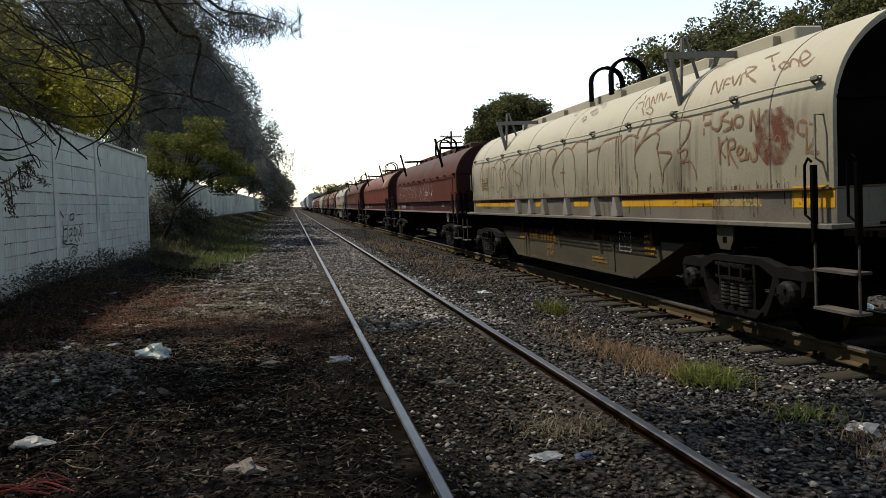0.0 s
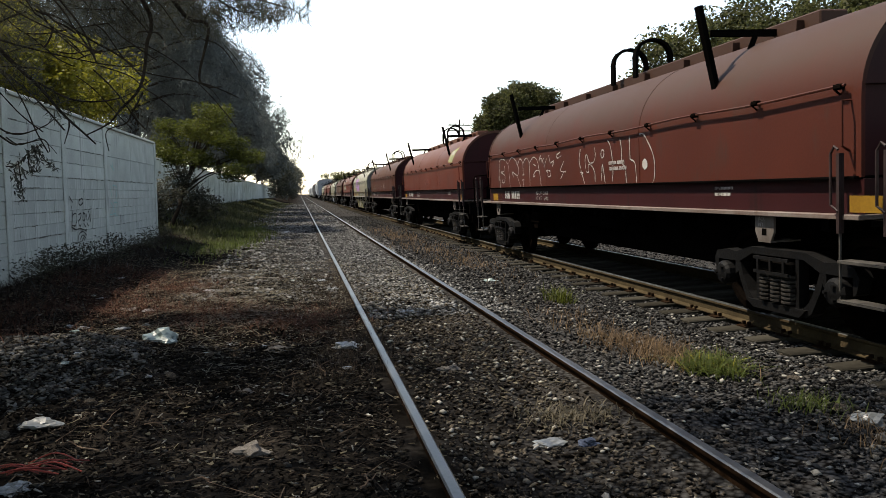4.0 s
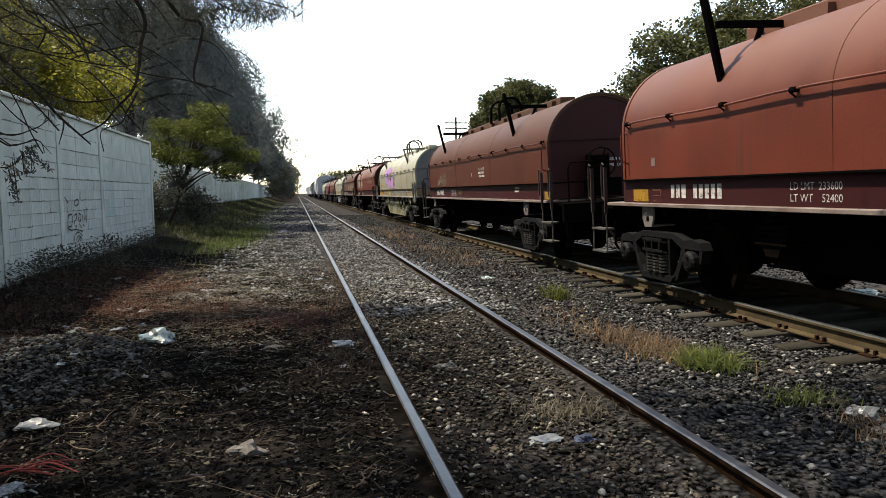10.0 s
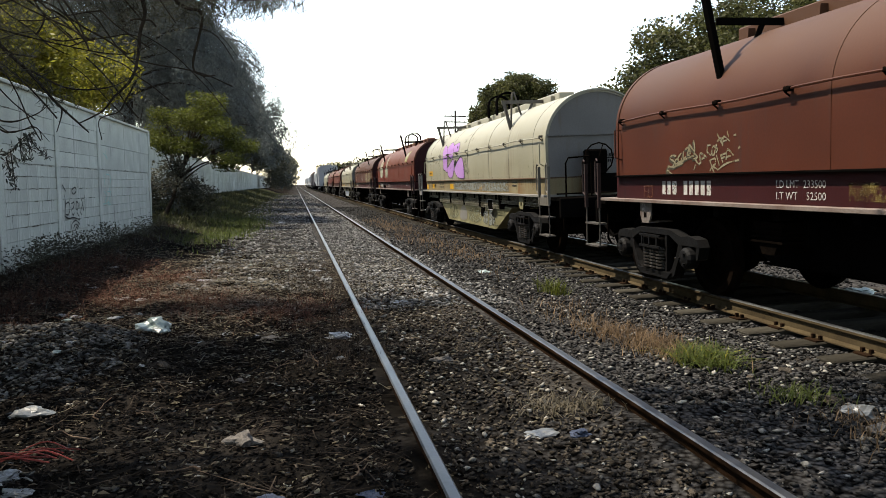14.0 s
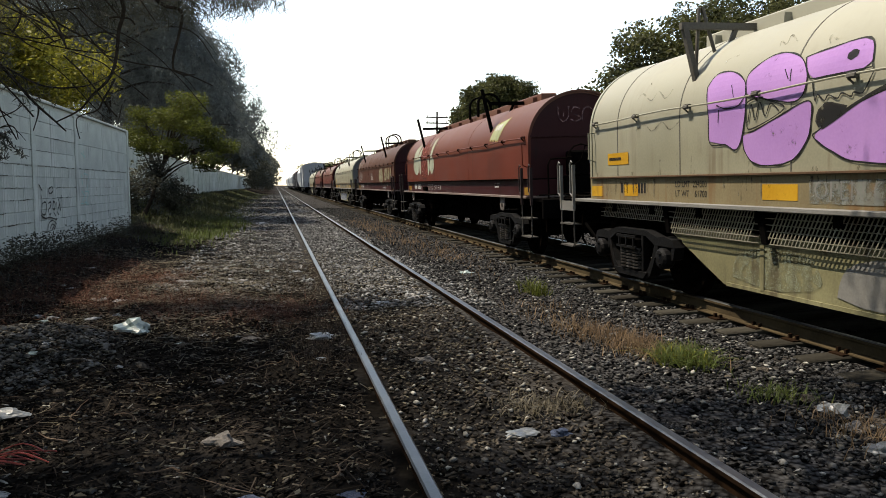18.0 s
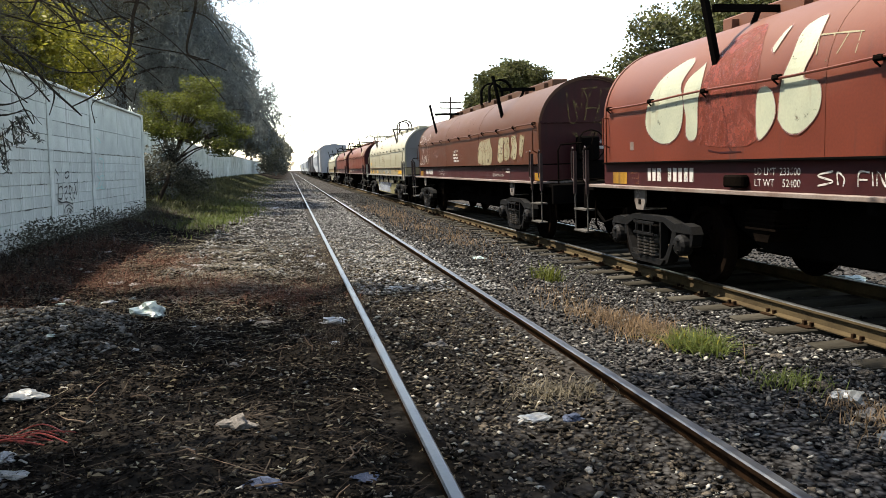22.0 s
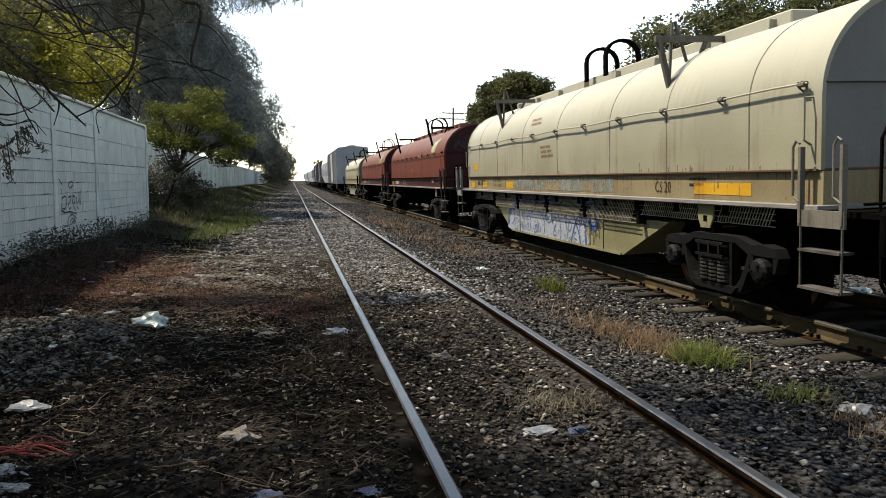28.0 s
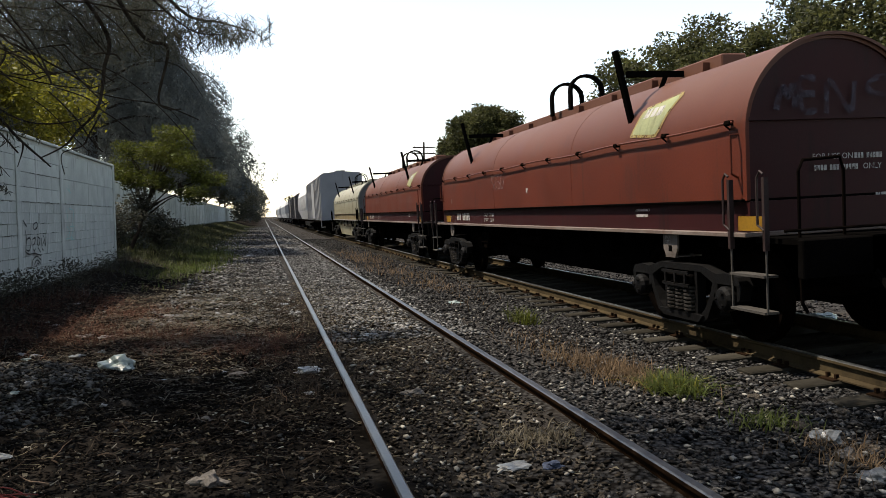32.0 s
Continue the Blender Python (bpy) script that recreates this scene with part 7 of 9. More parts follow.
# ---- the walls ----


def wall_block(bm_cache, w, h):
    key = (round(w, 3), round(h, 3))
    if key not in bm_cache:
        bm_cache[key] = box(bmesh.new(), -0.006, 0.03, -w / 2 + 0.003, w / 2 - 0.003, -h / 2 + 0.003, h / 2 - 0.003, 0.003)
        me = bpy.data.meshes.new("block")
        bm_cache[key].to_mesh(me)
        me.materials.append(WALLPAINT)
        bm_cache[key] = me
    return bm_cache[key]


wall = part("wall_1", box(bmesh.new(), WALL_X - 0.2, WALL_X - 0.03, 2.0, WALL_END, -0.1, WALL_TOP - 0.06), WALLPAINT)
tagged(wall, "whitewashed block wall with cracked joints and tags", "wall", kind="structure")
cap = part("wall_cap", box(bmesh.new(), WALL_X - 0.23, WALL_X + 0.02, 2.0, WALL_END + 0.02, WALL_TOP - 0.06, WALL_TOP, 0.01), WALLPAINT, wall)
cache = {}
rng = random.Random(5)
BAYS = [9.1, 11.8, 14.5, 17.4, WALL_END]
for y0, y1 in zip(BAYS, BAYS[1:]):
    part("wall_post", box(bmesh.new(), WALL_X - 0.03, WALL_X + 0.022, y0 - 0.11, y0 + 0.11, -0.1, WALL_TOP - 0.06, 0.01), WALLPAINT, wall)
    n = max(1, round((y1 - y0 - 0.22) / 0.5))
    w = (y1 - y0 - 0.22) / n
    for row in range(9):
        for k in range(n):
            o = new("block", wall_block(cache, w, 0.2))
            o.parent = wall
            o.matrix_basis = pose(WALL_X - 0.03 + rng.uniform(-0.004, 0.004), y0 + 0.11 + w * (k + 0.5), 0.18 + 0.2 * row)
    # the last bay's upper panels are plastered smooth in two lifts, the others laid in four
    rows, high = (2, 0.54) if y0 > 17 else (4, 0.27)
    for row in range(rows):
        o = new("panel", wall_block(cache, y1 - y0 - 0.22, high))
        o.parent = wall
        o.matrix_basis = pose(WALL_X - 0.03 + rng.uniform(-0.003, 0.003), (y0 + y1) / 2, 1.885 + high * (row + 0.5))
part("wall_post", box(bmesh.new(), WALL_X - 0.23, WALL_X + 0.024, WALL_END - 0.2, WALL_END + 0.01, -0.1, WALL_TOP - 0.061, 0.01), WALLPAINT, wall)
wall_put = lambda y0, z0: (lambda u, v: Vector((WALL_X + 0.012, y0 + u, z0 + v)))
strokes("wall_tag", [[(0.19, 0.55), (0.39, 0.43)], [(0.82, 0.47), (1.0, 0.5), (1.06, 0.43), (0.88, 0.37), (0.78, 0.42), (0.82, 0.47)], [(0.31, 0.36), (0.35, 0.2), (0.29, -0.0)], [(0.35, 0.19), (0.54, 0.22), (0.62, 0.12), (0.5, -0.01), (0.31, 0.01)], [(0.71, 0.19), (0.9, 0.21), (0.83, 0.11), (0.72, 0.07), (0.78, -0.03), (0.89, 0.01)], [(1.02, 0.23), (1.18, 0.18), (1.1, 0.06), (1.0, 0.1), (1.07, 0.22)], [(1.04, 0.02), (1.19, -0.07)], [(1.27, 0.2), (1.29, 0.01), (1.4, -0.05)], [(1.38, 0.26), (1.47, 0.17), (1.33, 0.05)], [(1.47, 0.17), (1.53, 0.04), (1.62, 0.34)], [(0.26, -0.02), (0.49, -0.08), (0.82, -0.08), (1.23, -0.14)], [(0.65, -0.3), (0.69, -0.2), (0.95, -0.14), (1.22, -0.23)], [(0.78, -0.29), (0.94, -0.21), (1.18, -0.29)], [(0.88, -0.34), (0.98, -0.27), (1.08, -0.33)], [(0.96, -0.36), (0.99, -0.5), (0.94, -0.66)]], wall_put(14.5, 1.0), 0.026, INK, wall, "small black sprayed tag on the wall")
TEAL = paint("thin_teal_spray", (0.2, 0.4, 0.36), (0.15, 0.3, 0.27), 3, 0.7, bump=0.02)
strokes("wall_tag", [[(3.23, 0.77), (3.33, 0.54)], [(3.48, 0.79), (3.85, 0.73), (3.68, 0.39)], [(3.21, 0.4), (3.47, 0.3), (3.26, 0.17)], [(3.49, 0.39), (3.83, 0.37), (3.53, 0.13), (3.82, 0.1)], [(3.1, 0.12), (3.73, 0.15)], [(3.29, 1.25), (3.65, 1.15)], [(3.49, 1.31), (3.6, 1.12)]], wall_put(14.5, 1.0), 0.022, TEAL, wall, "thin teal sprayed marks on the wall")
# cracked and dirty joints
rng = random.Random(9)


def joint(y, z, length, width, mat, broken=0.3):
    """A dirty joint: short uneven dashes along a course."""
    u, line = 0.0, []
    while u < length and y + u < 22.9:
        line.append((u, rng.uniform(-0.01, 0.01)))
        u += rng.uniform(0.06, 0.2)
        if rng.random() < broken or u >= length:
            if len(line) > 1:
                strokes("crack", [line], wall_put(y, z), width * rng.uniform(0.6, 1.3), mat, wall)
            line, u = [], u + rng.uniform(0.05, 0.3)


for y in (9.3, 12.0, 14.7, 17.6):
    joint(y, 1.885 + rng.uniform(-0.008, 0.008), 2.6 if y < 17 else 5.2, 0.013, SILL_GRIME, 0.15)
for k in range(44):
    joint(rng.uniform(9.3, 17.0) if k % 4 else rng.uniform(17.0, 21.5), 0.08 + 0.2 * rng.randrange(1, 9), rng.uniform(0.5, 1.8), rng.uniform(0.006, 0.012), SILL_GRIME if k % 3 else DUSTLINE)
for k in range(16):
    joint(rng.uniform(9.3, 16.4), 1.885 + 0.27 * rng.randrange(1, 4), rng.uniform(0.7, 2.4), rng.uniform(0.006, 0.011), SILL_GRIME if k % 2 else DUSTLINE, 0.15)
for k in range(34):
    # upright joints between blocks
    y, z = rng.uniform(9.4, 20.5), 0.09 + 0.2 * rng.randrange(1, 9)
    strokes("crack", [[(rng.uniform(-0.012, 0.012), 0.065 * q) for q in range(4)]], wall_put(y, z), 0.01, DUSTLINE, wall)
for y in (11.8, 14.5, 17.4):
    for q in (-0.12, 0.12):
        z = 0.3
        while z < 2.7:
            n = rng.randrange(3, 9)
            strokes("crack", [[(q + rng.uniform(-0.01, 0.01), 0.09 * i) for i in range(n)]], wall_put(y, z), rng.uniform(0.007, 0.012), SILL_GRIME if q > 0 else DUSTLINE, wall)
            z += 0.09 * n + rng.uniform(0.1, 0.5)
for y, z, h in ((20.3, 0.75, 0.5), (20.55, 0.6, 0.25), (12.7, 2.2, 0.7), (18.6, 0.5, 0.6), (21.6, 0.55, 0.4)):
    strokes("crack", [[(rng.uniform(-0.02, 0.02), h * i / 5) for i in range(6)]], wall_put(y, z), 0.02, DUSTLINE, wall)
wall2 = part("wall_2", box(bmesh.new(), -8.25, -8.03, 24.0, 205, 0.0, 3.22), WALLPAINT)
tagged(wall2, "long whitewashed boundary wall beside the tracks", "wall", kind="structure")
for k in range(24):
    y = 24.2 + k * 3.6
    part("wall_post", box(bmesh.new(), -8.03, -7.98, y - 0.12, y + 0.12, 0.0, 3.26, 0.01), WALLPAINT, wall2)
    for row in range(4):
        part("panel", box(bmesh.new(), -8.03, -8.015 + 0.004 * (row % 2), y + 0.13, y + 3.47, 0.3 + row * 0.72, 0.3 + row * 0.72 + 0.7, 0.008), WALLPAINT, wall2)
part("wall_cap", box(bmesh.new(), -8.28, -7.97, 24.0, 205, 3.22, 3.3, 0.01), WALLPAINT, wall2)

# ---- sleepers, ballast and stones ----
bm = box(bmesh.new(), -1.28, 1.28, -0.115, 0.115, -0.16, 0.0, 0.012)
sleeper_mesh = bpy.data.meshes.new("sleeper")
bm.to_mesh(sleeper_mesh)
bm.free()
sleeper_mesh.materials.append(WOOD)
bm = bmesh.new()
box(bm, -0.17, 0.17, -0.085, 0.085, 0.0, 0.014)
for y in (-0.05, 0.05):
    box(bm, -0.115, -0.08, y - 0.012, y + 0.012, 0.0, 0.055)
    box(bm, 0.08, 0.115, y - 0.012, y + 0.012, 0.0, 0.055)
plate_mesh = bpy.data.meshes.new("tie_plate")
bm.to_mesh(plate_mesh)
bm.free()
plate_mesh.materials.append(RAILSIDE)
rng = random.Random(11)
for k in range(150):
    y = 1.35 + k * 0.595 + rng.uniform(-0.03, 0.03)
    s = new("sleeper", sleeper_mesh)
    s.parent = track
    s.matrix_basis = pose(TRACK_X + rng.uniform(-0.05, 0.05), y, TRACK_Z - 0.158 + rng.uniform(-0.008, 0.003), 0, LEAN, rng.uniform(-1.5, 1.5))
    if y < 40:
        o = new("tie_plate", plate_mesh)
        o.parent = s
        o.matrix_basis = pose(-0.7525, 0, 0)


def stones(name, n, xr, yr, size, material, label, seed, power=1.0, thin=None, sink=0.42):
    """Broken stone scattered on the ground, each with its own shape."""
    g = np.random.default_rng(seed)
    x = g.uniform(*xr, n)
    y = yr[0] + (yr[1] - yr[0]) * g.random(n) ** power
    keep = np.ones(n, bool) if thin is None else thin(x, y, g)
    x, y = x[keep], y[keep]
    n = len(x)
    s = size[0] + (size[1] - size[0]) * g.random(n) ** 2.2
    base = np.array([(1, 0, 0), (-1, 0, 0), (0, 1, 0), (0, -1, 0), (0, 0, 0.75), (0, 0, -0.75), (0.7, 0.7, 0.35), (-0.7, -0.7, 0.3)], float)
    faces = np.array([(0, 6, 4), (6, 2, 4), (2, 1, 4), (1, 7, 4), (7, 3, 4), (3, 0, 4), (6, 0, 5), (2, 6, 5), (1, 2, 5), (7, 1, 5), (3, 7, 5), (0, 3, 5)])
    v = base[None] * (1 + g.uniform(-0.32, 0.32, (n, 8, 3))) * s[:, None, None] * np.stack([g.uniform(0.75, 1.3, n), g.uniform(0.6, 1.0, n), g.uniform(0.45, 0.85, n)], -1)[:, None]
    a = g.uniform(0, 6.283, n)
    tilt = g.uniform(-0.4, 0.4, n)
    c, d = np.cos(a), np.sin(a)
    vx, vy, vz = v[..., 0], v[..., 1], v[..., 2] + tilt[:, None] * v[..., 0]
    px = c[:, None] * vx - d[:, None] * vy + x[:, None]
    py = d[:, None] * vx + c[:, None] * vy + y[:, None]
    pz = vz + (ground_height(x, y) + s * sink)[:, None]
    f = (faces[None] + (np.arange(n) * 8)[:, None, None]).reshape(-1, 3)
    ob = from_arrays(name, np.stack([px, py, pz], -1), f, material)
    return tagged(ob, label, "gravel", kind="stuff")


def chips(n, xr, yr, material, seed, label):
    """Bits of bark, wood and rubbish: thin slabs lying at all angles."""
    g = np.random.default_rng(seed)
    x, y = g.uniform(*xr, n), g.uniform(*yr, n)
    z = ground_height(x, y) + 0.012
    a, l, w, h = g.uniform(0, 6.283, n), g.uniform(0.006, 0.03, n), g.uniform(0.003, 0.009, n), g.uniform(0.002, 0.006, n)
    tilt = g.uniform(-0.35, 0.35, n)
    c, d = np.cos(a), np.sin(a)
    v = []
    for sx, sy, sz in ((-1, -1, 0), (1, -1, 0), (1, 1, 0), (-1, 1, 0), (-1, -1, 1), (1, -1, 1), (1, 1, 1), (-1, 1, 1)):
        u, s = sx * l, sy * w * (1 + 0.3 * sx)
        v.append(np.stack([x + c * u - d * s, y + d * u + c * s, z + sz * h + tilt * u], -1))
    f = np.array([(4, 5, 6, 7), (0, 1, 5, 4), (1, 2, 6, 5), (2, 3, 7, 6), (3, 0, 4, 7)])
    f = (f[None] + (np.arange(n) * 8)[:, None, None]).reshape(-1, 4)
    return tagged(from_arrays("wood_chips", np.stack(v, 1), f, material), label, "debris", kind="stuff")


clear = lambda x, y: ((np.sin(x * 913.7 + y * 127.1) * 43758.5) % 1 < 0.22) | (x < 2.93) | (np.abs((y - 1.35 + 0.2975) % 0.595 - 0.2975) > 0.125)
off_rail = lambda x, y, g: (np.abs(np.abs(x) - 0.7525) > 0.1)
stones("ballast", 44000, (0.9, 3.42), (1.2, 12), (0.006, 0.032), STONE, "loose grey ballast stones beside the track", 21, 1.0, lambda x, y, g: (g.random(len(x)) < 0.35 + 0.65 * smoothstep(1.2, 2.6, x)) & clear(x, y))
stones("ballast", 30000, (1.0, 3.42), (11.5, 50), (0.018, 0.045), STONE, "loose grey ballast stones beside the track", 22, 1.3, lambda x, y, g: clear(x, y))
stones("ballast", 6000, (3.58, 4.95), (1.5, 30), (0.02, 0.045), STONE, "grey ballast stones between the rails", 23, 1.3)
stones("ballast", 6000, (5.1, 9.5), (3, 36), (0.025, 0.06), STONE, "grey ballast stones beyond the track", 24, 1.2)
stones("gravel", 16000, (-0.68, 0.68), (1.2, 12), (0.004, 0.026), DARKSTONE, "dusty gravel between the rails", 25, 1.0, off_rail)
stones("gravel", 20000, (-0.68, 1.3), (9, 45), (0.014, 0.04), SUNLITSTONE, "gravel in a sunlit grey between the rails", 26, 1.2, off_rail)
stones("clods", 34000, (-5.2, -0.86), (1.6, 9), (0.003, 0.017), CLOD, "dark crumbled clods of trodden soil", 27, 0.9)
stones("clods", 14000, (-5.2, -0.86), (5, 14), (0.005, 0.026), CLOD, "dark crumbled clods of trodden soil", 227, 1.0)
chips(9000, (-4.9, -0.86), (1.9, 9), CLOD, 162, "dark flakes of bark and leaf mould on the soil")
stones("gravel", 1500, (-4.9, -0.88), (3.0, 13), (0.008, 0.03), STONE, "grey stones trodden into the soil", 127, 1.0, sink=0.22)
stones("gravel", 7000, (-4.6, -0.86), (2.2, 13), (0.003, 0.024), DARKSTONE, "scattered gravel on trodden soil", 30, 1.0)
stones("gravel", 15000, (-3.3, -0.9), (11, 42), (0.012, 0.045), SUNLITSTONE, "gravel in a sunlit grey beside the rail", 28, 1.0)
stones("gravel", 9000, (-4.0, 0.6), (34, 110), (0.03, 0.085), SUNLITSTONE, "gravel in a sunlit grey along the far track", 128, 1.5, off_rail)
stones("gravel_heap", 12000, (-4.5, -2.7), (5.4, 8.5), (0.008, 0.036), HEAPSTONE, "small heap of grey gravel on the soil", 29, 1.0, lambda x, y, g: ((x + 3.6) / 0.8) ** 2 + ((y - 6.95) / 1.4) ** 2 < g.random(len(x)) ** 0.5)
rock_mesh = []
for k in range(5):
    bm = bmesh.new()
    bmesh.ops.create_icosphere(bm, subdivisions=2, radius=1)
    for v in bm.verts:
        v.co = v.co * (1 + 0.28 * noise.noise(v.co * 1.7 + Vector((k * 7.1, 0, 0)))) * 1.0
        v.co += Vector((0.22, 0.2, 0.2)) * noise.cell(v.co * 1.6 + Vector((k, k, 0))) - Vector((0.1, 0.1, 0.1))
        v.co.z *= 0.55
        v.co.y *= 0.8
    me = bpy.data.meshes.new("rock")
    bm.to_mesh(me)
    bm.free()
    me.materials.append(DARKSTONE)
    rock_mesh.append(me)
rng = random.Random(31)
ROCKS = [(-1.78, 4.3, 0.10), (-1.0, 7.45, 0.11), (-2.6, 6.6, 0.09), (-1.75, 7.6, 0.08), (-2.35, 7.3, 0.07), (2.2, 4.4, 0.12), (2.5, 5.3, 0.1), (2.3, 3.9, 0.09), (-3.4, 5.2, 0.1), (-3.05, 5.9, 0.08), (1.3, 4.6, 0.06), (0.35, 3.7, 0.05), (2.8, 4.7, 0.1), (0.5, 3.3, 0.045), (-0.2, 3.9, 0.05), (2.0, 6.3, 0.07), (1.5, 5.4, 0.06)]
ROCKS += [(rng.uniform(-4.2, -0.95), rng.uniform(3.4, 14), rng.uniform(0.025, 0.05)) for _ in range(30)]
ROCKS += [(rng.uniform(1.0, 3.0), rng.uniform(3.0, 12), rng.uniform(0.03, 0.05)) for _ in range(40)]
for k, (x, y, s) in enumerate(ROCKS):
    s *= 0.62
    o = new("stone", rock_mesh[k % 5])
    o.matrix_basis = Matrix.Translation((x, y, float(ground_height(x, y)) + s * 0.2)) @ Euler((rng.uniform(-0.2, 0.2), rng.uniform(-0.2, 0.2), rng.uniform(0, 6))).to_matrix().to_4x4() @ Matrix.Scale(s, 4)
    tagged(o, "rough loose stone lying on the soil" if k % 2 else "pale angular stone lying on the ground", "stone", "loose stones")

# ---- grass, weeds and twigs ----


def blades(name, n, centre, spread, height, width, material, seed, lean=0.5, flat=False, parent=None):
    """Grass blades or twigs: narrow bent strips."""
    g = np.random.default_rng(seed)
    if callable(centre):
        x, y = centre(g, n)
    else:
        x, y = centre[0] + g.normal(0, spread[0], n), centre[1] + g.normal(0, spread[1], n)
    z = ground_height(x, y)
    h = height * g.uniform(0.4, 1.1, n)
    a = g.uniform(0, 6.283, n)
    l = lean * g.uniform(0.2, 1.2, n)
    dx, dy = np.cos(a), np.sin(a)
    w = width * g.uniform(0.6, 1.2, n)
    pts = []
    for t, k in ((0, 1.0), (0.55, 0.8), (1.0, 0.12)):
        out = h * l * t ** 1.7
        up = h * t * (1 - 0.35 * l * t) if not flat else 0.02 + h * 0.12 * t * g.random(n)
        out = out if not flat else h * t
        cx, cy, cz = x + dx * out, y + dy * out, z + up
        pts += [np.stack([cx - dy * w * k, cy + dx * w * k, cz], -1), np.stack([cx + dy * w * k, cy - dx * w * k, cz], -1)]
    v = np.stack(pts, 1)
    f = np.array([(0, 1, 3, 2), (2, 3, 5, 4)])
    f = (f[None] + (np.arange(n) * 6)[:, None, None]).reshape(-1, 4)
    return from_arrays(name, v, f, material, parent)


def tuft(n, centre, spread, height, width, material, seed, label, lean=1.1):
    o = blades("grass_tuft", n, centre, spread, height, width, material, seed, lean)
    return tagged(o, label, "grass", kind="stuff")


tuft(700, (2.0, 5.7), (0.1, 0.15), 0.23, 0.0045, GRASS, 41, "bright green grass tuft growing in the ballast", 1.5)
tuft(70, (2.0, 5.7), (0.1, 0.15), 0.2, 0.006, LEAF_YELLOW, 40, "yellowing grass blades in the green tuft", 1.6)
tuft(600, (1.9, 6.5), (0.16, 0.35), 0.2, 0.004, DRYTUFT, 42, "dry straw-coloured grass tuft in the ballast")
tuft(450, (1.75, 7.2), (0.16, 0.4), 0.14, 0.004, DRYTUFT, 43, "dry straw-coloured grass tuft in the ballast")
tuft(170, (2.13, 9.9), (0.09, 0.13), 0.3, 0.008, LEAF_GREEN, 44, "yellow-green weed growing beside the sleepers")
tuft(160, (2.05, 4.55), (0.12, 0.14), 0.16, 0.005, GRASS, 45, "small green grass tuft in the gravel")
tuft(260, (2.0, 3.75), (0.14, 0.22), 0.13, 0.004, DRYTUFT, 46, "small dry grass tuft in the gravel")
tuft(420, (0.35, 4.75), (0.18, 0.12), 0.1, 0.005, DRY, 47, "matted brown grass between the rails", 1.4)
tuft(160, (1.75, 8.4), (0.25, 0.5), 0.14, 0.005, DRYTUFT, 48, "thin dry grass beside the ballast")
tuft(300, (2.2, 16), (0.3, 2.0), 0.18, 0.006, DRYTUFT, 49, "dry brown weeds along the ballast")
tuft(700, (1.9, 24), (0.4, 5.0), 0.22, 0.008, DRYTUFT, 50, "dry brown weeds along the ballast")


def along_wall(g, n):
    y = g.uniform(3, 24, n)
    return WALL_X + 0.1 + np.abs(g.normal(0, 0.6, n)), y


tagged(blades("dry_weeds", 9000, along_wall, None, 0.24, 0.0035, TWIG, 51, 2.2), "tangled dry brown weeds along the wall's foot", "weeds", kind="stuff")
tagged(blades("dry_weeds", 500, along_wall, None, 0.26, 0.005, LEAF_HAZED, 52, 1.9), "dark straggling weeds along the wall's foot", "weeds", kind="stuff")
tagged(blades("dry_weeds", 160, lambda g, n: (WALL_X + 0.08 + np.abs(g.normal(0, 0.15, n)), g.uniform(9, 23, n)), None, 0.4, 0.004, TWIG, 59, 1.6), "dark weeds against the wall's foot", "weeds", kind="stuff")
BRUSH = [(-4.6, 9.5), (-4.2, 11.0), (-4.9, 12.5), (-3.6, 10.2), (-4.4, 14.0), (-3.4, 12.6), (-4.8, 7.6), (-2.6, 9.8), (-1.5, 9.0)]


def in_brush(g, n):
    c = np.array(BRUSH)[g.integers(0, len(BRUSH), n)]
    return c[:, 0] + g.normal(0, 0.32, n), c[:, 1] + g.normal(0, 0.5, n)


tagged(blades("dead_brush", 5200, in_brush, None, 0.24, 0.0035, REDTWIG, 68, 2.4), "tangled red-brown dead brush on the soil", "brush", kind="stuff")
tagged(blades("twigs", 2600, lambda g, n: (g.uniform(-5.2, -0.9, n), g.uniform(2.0, 15, n)), None, 0.3, 0.004, TWIG, 53, 1, True), "thin dry twigs strewn on the soil", "twigs", kind="stuff")
tagged(blades("straw", 5000, lambda g, n: (-2.4 + g.normal(0, 0.9, n), 11.5 + g.normal(0, 2.2, n)), None, 0.24, 0.005, DRY, 54, 1, True), "pale dry straw strewn on sunlit soil", "straw", kind="stuff")
tagged(blades("straw", 3000, lambda g, n: (-1.1 + g.normal(0, 0.25, n), g.uniform(6, 14, n)), None, 0.14, 0.003, TWIG, 58, 1.5), "reddish dry grass along the rail", "straw", kind="stuff")
tagged(blades("straw", 3000, lambda g, n: (g.uniform(-4.6, -1.2, n), g.uniform(17, 50, n)), None, 0.2, 0.012, DRY, 60, 1, True), "pale dry straw on the verge", "straw", kind="stuff")
tagged(blades("grass_strip", 15000, lambda g, n: (-5.3 + g.normal(0, 1.05, n), 24 + 96 * g.random(n) ** 1.3), None, 0.27, 0.017, VERGE, 55, 0.8), "green grass strip below the boundary wall", "grass", kind="stuff")
tagged(blades("grass_strip", 3000, lambda g, n: (-3.6 + g.normal(0, 0.5, n), g.normal(29, 4, n)), None, 0.2, 0.012, GRASS, 56, 0.6), "low green weeds on the track's verge", "grass", kind="stuff")
tagged(blades("grass_strip", 1600, lambda g, n: (-4.8 + g.normal(0, 0.7, n), g.uniform(19, 26, n)), None, 0.15, 0.009, VERGE, 57, 1.2), "low green weeds at the edge of the trees' shade", "grass", kind="stuff")
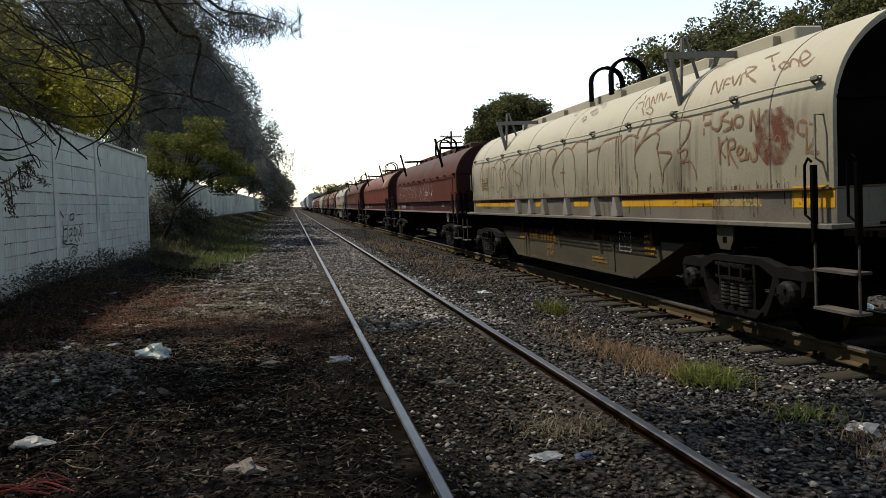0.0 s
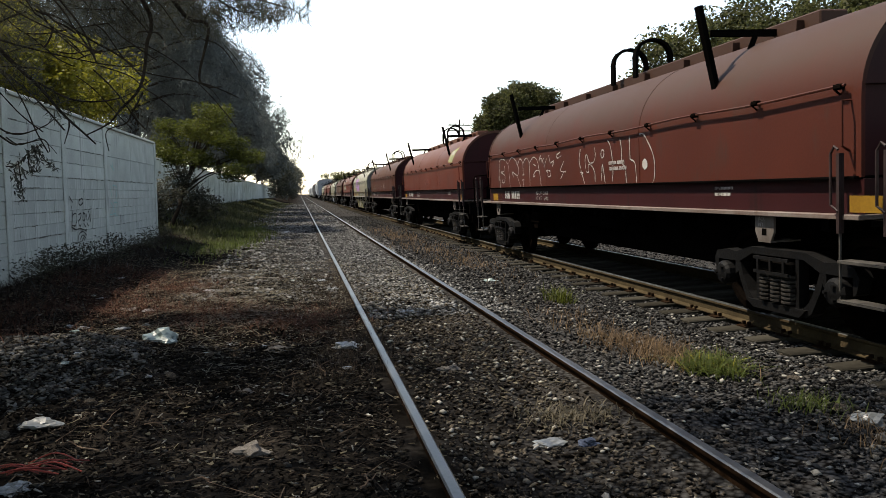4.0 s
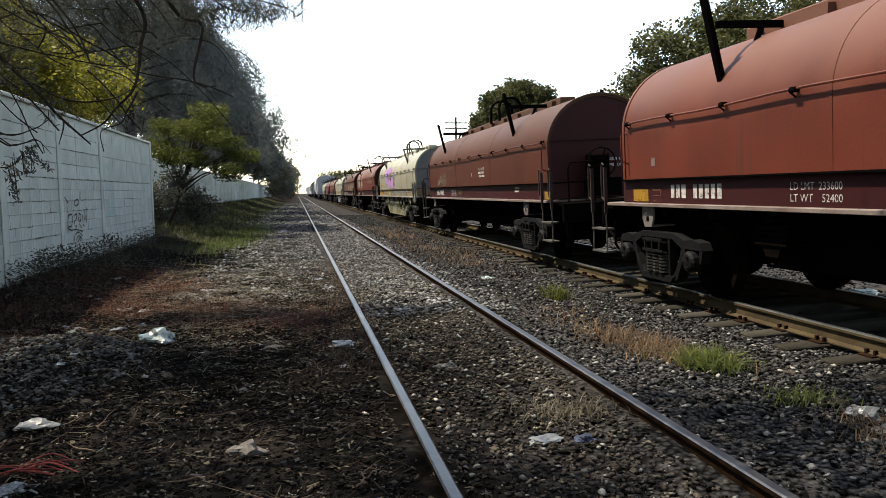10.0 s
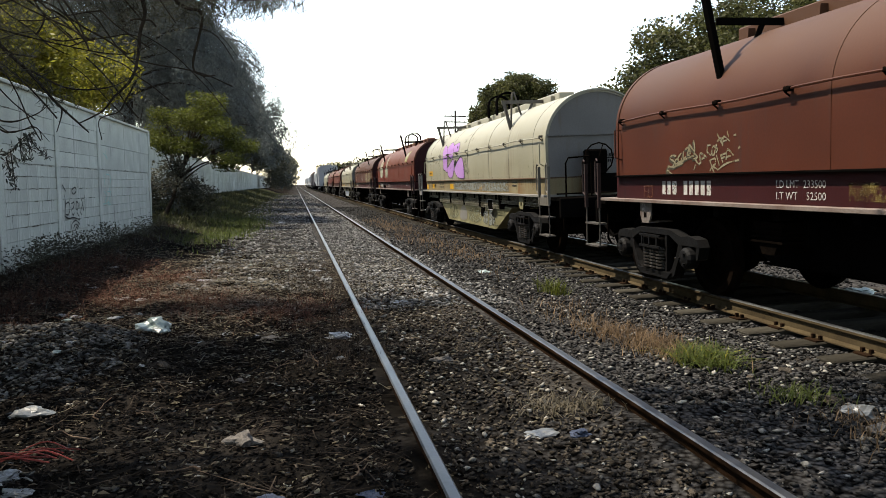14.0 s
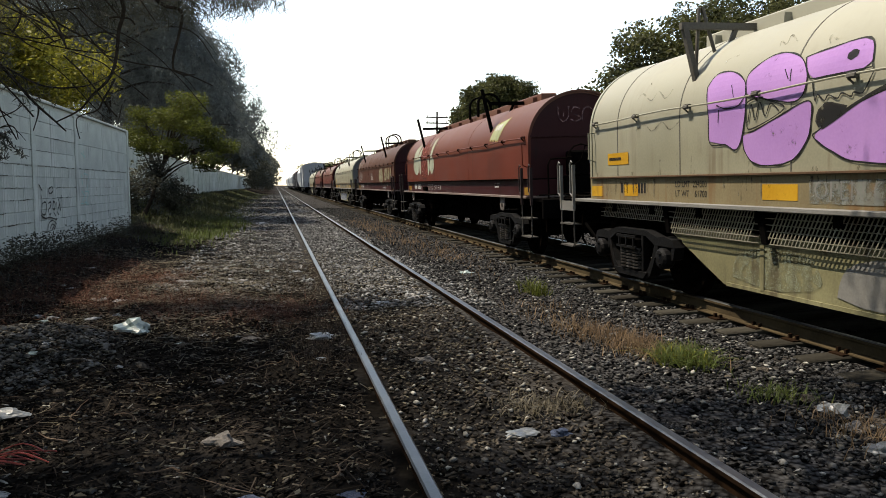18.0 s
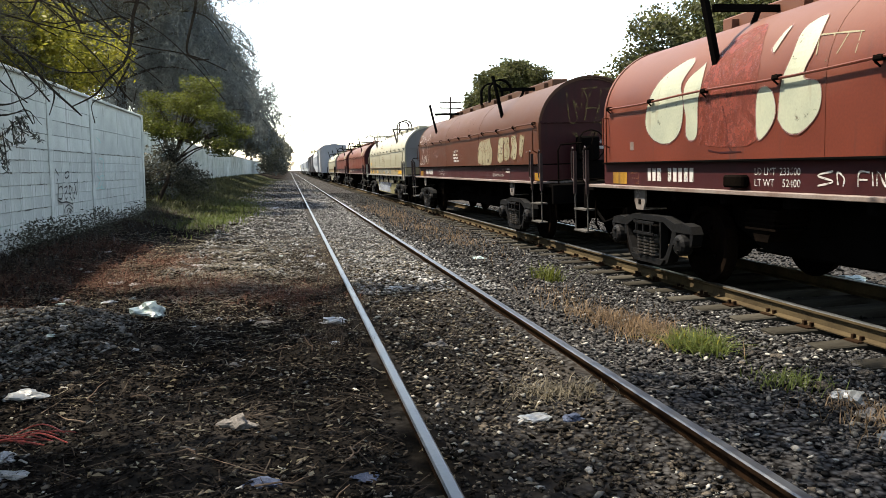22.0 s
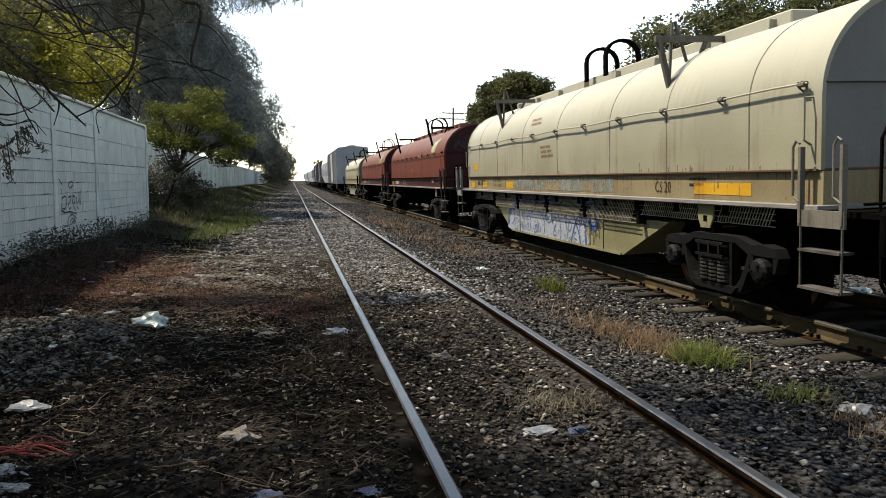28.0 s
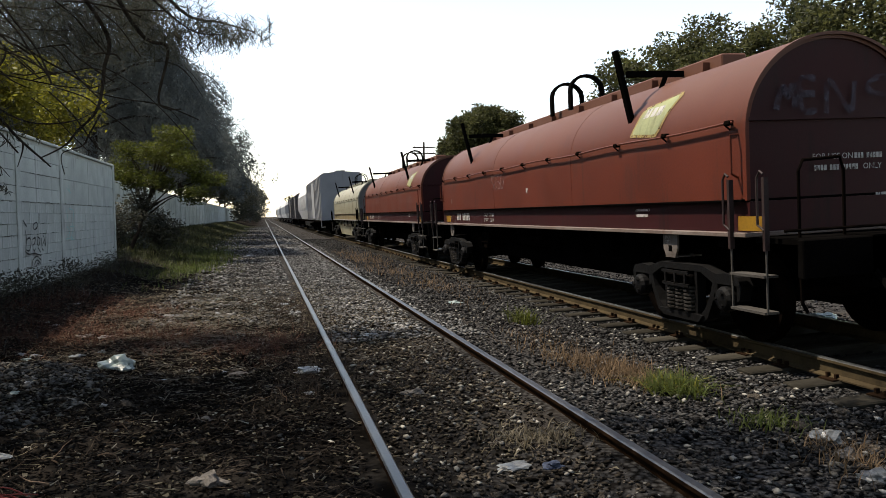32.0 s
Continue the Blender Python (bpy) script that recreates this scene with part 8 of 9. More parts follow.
tagged(blades("grass_strip", 3200, lambda g, n: (-3.7 + g.normal(0, 0.4, n), g.normal(24.5, 2.6, n)), None, 0.13, 0.009, GRASS, 157, 1.2), "low sunlit green weeds on the verge", "grass", kind="stuff")


def fallen_leaves(n, seed):
    g = np.random.default_rng(seed)
    x, y = -5.3 + 5.9 * g.random(n) ** 1.3, 2 + 15 * g.random(n) ** 0.6
    z = ground_height(x, y) + 0.012
    a, s = g.uniform(0, 6.283, n), 0.006 + 0.03 * g.random(n) ** 2
    c, d = np.cos(a) * s, np.sin(a) * s
    up = g.uniform(0, 0.02, n)
    v = np.stack([np.stack([x + c, y + d, z], -1), np.stack([x - d * 0.5, y + c * 0.5, z + up], -1), np.stack([x - c, y - d, z + 0.004], -1), np.stack([x + d * 0.5, y - c * 0.5, z + up * 0.5], -1)], 1)
    ob = from_arrays("fallen_leaves", v, np.arange(4 * n).reshape(-1, 4), DRY)
    return tagged(ob, "curled dry leaves scattered on the soil", "leaves", kind="stuff")


fallen_leaves(15000, 61)


chips(3000, (-4.9, -0.85), (1.8, 15), DARKSTONE, 62, "chips of bark and rubbish strewn on the soil")
chips(420, (-4.6, -0.9), (2.4, 14), PALESTONE, 67, "pale chips and scraps on the dark soil")
chips(900, (-4.9, 0.7), (1.8, 16), DRY, 63, "pale splinters strewn on the soil")
stones("pebbles", 1200, (-4.6, -0.9), (2.2, 14), (0.003, 0.017), PALESTONE, "few pale pebbles on the dark soil", 65)
stones("pebbles", 4200, (-0.66, 3.3), (1.6, 16), (0.007, 0.034), PALESTONE, "few pale pebbles among the gravel", 66, 1.0, lambda x, y, g: (np.abs(x - 0.75) > 0.1) & clear(x, y))

STICK = paint("dry_fallen_stick", (0.085, 0.062, 0.046), (0.03, 0.021, 0.016), 6, 0.9, 0, 0.4, vary=0.5)
rng = random.Random(205)
for k in range(64):
    # bent dead sticks, some forked, most of them near the wall
    x, y = rng.uniform(-5.0, -1.1) if k % 3 else rng.uniform(-5.1, -3.4), rng.uniform(2.9, 15)
    a, length = rng.uniform(0, 6.283), rng.uniform(0.18, 0.62)
    pts = []
    for i in range(6):
        pts.append(Vector((x, y, float(ground_height(x, y)) + 0.02 + rng.uniform(0, 0.025))))
        x, y, a = x + math.cos(a) * length / 5, y + math.sin(a) * length / 5, a + rng.uniform(-0.45, 0.45)
    base = pts[0].copy()
    bm = bmesh.new()
    r = rng.uniform(0.003, 0.0075)
    tube(bm, [p - base for p in pts], [r * (1 - 0.12 * i) for i in range(6)], 5)
    if k % 2:
        fork = pts[2] + Vector((math.cos(a + 1.2), math.sin(a + 1.2), 0.15)) * length * 0.35
        tube(bm, [pts[2] - base, (pts[2] + fork) / 2 - base + Vector((0, 0, 0.02)), fork - base], [r * 0.7, r * 0.6, r * 0.35], 5)
    stick = part("stick", bm, STICK)
    stick.location = base
    tagged(stick, "bent dry stick lying on the soil" if k % 2 == 0 else "forked dry stick lying on the soil", "stick", "fallen sticks")

# ---- litter ----


def crumple(name, x, y, size, flat, material, seed, label, category="litter", turn=0.0):
    bm = bmesh.new()
    bmesh.ops.create_icosphere(bm, subdivisions=3, radius=1)
    rng = random.Random(seed)
    for v in bm.verts:
        p = v.co.copy()
        q = Vector((seed * 3.3, seed, 0))
        d = 0.8 * noise.noise(p * 1.3 + q) + rng.uniform(-0.14, 0.2)
        v.co = p * (1 + d)
        v.co.x *= 1.25
        v.co.z = max(-0.25, v.co.z) * flat
    ob = part(name, bm, material)
    z = float(ground_height(x, y))
    ob.matrix_basis = Matrix.Translation((x, y, z + 0.2 * size * flat)) @ Euler((0, 0, turn)).to_matrix().to_4x4() @ Matrix.Scale(size * 0.72, 4)
    return tagged(ob, label, category)


GREENISH = paint("pale_green_plastic", (0.16, 0.2, 0.18), (0.1, 0.13, 0.125), 3, 0.35, 0, 0.1)
REDPLASTIC = paint("dull_red_plastic", (0.135, 0.0231, 0.0192), (0.077, 0.0154, 0.0115), 3, 0.5, 0, 0.1)
GREYCLOTH = paint("muddy_grey_cloth", (0.121, 0.11, 0.099), (0.0605, 0.055, 0.0495), 5, 0.9, 0, 0.4)
BLUEGREY = paint("dirty_blue_cloth", (0.055, 0.066, 0.0935), (0.0275, 0.033, 0.0495), 5, 0.9, 0, 0.4)
crumple("plastic_bag", -2.9, 8.05, 0.17, 0.75, GREENISH, 1, "crumpled pale green plastic bag on the soil", turn=0.3)
crumple("plastic_bag", -0.16, 9.45, 0.10, 0.4, PLASTIC, 2, "crumpled white plastic litter between the rails")
crumple("plastic_bag", 0.08, 9.65, 0.07, 0.35, PLASTIC, 3, "torn white plastic scrap between the rails")
crumple("plastic_bag", -0.05, 9.5, 0.05, 0.4, REDPLASTIC, 4, "red and white scrap of packaging")
crumple("plastic_wrap", 0.06, 4.32, 0.1, 0.3, PLASTIC, 5, "clear crumpled plastic wrap between the rails", turn=0.1)
crumple("cloth_scrap", 0.28, 4.25, 0.07, 0.5, BLUEGREY, 6, "dark crumpled cloth scrap between the rails")
crumple("cloth_scrap", -0.22, 6.15, 0.09, 0.5, GREYCLOTH, 7, "dark crumpled rag between the rails")
crumple("plastic_bag", -1.0, 11.8, 0.09, 0.6, PLASTIC, 8, "white plastic litter beside the rail")
crumple("paper_scrap", -3.75, 10.5, 0.13, 0.3, PLASTIC, 9, "white torn paper lying on the soil")
crumple("paper_scrap", -3.45, 10.3, 0.1, 0.25, PLASTIC, 10, "white torn paper lying on the soil")
crumple("plastic_bag", -2.98, 4.15, 0.09, 0.5, PLASTIC, 11, "crumpled white plastic bag on the soil", turn=0.6)
crumple("plastic_bag", -2.86, 3.95, 0.07, 0.5, PLASTIC, 12, "crumpled white plastic bag on the soil")
bm = bmesh.new()
rng = random.Random(77)
for k in range(11):
    a = rng.uniform(-0.5, 0.5)
    p = Vector((-2.95 + rng.uniform(-0.12, 0.12), 4.4 + rng.uniform(-0.08, 0.08), float(ground_height(-2.95, 4.4)) + 0.02))
    d = Vector((math.cos(a), math.sin(a) * 0.5, 0)) * rng.uniform(0.08, 0.2)
    tube(bm, smooth_line([p - d, p + Vector((0, rng.uniform(-0.05, 0.05), rng.uniform(0.02, 0.06))), p + d], 4), 0.0045, 5)
tagged(part("plastic_strap", bm, REDPLASTIC), "tangle of dull red plastic strap", "litter", kind="stuff")
crumple("cloth_scrap", -1.79, 4.3, 0.1, 0.7, GREYCLOTH, 14, "muddy grey cloth bundle on the soil")
crumple("cloth_scrap", -1.6, 3.55, 0.09, 0.3, BLUEGREY, 15, "dirty blue-grey cloth on the soil")
crumple("cloth_scrap", -1.1, 3.5, 0.06, 0.35, BLUEGREY, 16, "dirty blue-grey cloth on the soil")
crumple("plastic_bottle", -3.2, 5.25, 0.12, 0.4, PLASTIC, 17, "flattened clear plastic bottle on the soil")
crumple("plastic_bag", -1.02, 7.3, 0.13, 0.4, PLASTIC, 18, "pale crumpled plastic beside the rail")
crumple("plastic_bag", -1.7, 7.4, 0.11, 0.3, GREYCLOTH, 19, "grey crumpled plastic on the soil")
crumple("plastic_bag", 1.75, 12.4, 0.12, 0.4, GREENISH, 20, "pale green plastic litter on the ballast")
crumple("plastic_bag", 2.14, 4.1, 0.11, 0.7, PLASTIC, 21, "torn white plastic among the ballast stones")
crumple("plastic_bag", 1.9, 3.45, 0.09, 0.6, PLASTIC, 121, "white torn plastic on the ballast stones")
crumple("cloth_scrap", 2.02, 3.78, 0.08, 0.7, GREYCLOTH, 22, "dark rag among the ballast stones")
crumple("paper_scrap", -1.15, 13.0, 0.1, 0.3, PLASTIC, 23, "white paper scrap beside the rail")
crumple("paper_scrap", -2.9, 12.4, 0.12, 0.3, PLASTIC, 24, "white paper scrap on sunlit soil")
crumple("paper_scrap", -1.3, 15.6, 0.1, 0.3, PLASTIC, 25, "white paper scrap beside the rail")
crumple("plastic_bag", -2.1, 30.0, 0.2, 0.4, PLASTIC, 26, "white plastic bag on the grassy verge")
crumple("paper_scrap", 1.95, 6.95, 0.07, 0.35, PLASTIC, 27, "white paper scrap in dry grass")
crumple("plastic_bag", 6.4, 9.0, 0.2, 0.4, GREENISH, 28, "pale green plastic litter beyond the track")

rng = random.Random(304)
for k in range(46):
    # small torn scraps, thickest where people have dumped rubbish beside the track
    x, y = rng.uniform(-4.6, -1.0), 5.5 + 10 * rng.random() ** 1.2
    mat = (PLASTIC, PLASTIC, GREYCLOTH, GREENISH)[k % 4]
    o = crumple("paper_scrap" if k % 4 < 2 else "plastic_scrap", x, y, rng.uniform(0.03, 0.075), rng.uniform(0.2, 0.45), mat, 40 + k, ("torn white paper scrap on the soil", "dirty white plastic scrap on the soil", "muddy grey plastic scrap on the soil", "pale green plastic scrap on the soil")[k % 4], turn=rng.uniform(0, 6))
    o["group"] = "scraps of litter"

# ---- trees ----


def leaves(name, centres, n, spread, size, droop, material, seed, parent):
    """Many small leaves round a set of clump centres."""
    g = np.random.default_rng(seed)
    c = np.asarray(centres, float)
    k = g.integers(0, len(c), n)
    p = c[k] + np.clip(g.normal(0, 1, (n, 3)), -1.5, 1.5) * np.asarray(spread)
    d = g.normal(0, 1, (n, 3))
    d[:, 2] = d[:, 2] * 0.6 - droop
    d /= np.linalg.norm(d, axis=1, keepdims=True)
    side = np.cross(d, g.normal(0, 1, (n, 3)))
    side /= np.linalg.norm(side, axis=1, keepdims=True)
    l = (size[0] * g.uniform(0.6, 1.3, n))[:, None]
    w = (size[1] * g.uniform(0.7, 1.2, n))[:, None]
    v = np.stack([p - d * l * 0.5, p + side * w, p + d * l * 0.5, p - side * w], 1)
    return from_arrays(name, v, np.arange(4 * n).reshape(-1, 4), material, parent)


def tree(name, base, trunk, limbs, blobs, clumps, n, spread, size, droop, leaf, seed, label, thick=0.16, category="tree", extra=None):
    """A tree: a tapered trunk, limbs that reach the clumps, and a crown of small leaves in uneven clumps."""
    g = np.random.default_rng(seed)
    root = new(name)
    root.location = base
    top = Vector(trunk)
    bm = bmesh.new()
    pts = [Vector((0, 0, -0.1)), top * 0.35 + Vector((0.1 * math.sin(seed), 0.08, 0)), top * 0.7 + Vector((-0.08, 0.1 * math.cos(seed), 0)), top]
    tube(bm, pts, [thick, thick * 0.8, thick * 0.65, thick * 0.5], 9)
    part("trunk", bm, BARK, root, smooth=True)
    weights = np.array([b[3] * b[4] * b[5] for b in blobs], float) ** 0.67
    pick = g.choice(len(blobs), clumps, p=weights / weights.sum())
    dirs = g.normal(0, 1, (clumps, 3))
    dirs /= np.linalg.norm(dirs, axis=1, keepdims=True)
    rad = 0.35 + 0.7 * g.random(clumps) ** 0.6
    b = np.array(blobs, float)[pick]
    c = b[:, :3] + dirs * b[:, 3:] * rad[:, None]
    for k in range(limbs):
        end = Vector(c[k % len(c)])
        start = top * g.uniform(0.45, 1.0)
        mid = start.lerp(end, 0.5) + Vector((0, 0, 0.25 * (end - start).length * 0.4))
        bm = bmesh.new()
        q = smooth_line([start, mid, end], 4)
        tube(bm, q, [thick * 0.42 * (1 - 0.85 * i / (len(q) - 1)) for i in range(len(q))], 5)
        part("limb", bm, BARK, root, smooth=True)
    leaves("crown", c, n, spread, size, droop, leaf, seed + 1, root)
    return tagged(root, label, category)


def casuarina(base, height, reach, count, needles, size, leaf, seed, label, low=0.18, thick=0.28):
    """A tall casuarina: a straight tapered trunk, many limbs that rise and then droop, and hanging sprays of needles along them."""
    rng = random.Random(seed)
    root = new("casuarina_tree")
    root.location = base
    part("trunk", tube(bmesh.new(), [(0, 0, -0.1), (0.1, 0.05, height * 0.4), (-0.05, 0.1, height * 0.75), (0.05, 0, height)], [thick, thick * 0.7, thick * 0.4, 0.03], 9), BARK, root, smooth=True)
    centres = []
    for k in range(count):
        h = low + (0.97 - low) * (k + rng.random()) / count
        a = k * 2.399 + rng.uniform(-0.4, 0.4)
        r = reach * (0.35 + 0.65 * math.sin(math.pi * min(1.0, (1 - h) * 0.62 + 0.1))) * rng.uniform(0.6, 1.12)
        start = Vector((0, 0, h * height))
        out = Vector((math.cos(a), math.sin(a), 0))
        pts = smooth_line([start, start + out * r * 0.45 + Vector((0, 0, 0.16 * r)), start + out * r * 0.8 + Vector((0, 0, 0.12 * r)), start + out * r + Vector((0, 0, -0.1 * r))], 5)
        if k % 2 == 0:
            part("limb", tube(bmesh.new(), pts, [0.07 * thick / 0.28 * (1 - 0.85 * i / (len(pts) - 1)) for i in range(len(pts))], 5), BARK, root, smooth=True)
        for i, p in enumerate(pts[3:]):
            for _ in range(3):
                side = Vector((-out.y, out.x, 0)) * rng.gauss(0, 0.16 * r)
                centres.append(tuple(p + side + Vector((0, 0, rng.uniform(-0.6, 0.2)))))
    leaves("crown", centres, needles, (0.19, 0.19, 0.24), size, 0.95, leaf, seed + 1, root)
    return tagged(root, label, "tree")


# low dark weeds with small leaves, in clumps at the wall's foot
g = np.random.default_rng(171)
clump = np.stack([WALL_X + 0.12 + np.abs(g.normal(0, 0.28, 70)), g.uniform(11.5, 23.2, 70), g.uniform(0.05, 0.38, 70)], -1)
clump[:, 2] += ground_height(clump[:, 0], clump[:, 1])
tagged(leaves("foot_weeds", clump, 5200, (0.12, 0.2, 0.09), (0.06, 0.011), 0.0, LEAF_CASUARINA, 172, None), "dark leafy weeds in clumps at the wall's foot", "weeds", kind="stuff")
# behind and beside the near wall
# Its high crown masses are out of view, placed to shade near ground.
tree("casuarina_tree", (-7.6, 4.5, 0.3), (1.2, 1.0, 5.2), 16, [(1.5, 1.5, 6.4, 2.6, 3.2, 1.7), (2.6, 4.0, 6.0, 2.2, 2.8, 1.2), (-0.5, 3.5, 7.4, 2.2, 2.6, 1.5), (2.6, -2.0, 6.6, 2.4, 2.8, 1.4), (3.4, 6.4, 4.9, 1.6, 1.4, 0.5), (-0.3, 0.6, 6.2, 1.8, 2.0, 1.0), (4.4, 0.8, 6.8, 2.3, 1.7, 0.9), (2.6, 4.4, 6.3, 1.6, 1.6, 0.8)], 300, 26000, (0.26, 0.26, 0.34), (0.34, 0.012), 0.9, LEAF_CASUARINA, 71, "tall feathery casuarina hanging over the wall", 0.22)
# Out of view: added for the shade it casts on soil and ballast.
tree("casuarina_tree", (-6.9, -1.5, 0.3), (1.6, 0.6, 5.0), 14, [(2.4, 0.5, 6.6, 3.0, 3.0, 1.6), (4.2, 2.0, 7.0, 2.2, 2.6, 1.2), (-0.8, 5.4, 6.6, 2.2, 2.4, 1.4), (1.4, 4.2, 7.4, 2.4, 2.4, 1.3), (0.2, 2.2, 5.8, 2.0, 2.0, 1.2), (5.0, 6.6, 7.2, 2.0, 2.0, 0.6)], 460, 46000, (0.3, 0.3, 0.36), (0.36, 0.018), 0.9, LEAF_CASUARINA, 72, "unseen casuarina added to shade the tracks and near ground", 0.2)
tree("bushy_tree", (-8.2, 17.5, 0.2), (0.2, 0.2, 3.0), 14, [(-0.7, -3.4, 4.3, 1.7, 2.8, 1.5), (-0.3, 0.0, 4.5, 1.8, 2.6, 1.6), (0.1, 3.2, 4.0, 1.7, 2.4, 1.5), (-1.4, -6.0, 4.4, 1.7, 2.4, 1.5), (1.7, 1.5, 3.9, 1.5, 2.2, 1.0), (0.9, -1.0, 4.1, 1.2, 2.0, 1.0)], 400, 70000, (0.22, 0.22, 0.2), (0.12, 0.03), 0.15, LEAF_YELLOW, 73, "yellow-green leafy tree behind the wall", 0.14)
casuarina((-8.7, 35.0, 0.3), 12.0, 5.9, 74, 100000, (0.22, 0.016), LEAF_HAZED, 74, "tall dark feathery casuarina behind the boundary wall", 0.42)
casuarina((-11.4, 30.0, 0.3), 8.4, 3.8, 46, 36000, (0.22, 0.016), LEAF_HAZED, 174, "dark feathery casuarina behind the boundary wall", 0.42)
casuarina((-9.0, 46.0, 0.3), 11.6, 6.9, 66, 70000, (0.28, 0.022), LEAF_HAZED, 75, "dark casuarina further along the boundary wall", 0.42)
casuarina((-9.0, 59.0, 0.3), 10.8, 7.7, 60, 56000, (0.34, 0.03), LEAF_HAZED, 175, "dark casuarina further along the boundary wall", 0.42)
casuarina((-9.2, 74.0, 0.3), 10.2, 7.9, 54, 42000, (0.42, 0.042), LEAF_HAZED, 176, "dark casuarina further along the boundary wall", 0.4)
tree("leafy_tree", (-5.95, 27.0, 0.45), (0.8, 0.4, 2.0), 22, [(0.1, 0, 2.7, 0.5, 1.0, 0.3), (1.1, 0.3, 3.3, 0.7, 1.1, 0.35), (1.9, 0, 3.0, 0.6, 1.0, 0.28), (2.6, 0.4, 2.5, 0.5, 0.9, 0.22), (0.9, -0.3, 2.3, 0.7, 1.0, 0.22), (1.6, 0.2, 3.9, 0.5, 0.8, 0.3), (0.1, 0.2, 3.5, 0.4, 0.7, 0.22), (2.2, -0.4, 1.9, 0.6, 0.8, 0.18)], 100, 21000, (0.22, 0.3, 0.12), (0.1, 0.02), 0.3, LEAF_GREEN, 76, "small spreading green tree by the gap in the walls", 0.08)
tree("shrub", (-5.7, 27.9, 0.5), (0.2, 0.1, 0.8), 14, [(0.0, 0.0, 0.7, 0.5, 0.6, 0.5), (0.5, 0.4, 1.2, 0.4, 0.5, 0.4), (-0.4, -0.3, 1.0, 0.4, 0.5, 0.4)], 60, 2600, (0.14, 0.14, 0.14), (0.11, 0.024), 0.3, LEAF_HAZED, 178, "dark straggling shrub beside the leaning tree", 0.04, "shrub")
tree("shrub", (-6.6, 33.5, 0.6), (0.1, 0.1, 1.0), 12, [(0.0, 0.0, 1.0, 0.4, 0.9, 0.7), (0.3, 1.6, 0.8, 0.4, 0.8, 0.5), (0.2, 3.2, 1.2, 0.3, 0.6, 0.6)], 50, 1500, (0.13, 0.16, 0.15), (0.12, 0.022), 0.3, LEAF_HAZED, 179, "thin dark shrub before the boundary wall", 0.04, "shrub")
tree("shrub", (-6.3, 25.2, 0.4), (0.1, 0.1, 0.9), 12, [(0.0, 0.0, 1.1, 0.6, 0.8, 0.8), (0.9, 0.8, 1.5, 0.6, 0.8, 0.5), (1.6, 1.2, 0.7, 0.6, 0.7, 0.5)], 80, 7000, (0.14, 0.16, 0.14), (0.1, 0.026), 0.2, LEAF_CASUARINA, 77, "dark leafy shrub in the gap between walls", 0.05, "shrub")
for k, (x, y, s) in enumerate([(-6.4, 92, 1.05), (-6.2, 108, 1.15), (-5.4, 140, 1.2), (-6.5, 180, 1.4), (-5.5, 230, 1.6), (-10, 75, 1.3), (-11, 100, 1.4), (-5.5, 275, 1.6), (-4.5, 320, 1.8), (-5.0, 380, 2.0), (-3.0, 450, 2.2)]):
    tree("roadside_tree", (x - 4, y, 0.3), (0.3, 0.3, 3.6 * s), 8, [(3.6, 0, 5.4 * s, 2.6 * s, 3.4 * s, 1.9 * s), (5.0, 2.5, 4.9 * s, 2.0 * s, 3.0 * s, 1.3 * s), (1.6, -2.0, 5.8 * s, 1.8 * s, 2.6 * s, 1.6 * s), *([(4.6, 1.0, 2.2 * s, 2.0 * s, 3.0 * s, 2.0 * s)] if y > 120 else [])], 170, 9000, (0.5, 0.6, 0.5), (0.5, 0.08), 0.4, LEAF_HAZED if k % 2 else LEAF_CASUARINA, 80 + k, "dark tree in the row along the boundary wall", 0.22)
# beyond the train
MANGO = [(0.0, 0.0, 6.0, 3.4, 3.4, 2.8), (3.4, 1.0, 7.5, 3.2, 3.2, 2.9), (-2.2, 0.4, 5.0, 2.0, 2.4, 1.8), (7.0, 0.0, 8.2, 3.4, 3.2, 3.0), (5.4, -1.0, 4.2, 3.4, 2.6, 2.2), (1.4, -0.6, 3.6, 3.0, 2.4, 1.8)]
tree("mango_tree", (16.0, 30.0, 0.0), (0.4, 0.2, 4.2), 14, MANGO, 760, 110000, (0.3, 0.3, 0.26), (0.19, 0.055), 0.35, LEAF_MANGO, 101, "large dense mango tree behind the railway", 0.4)
tree("mango_tree", (15.5, 17.5, 0.0), (0.3, 0.2, 3.8), 12, [(0.0, 0.0, 5.6, 2.6, 2.6, 2.2), (2.6, 0.5, 5.8, 2.6, 2.6, 2.4), (1.0, -0.5, 3.6, 3.0, 2.4, 1.5), (4.5, -1.0, 5.4, 2.5, 2.4, 2.4)], 480, 70000, (0.3, 0.3, 0.26), (0.17, 0.05), 0.35, LEAF_MANGO, 102, "olive-green leafy tree behind the railway", 0.35)
tree("mango_tree", (19.6, 70.0, 0.0), (0.3, 0.2, 5.5), 10, [(-1.2, 0, 8.8, 2.6, 3.0, 2.2), (1.6, 0, 9.2, 2.8, 3.0, 2.6), (0.2, 0, 10.4, 2.2, 2.6, 1.6), (3.0, 0.5, 7.6, 1.8, 2.4, 1.8), (-2.6, 0, 7.6, 1.6, 2.4, 1.6)], 480, 60000, (0.36, 0.36, 0.32), (0.26, 0.08), 0.3, LEAF_MANGO, 103, "rounded dark mango tree beyond the railway", 0.4)
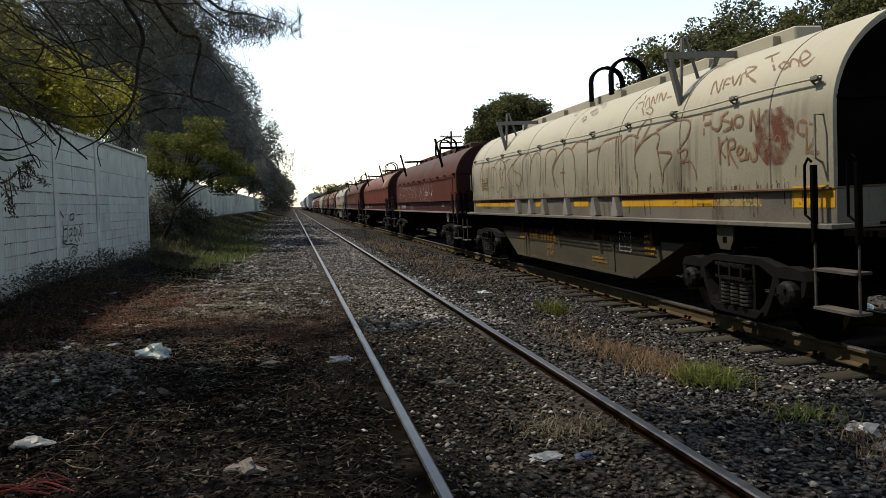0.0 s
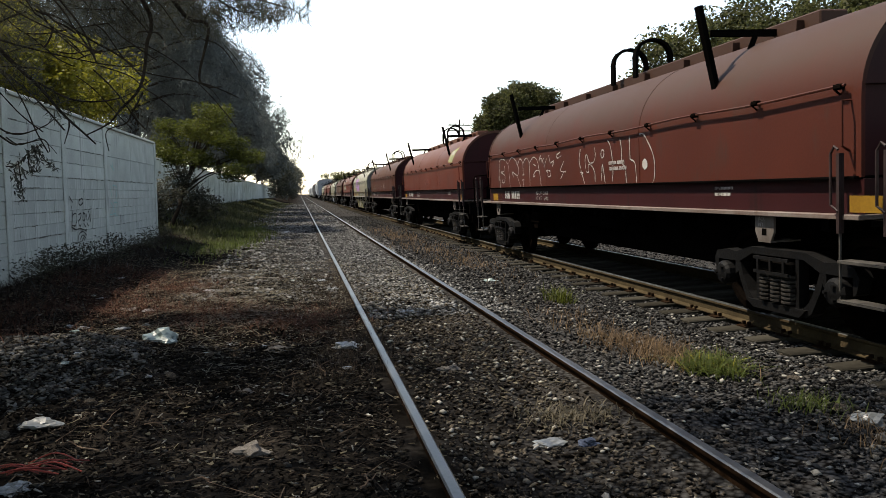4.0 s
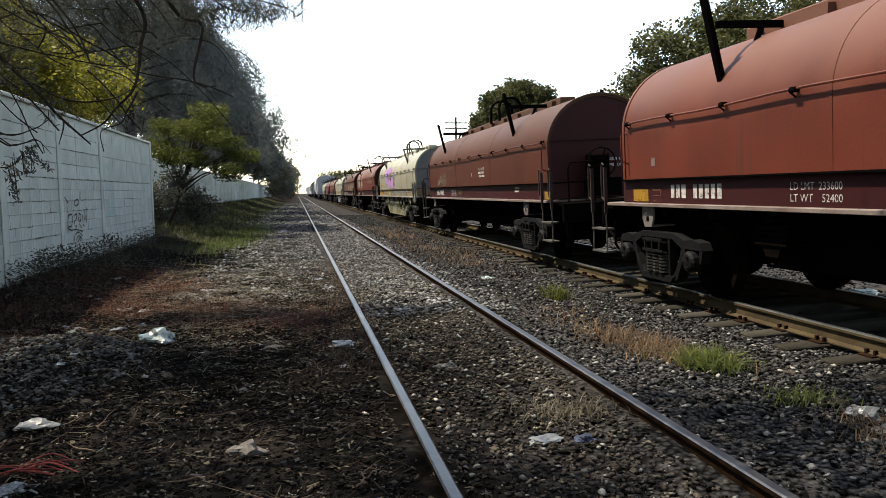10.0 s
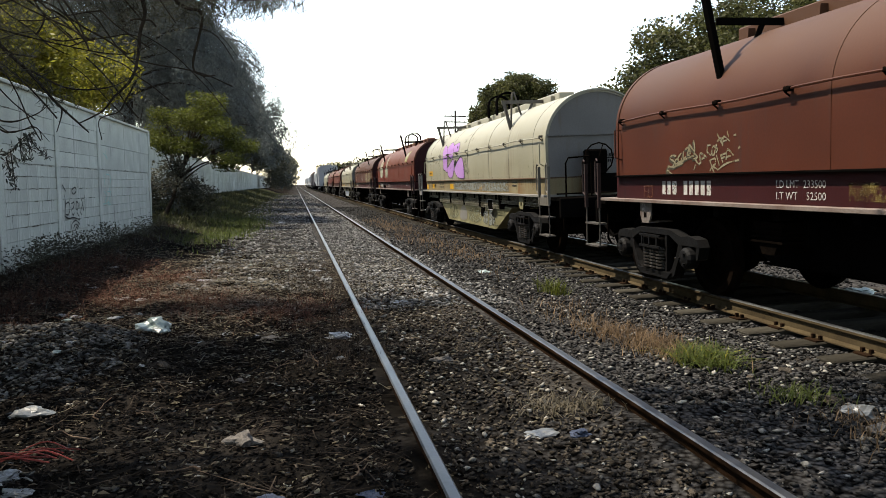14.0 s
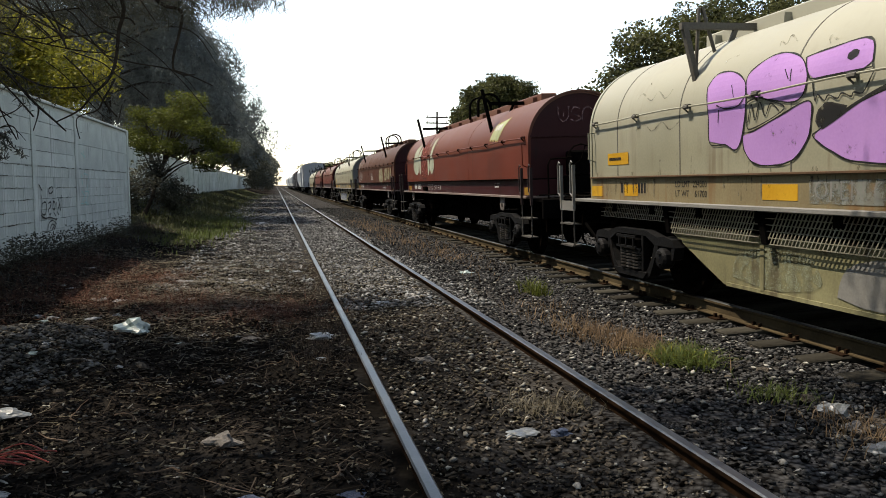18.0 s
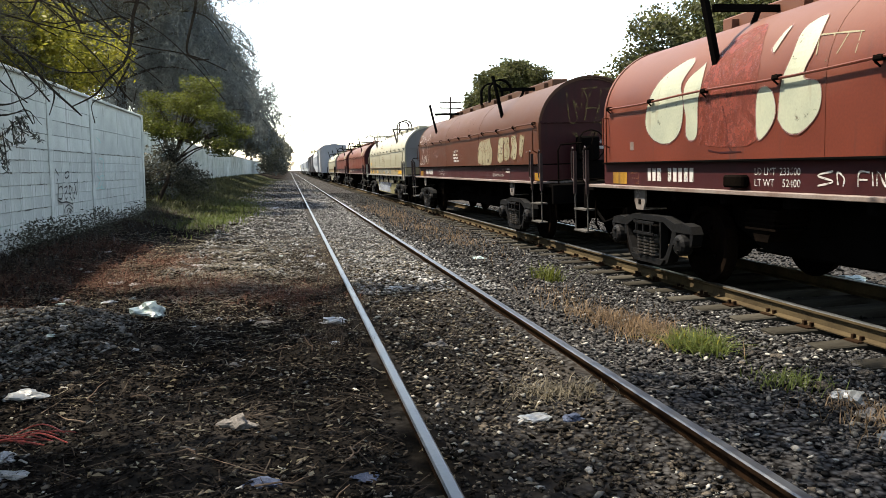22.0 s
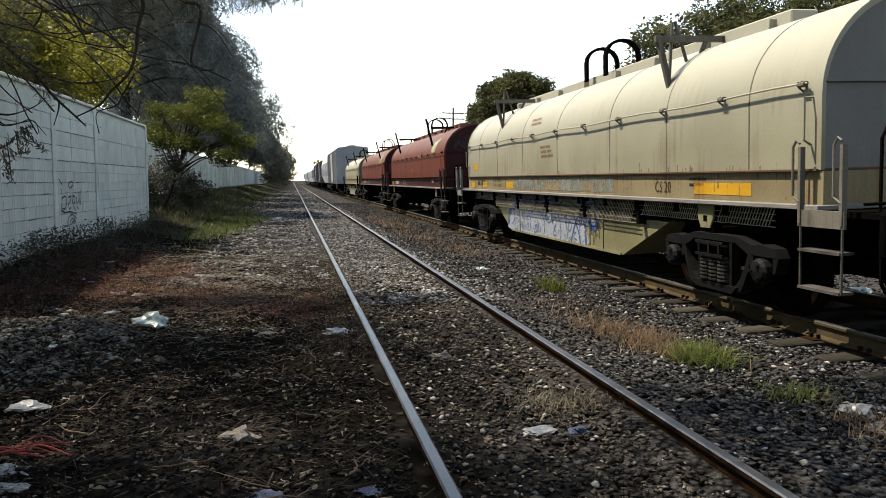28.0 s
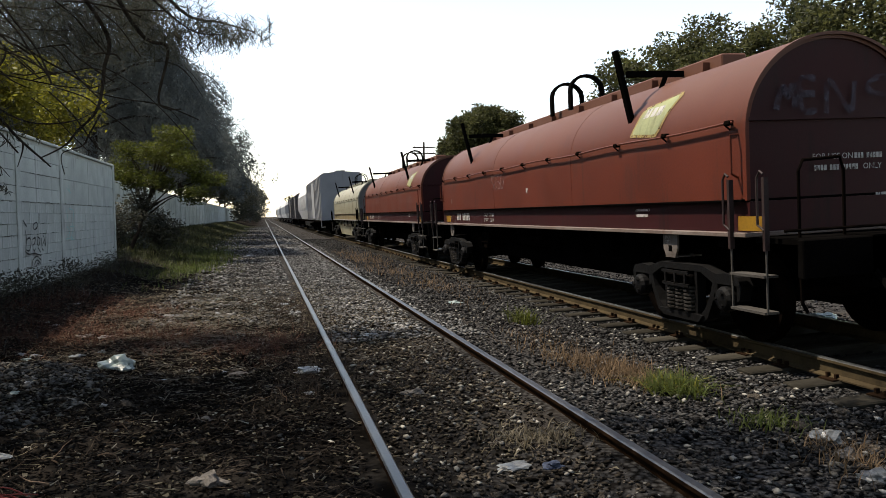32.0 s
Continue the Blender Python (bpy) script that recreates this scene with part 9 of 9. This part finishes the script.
for k, (x, y, s) in enumerate([(22, 120, 0.8), (27, 128, 0.9), (18, 150, 0.9), (24, 165, 1.0), (16, 185, 1.0), (15, 225, 1.1), (14, 270, 1.3), (31, 110, 0.9), (13, 330, 1.5), (36, 95, 0.9)]):
    tree("distant_tree", (x, y, 0), (0.2, 0.2, 3.0 * s), 6, [(0, 0, 5.0 * s, 4.0 * s, 4.0 * s, 2.4 * s), (3.0 * s, 1, 4.4 * s, 3.0 * s, 3.0 * s, 2.0 * s)], 110, 4500, (0.5, 0.5, 0.45), (0.6, 0.13), 0.3, LEAF_MANGO, 110 + k, "distant dark tree beyond the railway", 0.3)

# bare drooping branches of the near casuarina, before the wall
near_tree = [o for o in scene.objects if o.name == "casuarina_tree"][0]
BRANCHES = [
    [(-6.4, 6.2, 5.4), (-5.6, 9.0, 4.2), (-4.95, 10.0, 3.27), (-4.59, 10.0, 2.9), (-4.32, 10.0, 2.56), (-4.07, 10.0, 2.31), (-3.96, 10.0, 2.2)],
    [(-6.0, 6.0, 5.6), (-4.2, 9.0, 5.0), (-3.33, 10.0, 3.97), (-3.32, 10.0, 3.4), (-3.41, 10.0, 2.92), (-3.65, 10.0, 2.64), (-3.8, 10.0, 2.46), (-4.07, 10.0, 2.31)],
    [(-3.38, 10.0, 2.85), (-3.52, 10.02, 2.6), (-3.6, 10.0, 2.46), (-3.83, 10.0, 2.36), (-3.81, 10.0, 2.11)],
    [(-5.5, 9.6, 2.9), (-5.0, 10.0, 2.35), (-4.61, 10.0, 2.39), (-4.41, 10.0, 2.53)],
    [(-5.5, 9.6, 2.8), (-5.0, 10.0, 2.25), (-4.82, 10.0, 2.2), (-4.56, 10.0, 2.25), (-4.5, 10.0, 2.1)],
    [(-5.4, 6.4, 5.8), (-3.6, 9.0, 4.9), (-2.96, 10.0, 3.98), (-2.77, 10.0, 3.78), (-2.56, 10.0, 3.68), (-2.69, 10.0, 3.08), (-2.59, 10.0, 2.94), (-2.42, 10.0, 2.94)],
    [(-4.26, 10.0, 2.5), (-4.27, 10.0, 2.39), (-4.33, 10.0, 2.2)],
    [(-5.4, 6.4, 5.9), (-3.2, 9.0, 5.0), (-2.42, 10.0, 4.2), (-1.9, 10.2, 4.1), (-1.5, 10.2, 4.0)],
    [(-2.9, 9.6, 4.4), (-2.3, 10.0, 3.95), (-1.9, 10.0, 3.9)],
    [(-5.6, 9.3, 3.7), (-5.2, 9.8, 3.5), (-4.4, 10.0, 3.3), (-3.6, 10.2, 3.2), (-3.2, 10.2, 3.35)],
    [(-4.6, 10.0, 2.95), (-4.2, 10.1, 2.75), (-3.7, 10.2, 2.8), (-3.3, 10.2, 3.05)],
]
for k, pts in enumerate(BRANCHES):
    q = smooth_line([Vector(p) - near_tree.location for p in pts], 6)
    r = 0.032 if k in (0, 1, 5, 7) else 0.015
    bm = bmesh.new()
    tube(bm, q, [max(0.006, r * (1 - 0.75 * i / (len(q) - 1))) for i in range(len(q))], 6)
    part("branch", bm, BARK, near_tree, smooth=True)
rng = random.Random(55)
for k in range(46):
    # thin bare twigs among the needles
    p = Vector((rng.uniform(-5.9, -3.2), rng.uniform(9.4, 10.6), rng.uniform(3.0, 4.5)))
    d = Vector((rng.uniform(0.3, 1.0), rng.uniform(-0.2, 0.2), rng.uniform(-0.7, 0.25)))
    q = [p]
    for s in range(5):
        d += Vector((rng.uniform(-0.15, 0.15), 0, rng.uniform(-0.3, 0.22)))
        q.append(q[-1] + d * 0.22)
    bm = bmesh.new()
    tube(bm, smooth_line([v - near_tree.location for v in q], 4), 0.006 + 0.006 * rng.random(), 5)
    part("twig", bm, BARK, near_tree, smooth=True)
rel = lambda *ps: [Vector(p) - near_tree.location for p in ps]
leaves("needles", rel((-5.0, 10.2, 4.1), (-4.4, 10.2, 3.95), (-3.9, 10.4, 3.8), (-3.4, 10.2, 4.1), (-4.7, 10, 3.55), (-5.2, 10.2, 3.4), (-3.0, 10.3, 3.95), (-2.5, 10.2, 4.0), (-5.3, 9.8, 3.8), (-3.6, 10.4, 3.6), (-4.2, 10.2, 4.25), (-3.2, 10.2, 4.3), (-2.6, 10.2, 4.35)), 6200, (0.3, 0.3, 0.24), (0.28, 0.0045), 0.8, LEAF_CASUARINA, 131, near_tree)
leaves("needles", rel((-2.2, 10.2, 4.05), (-1.9, 10.2, 3.98), (-1.6, 10.2, 3.98), (-2.5, 10.2, 3.8), (-2.0, 10.1, 3.85)), 1500, (0.2, 0.2, 0.09), (0.22, 0.005), 1.2, LEAF_CASUARINA, 132, near_tree)
SPRAYS = [[(-4.99, 10.0, 2.28), (-4.86, 10.0, 2.19), (-4.72, 10.0, 2.22), (-4.58, 10.0, 2.26), (-4.42, 10.0, 2.08)], [(-4.99, 10.0, 2.33), (-4.78, 10.0, 2.33), (-4.57, 10.0, 2.41), (-4.45, 10.0, 2.49)], [(-5.01, 10.0, 1.92), (-4.87, 10.0, 1.95), (-4.72, 10.0, 2.12), (-4.62, 10.0, 2.17)], [(-4.87, 10.0, 1.99), (-4.85, 10.0, 1.79), (-4.83, 10.0, 1.48)], [(-4.65, 10.0, 2.17), (-4.58, 10.0, 2.02), (-4.45, 10.0, 1.89)], [(-4.75, 10.0, 2.12), (-4.75, 10.0, 1.94), (-4.74, 10.0, 1.84)], [(-4.92, 10.0, 1.89), (-4.89, 10.0, 1.74), (-4.87, 10.0, 1.59)], [(-4.68, 10.0, 2.13), (-4.65, 10.0, 1.99), (-4.67, 10.0, 1.86)]]
for k, pts in enumerate(SPRAYS):
    # slender twigs; from the third on they carry pairs of drooping leaflets
    q = smooth_line(rel(*pts), 6)
    bm = bmesh.new()
    tube(bm, q, [0.009 * (1 - 0.6 * i / (len(q) - 1)) for i in range(len(q))], 5)
    part("twig", bm, BARK, near_tree, smooth=True)
    if k > 1:
        leaves("leaf_spray", q[2:], 46, (0.035, 0.03, 0.03), (0.085, 0.011), 1.3, LEAF_SPRAY, 140 + k, near_tree)
leaves("needles", rel((-4.6, 10, 2.85), (-4.8, 10, 3.0), (-4.3, 10, 2.6), (-3.5, 10, 2.75)), 500, (0.14, 0.1, 0.1), (0.16, 0.006), 0.9, LEAF_CASUARINA, 134, near_tree)

# ---- the pole and wires beyond the train ----
pole = new("utility_pole")
pole.location = (18.1, 90.0, 0)
part("post", tube(bmesh.new(), [(0, 0, -0.2), (0, 0, 10.6)], [0.17, 0.11], 10), BARK, pole)
for z in (9.9, 9.2):
    arm = part("crossarm", box(bmesh.new(), -1.4, 1.4, -0.06, 0.06, z - 0.07, z + 0.07), BARK, pole)
    for x in (-1.2, -0.5, 0.5, 1.2):
        part("insulator", tube(bmesh.new(), [(x, 0, z + 0.07), (x, 0, z + 0.28)], [0.06, 0.04], 8), CONCRETE, arm)
tagged(pole, "wooden utility pole with two crossarms", "pole")


def motions():
    times = np.arange(0, 32.01, 1.0)
    for car, y in TRAIN:
        walk(car, [(t, pose(TRACK_X, y - travelled(t), TRACK_Z, 0, LEAN, 0)) for t in times])
    turns = [k / 6 for k in range(193)]
    for wheels, y in WHEELSETS:
        walk(wheels, [(t, pose(0, y, WHEEL_R, math.degrees(travelled(t) / WHEEL_R) % 360)) for t in turns])


motions()
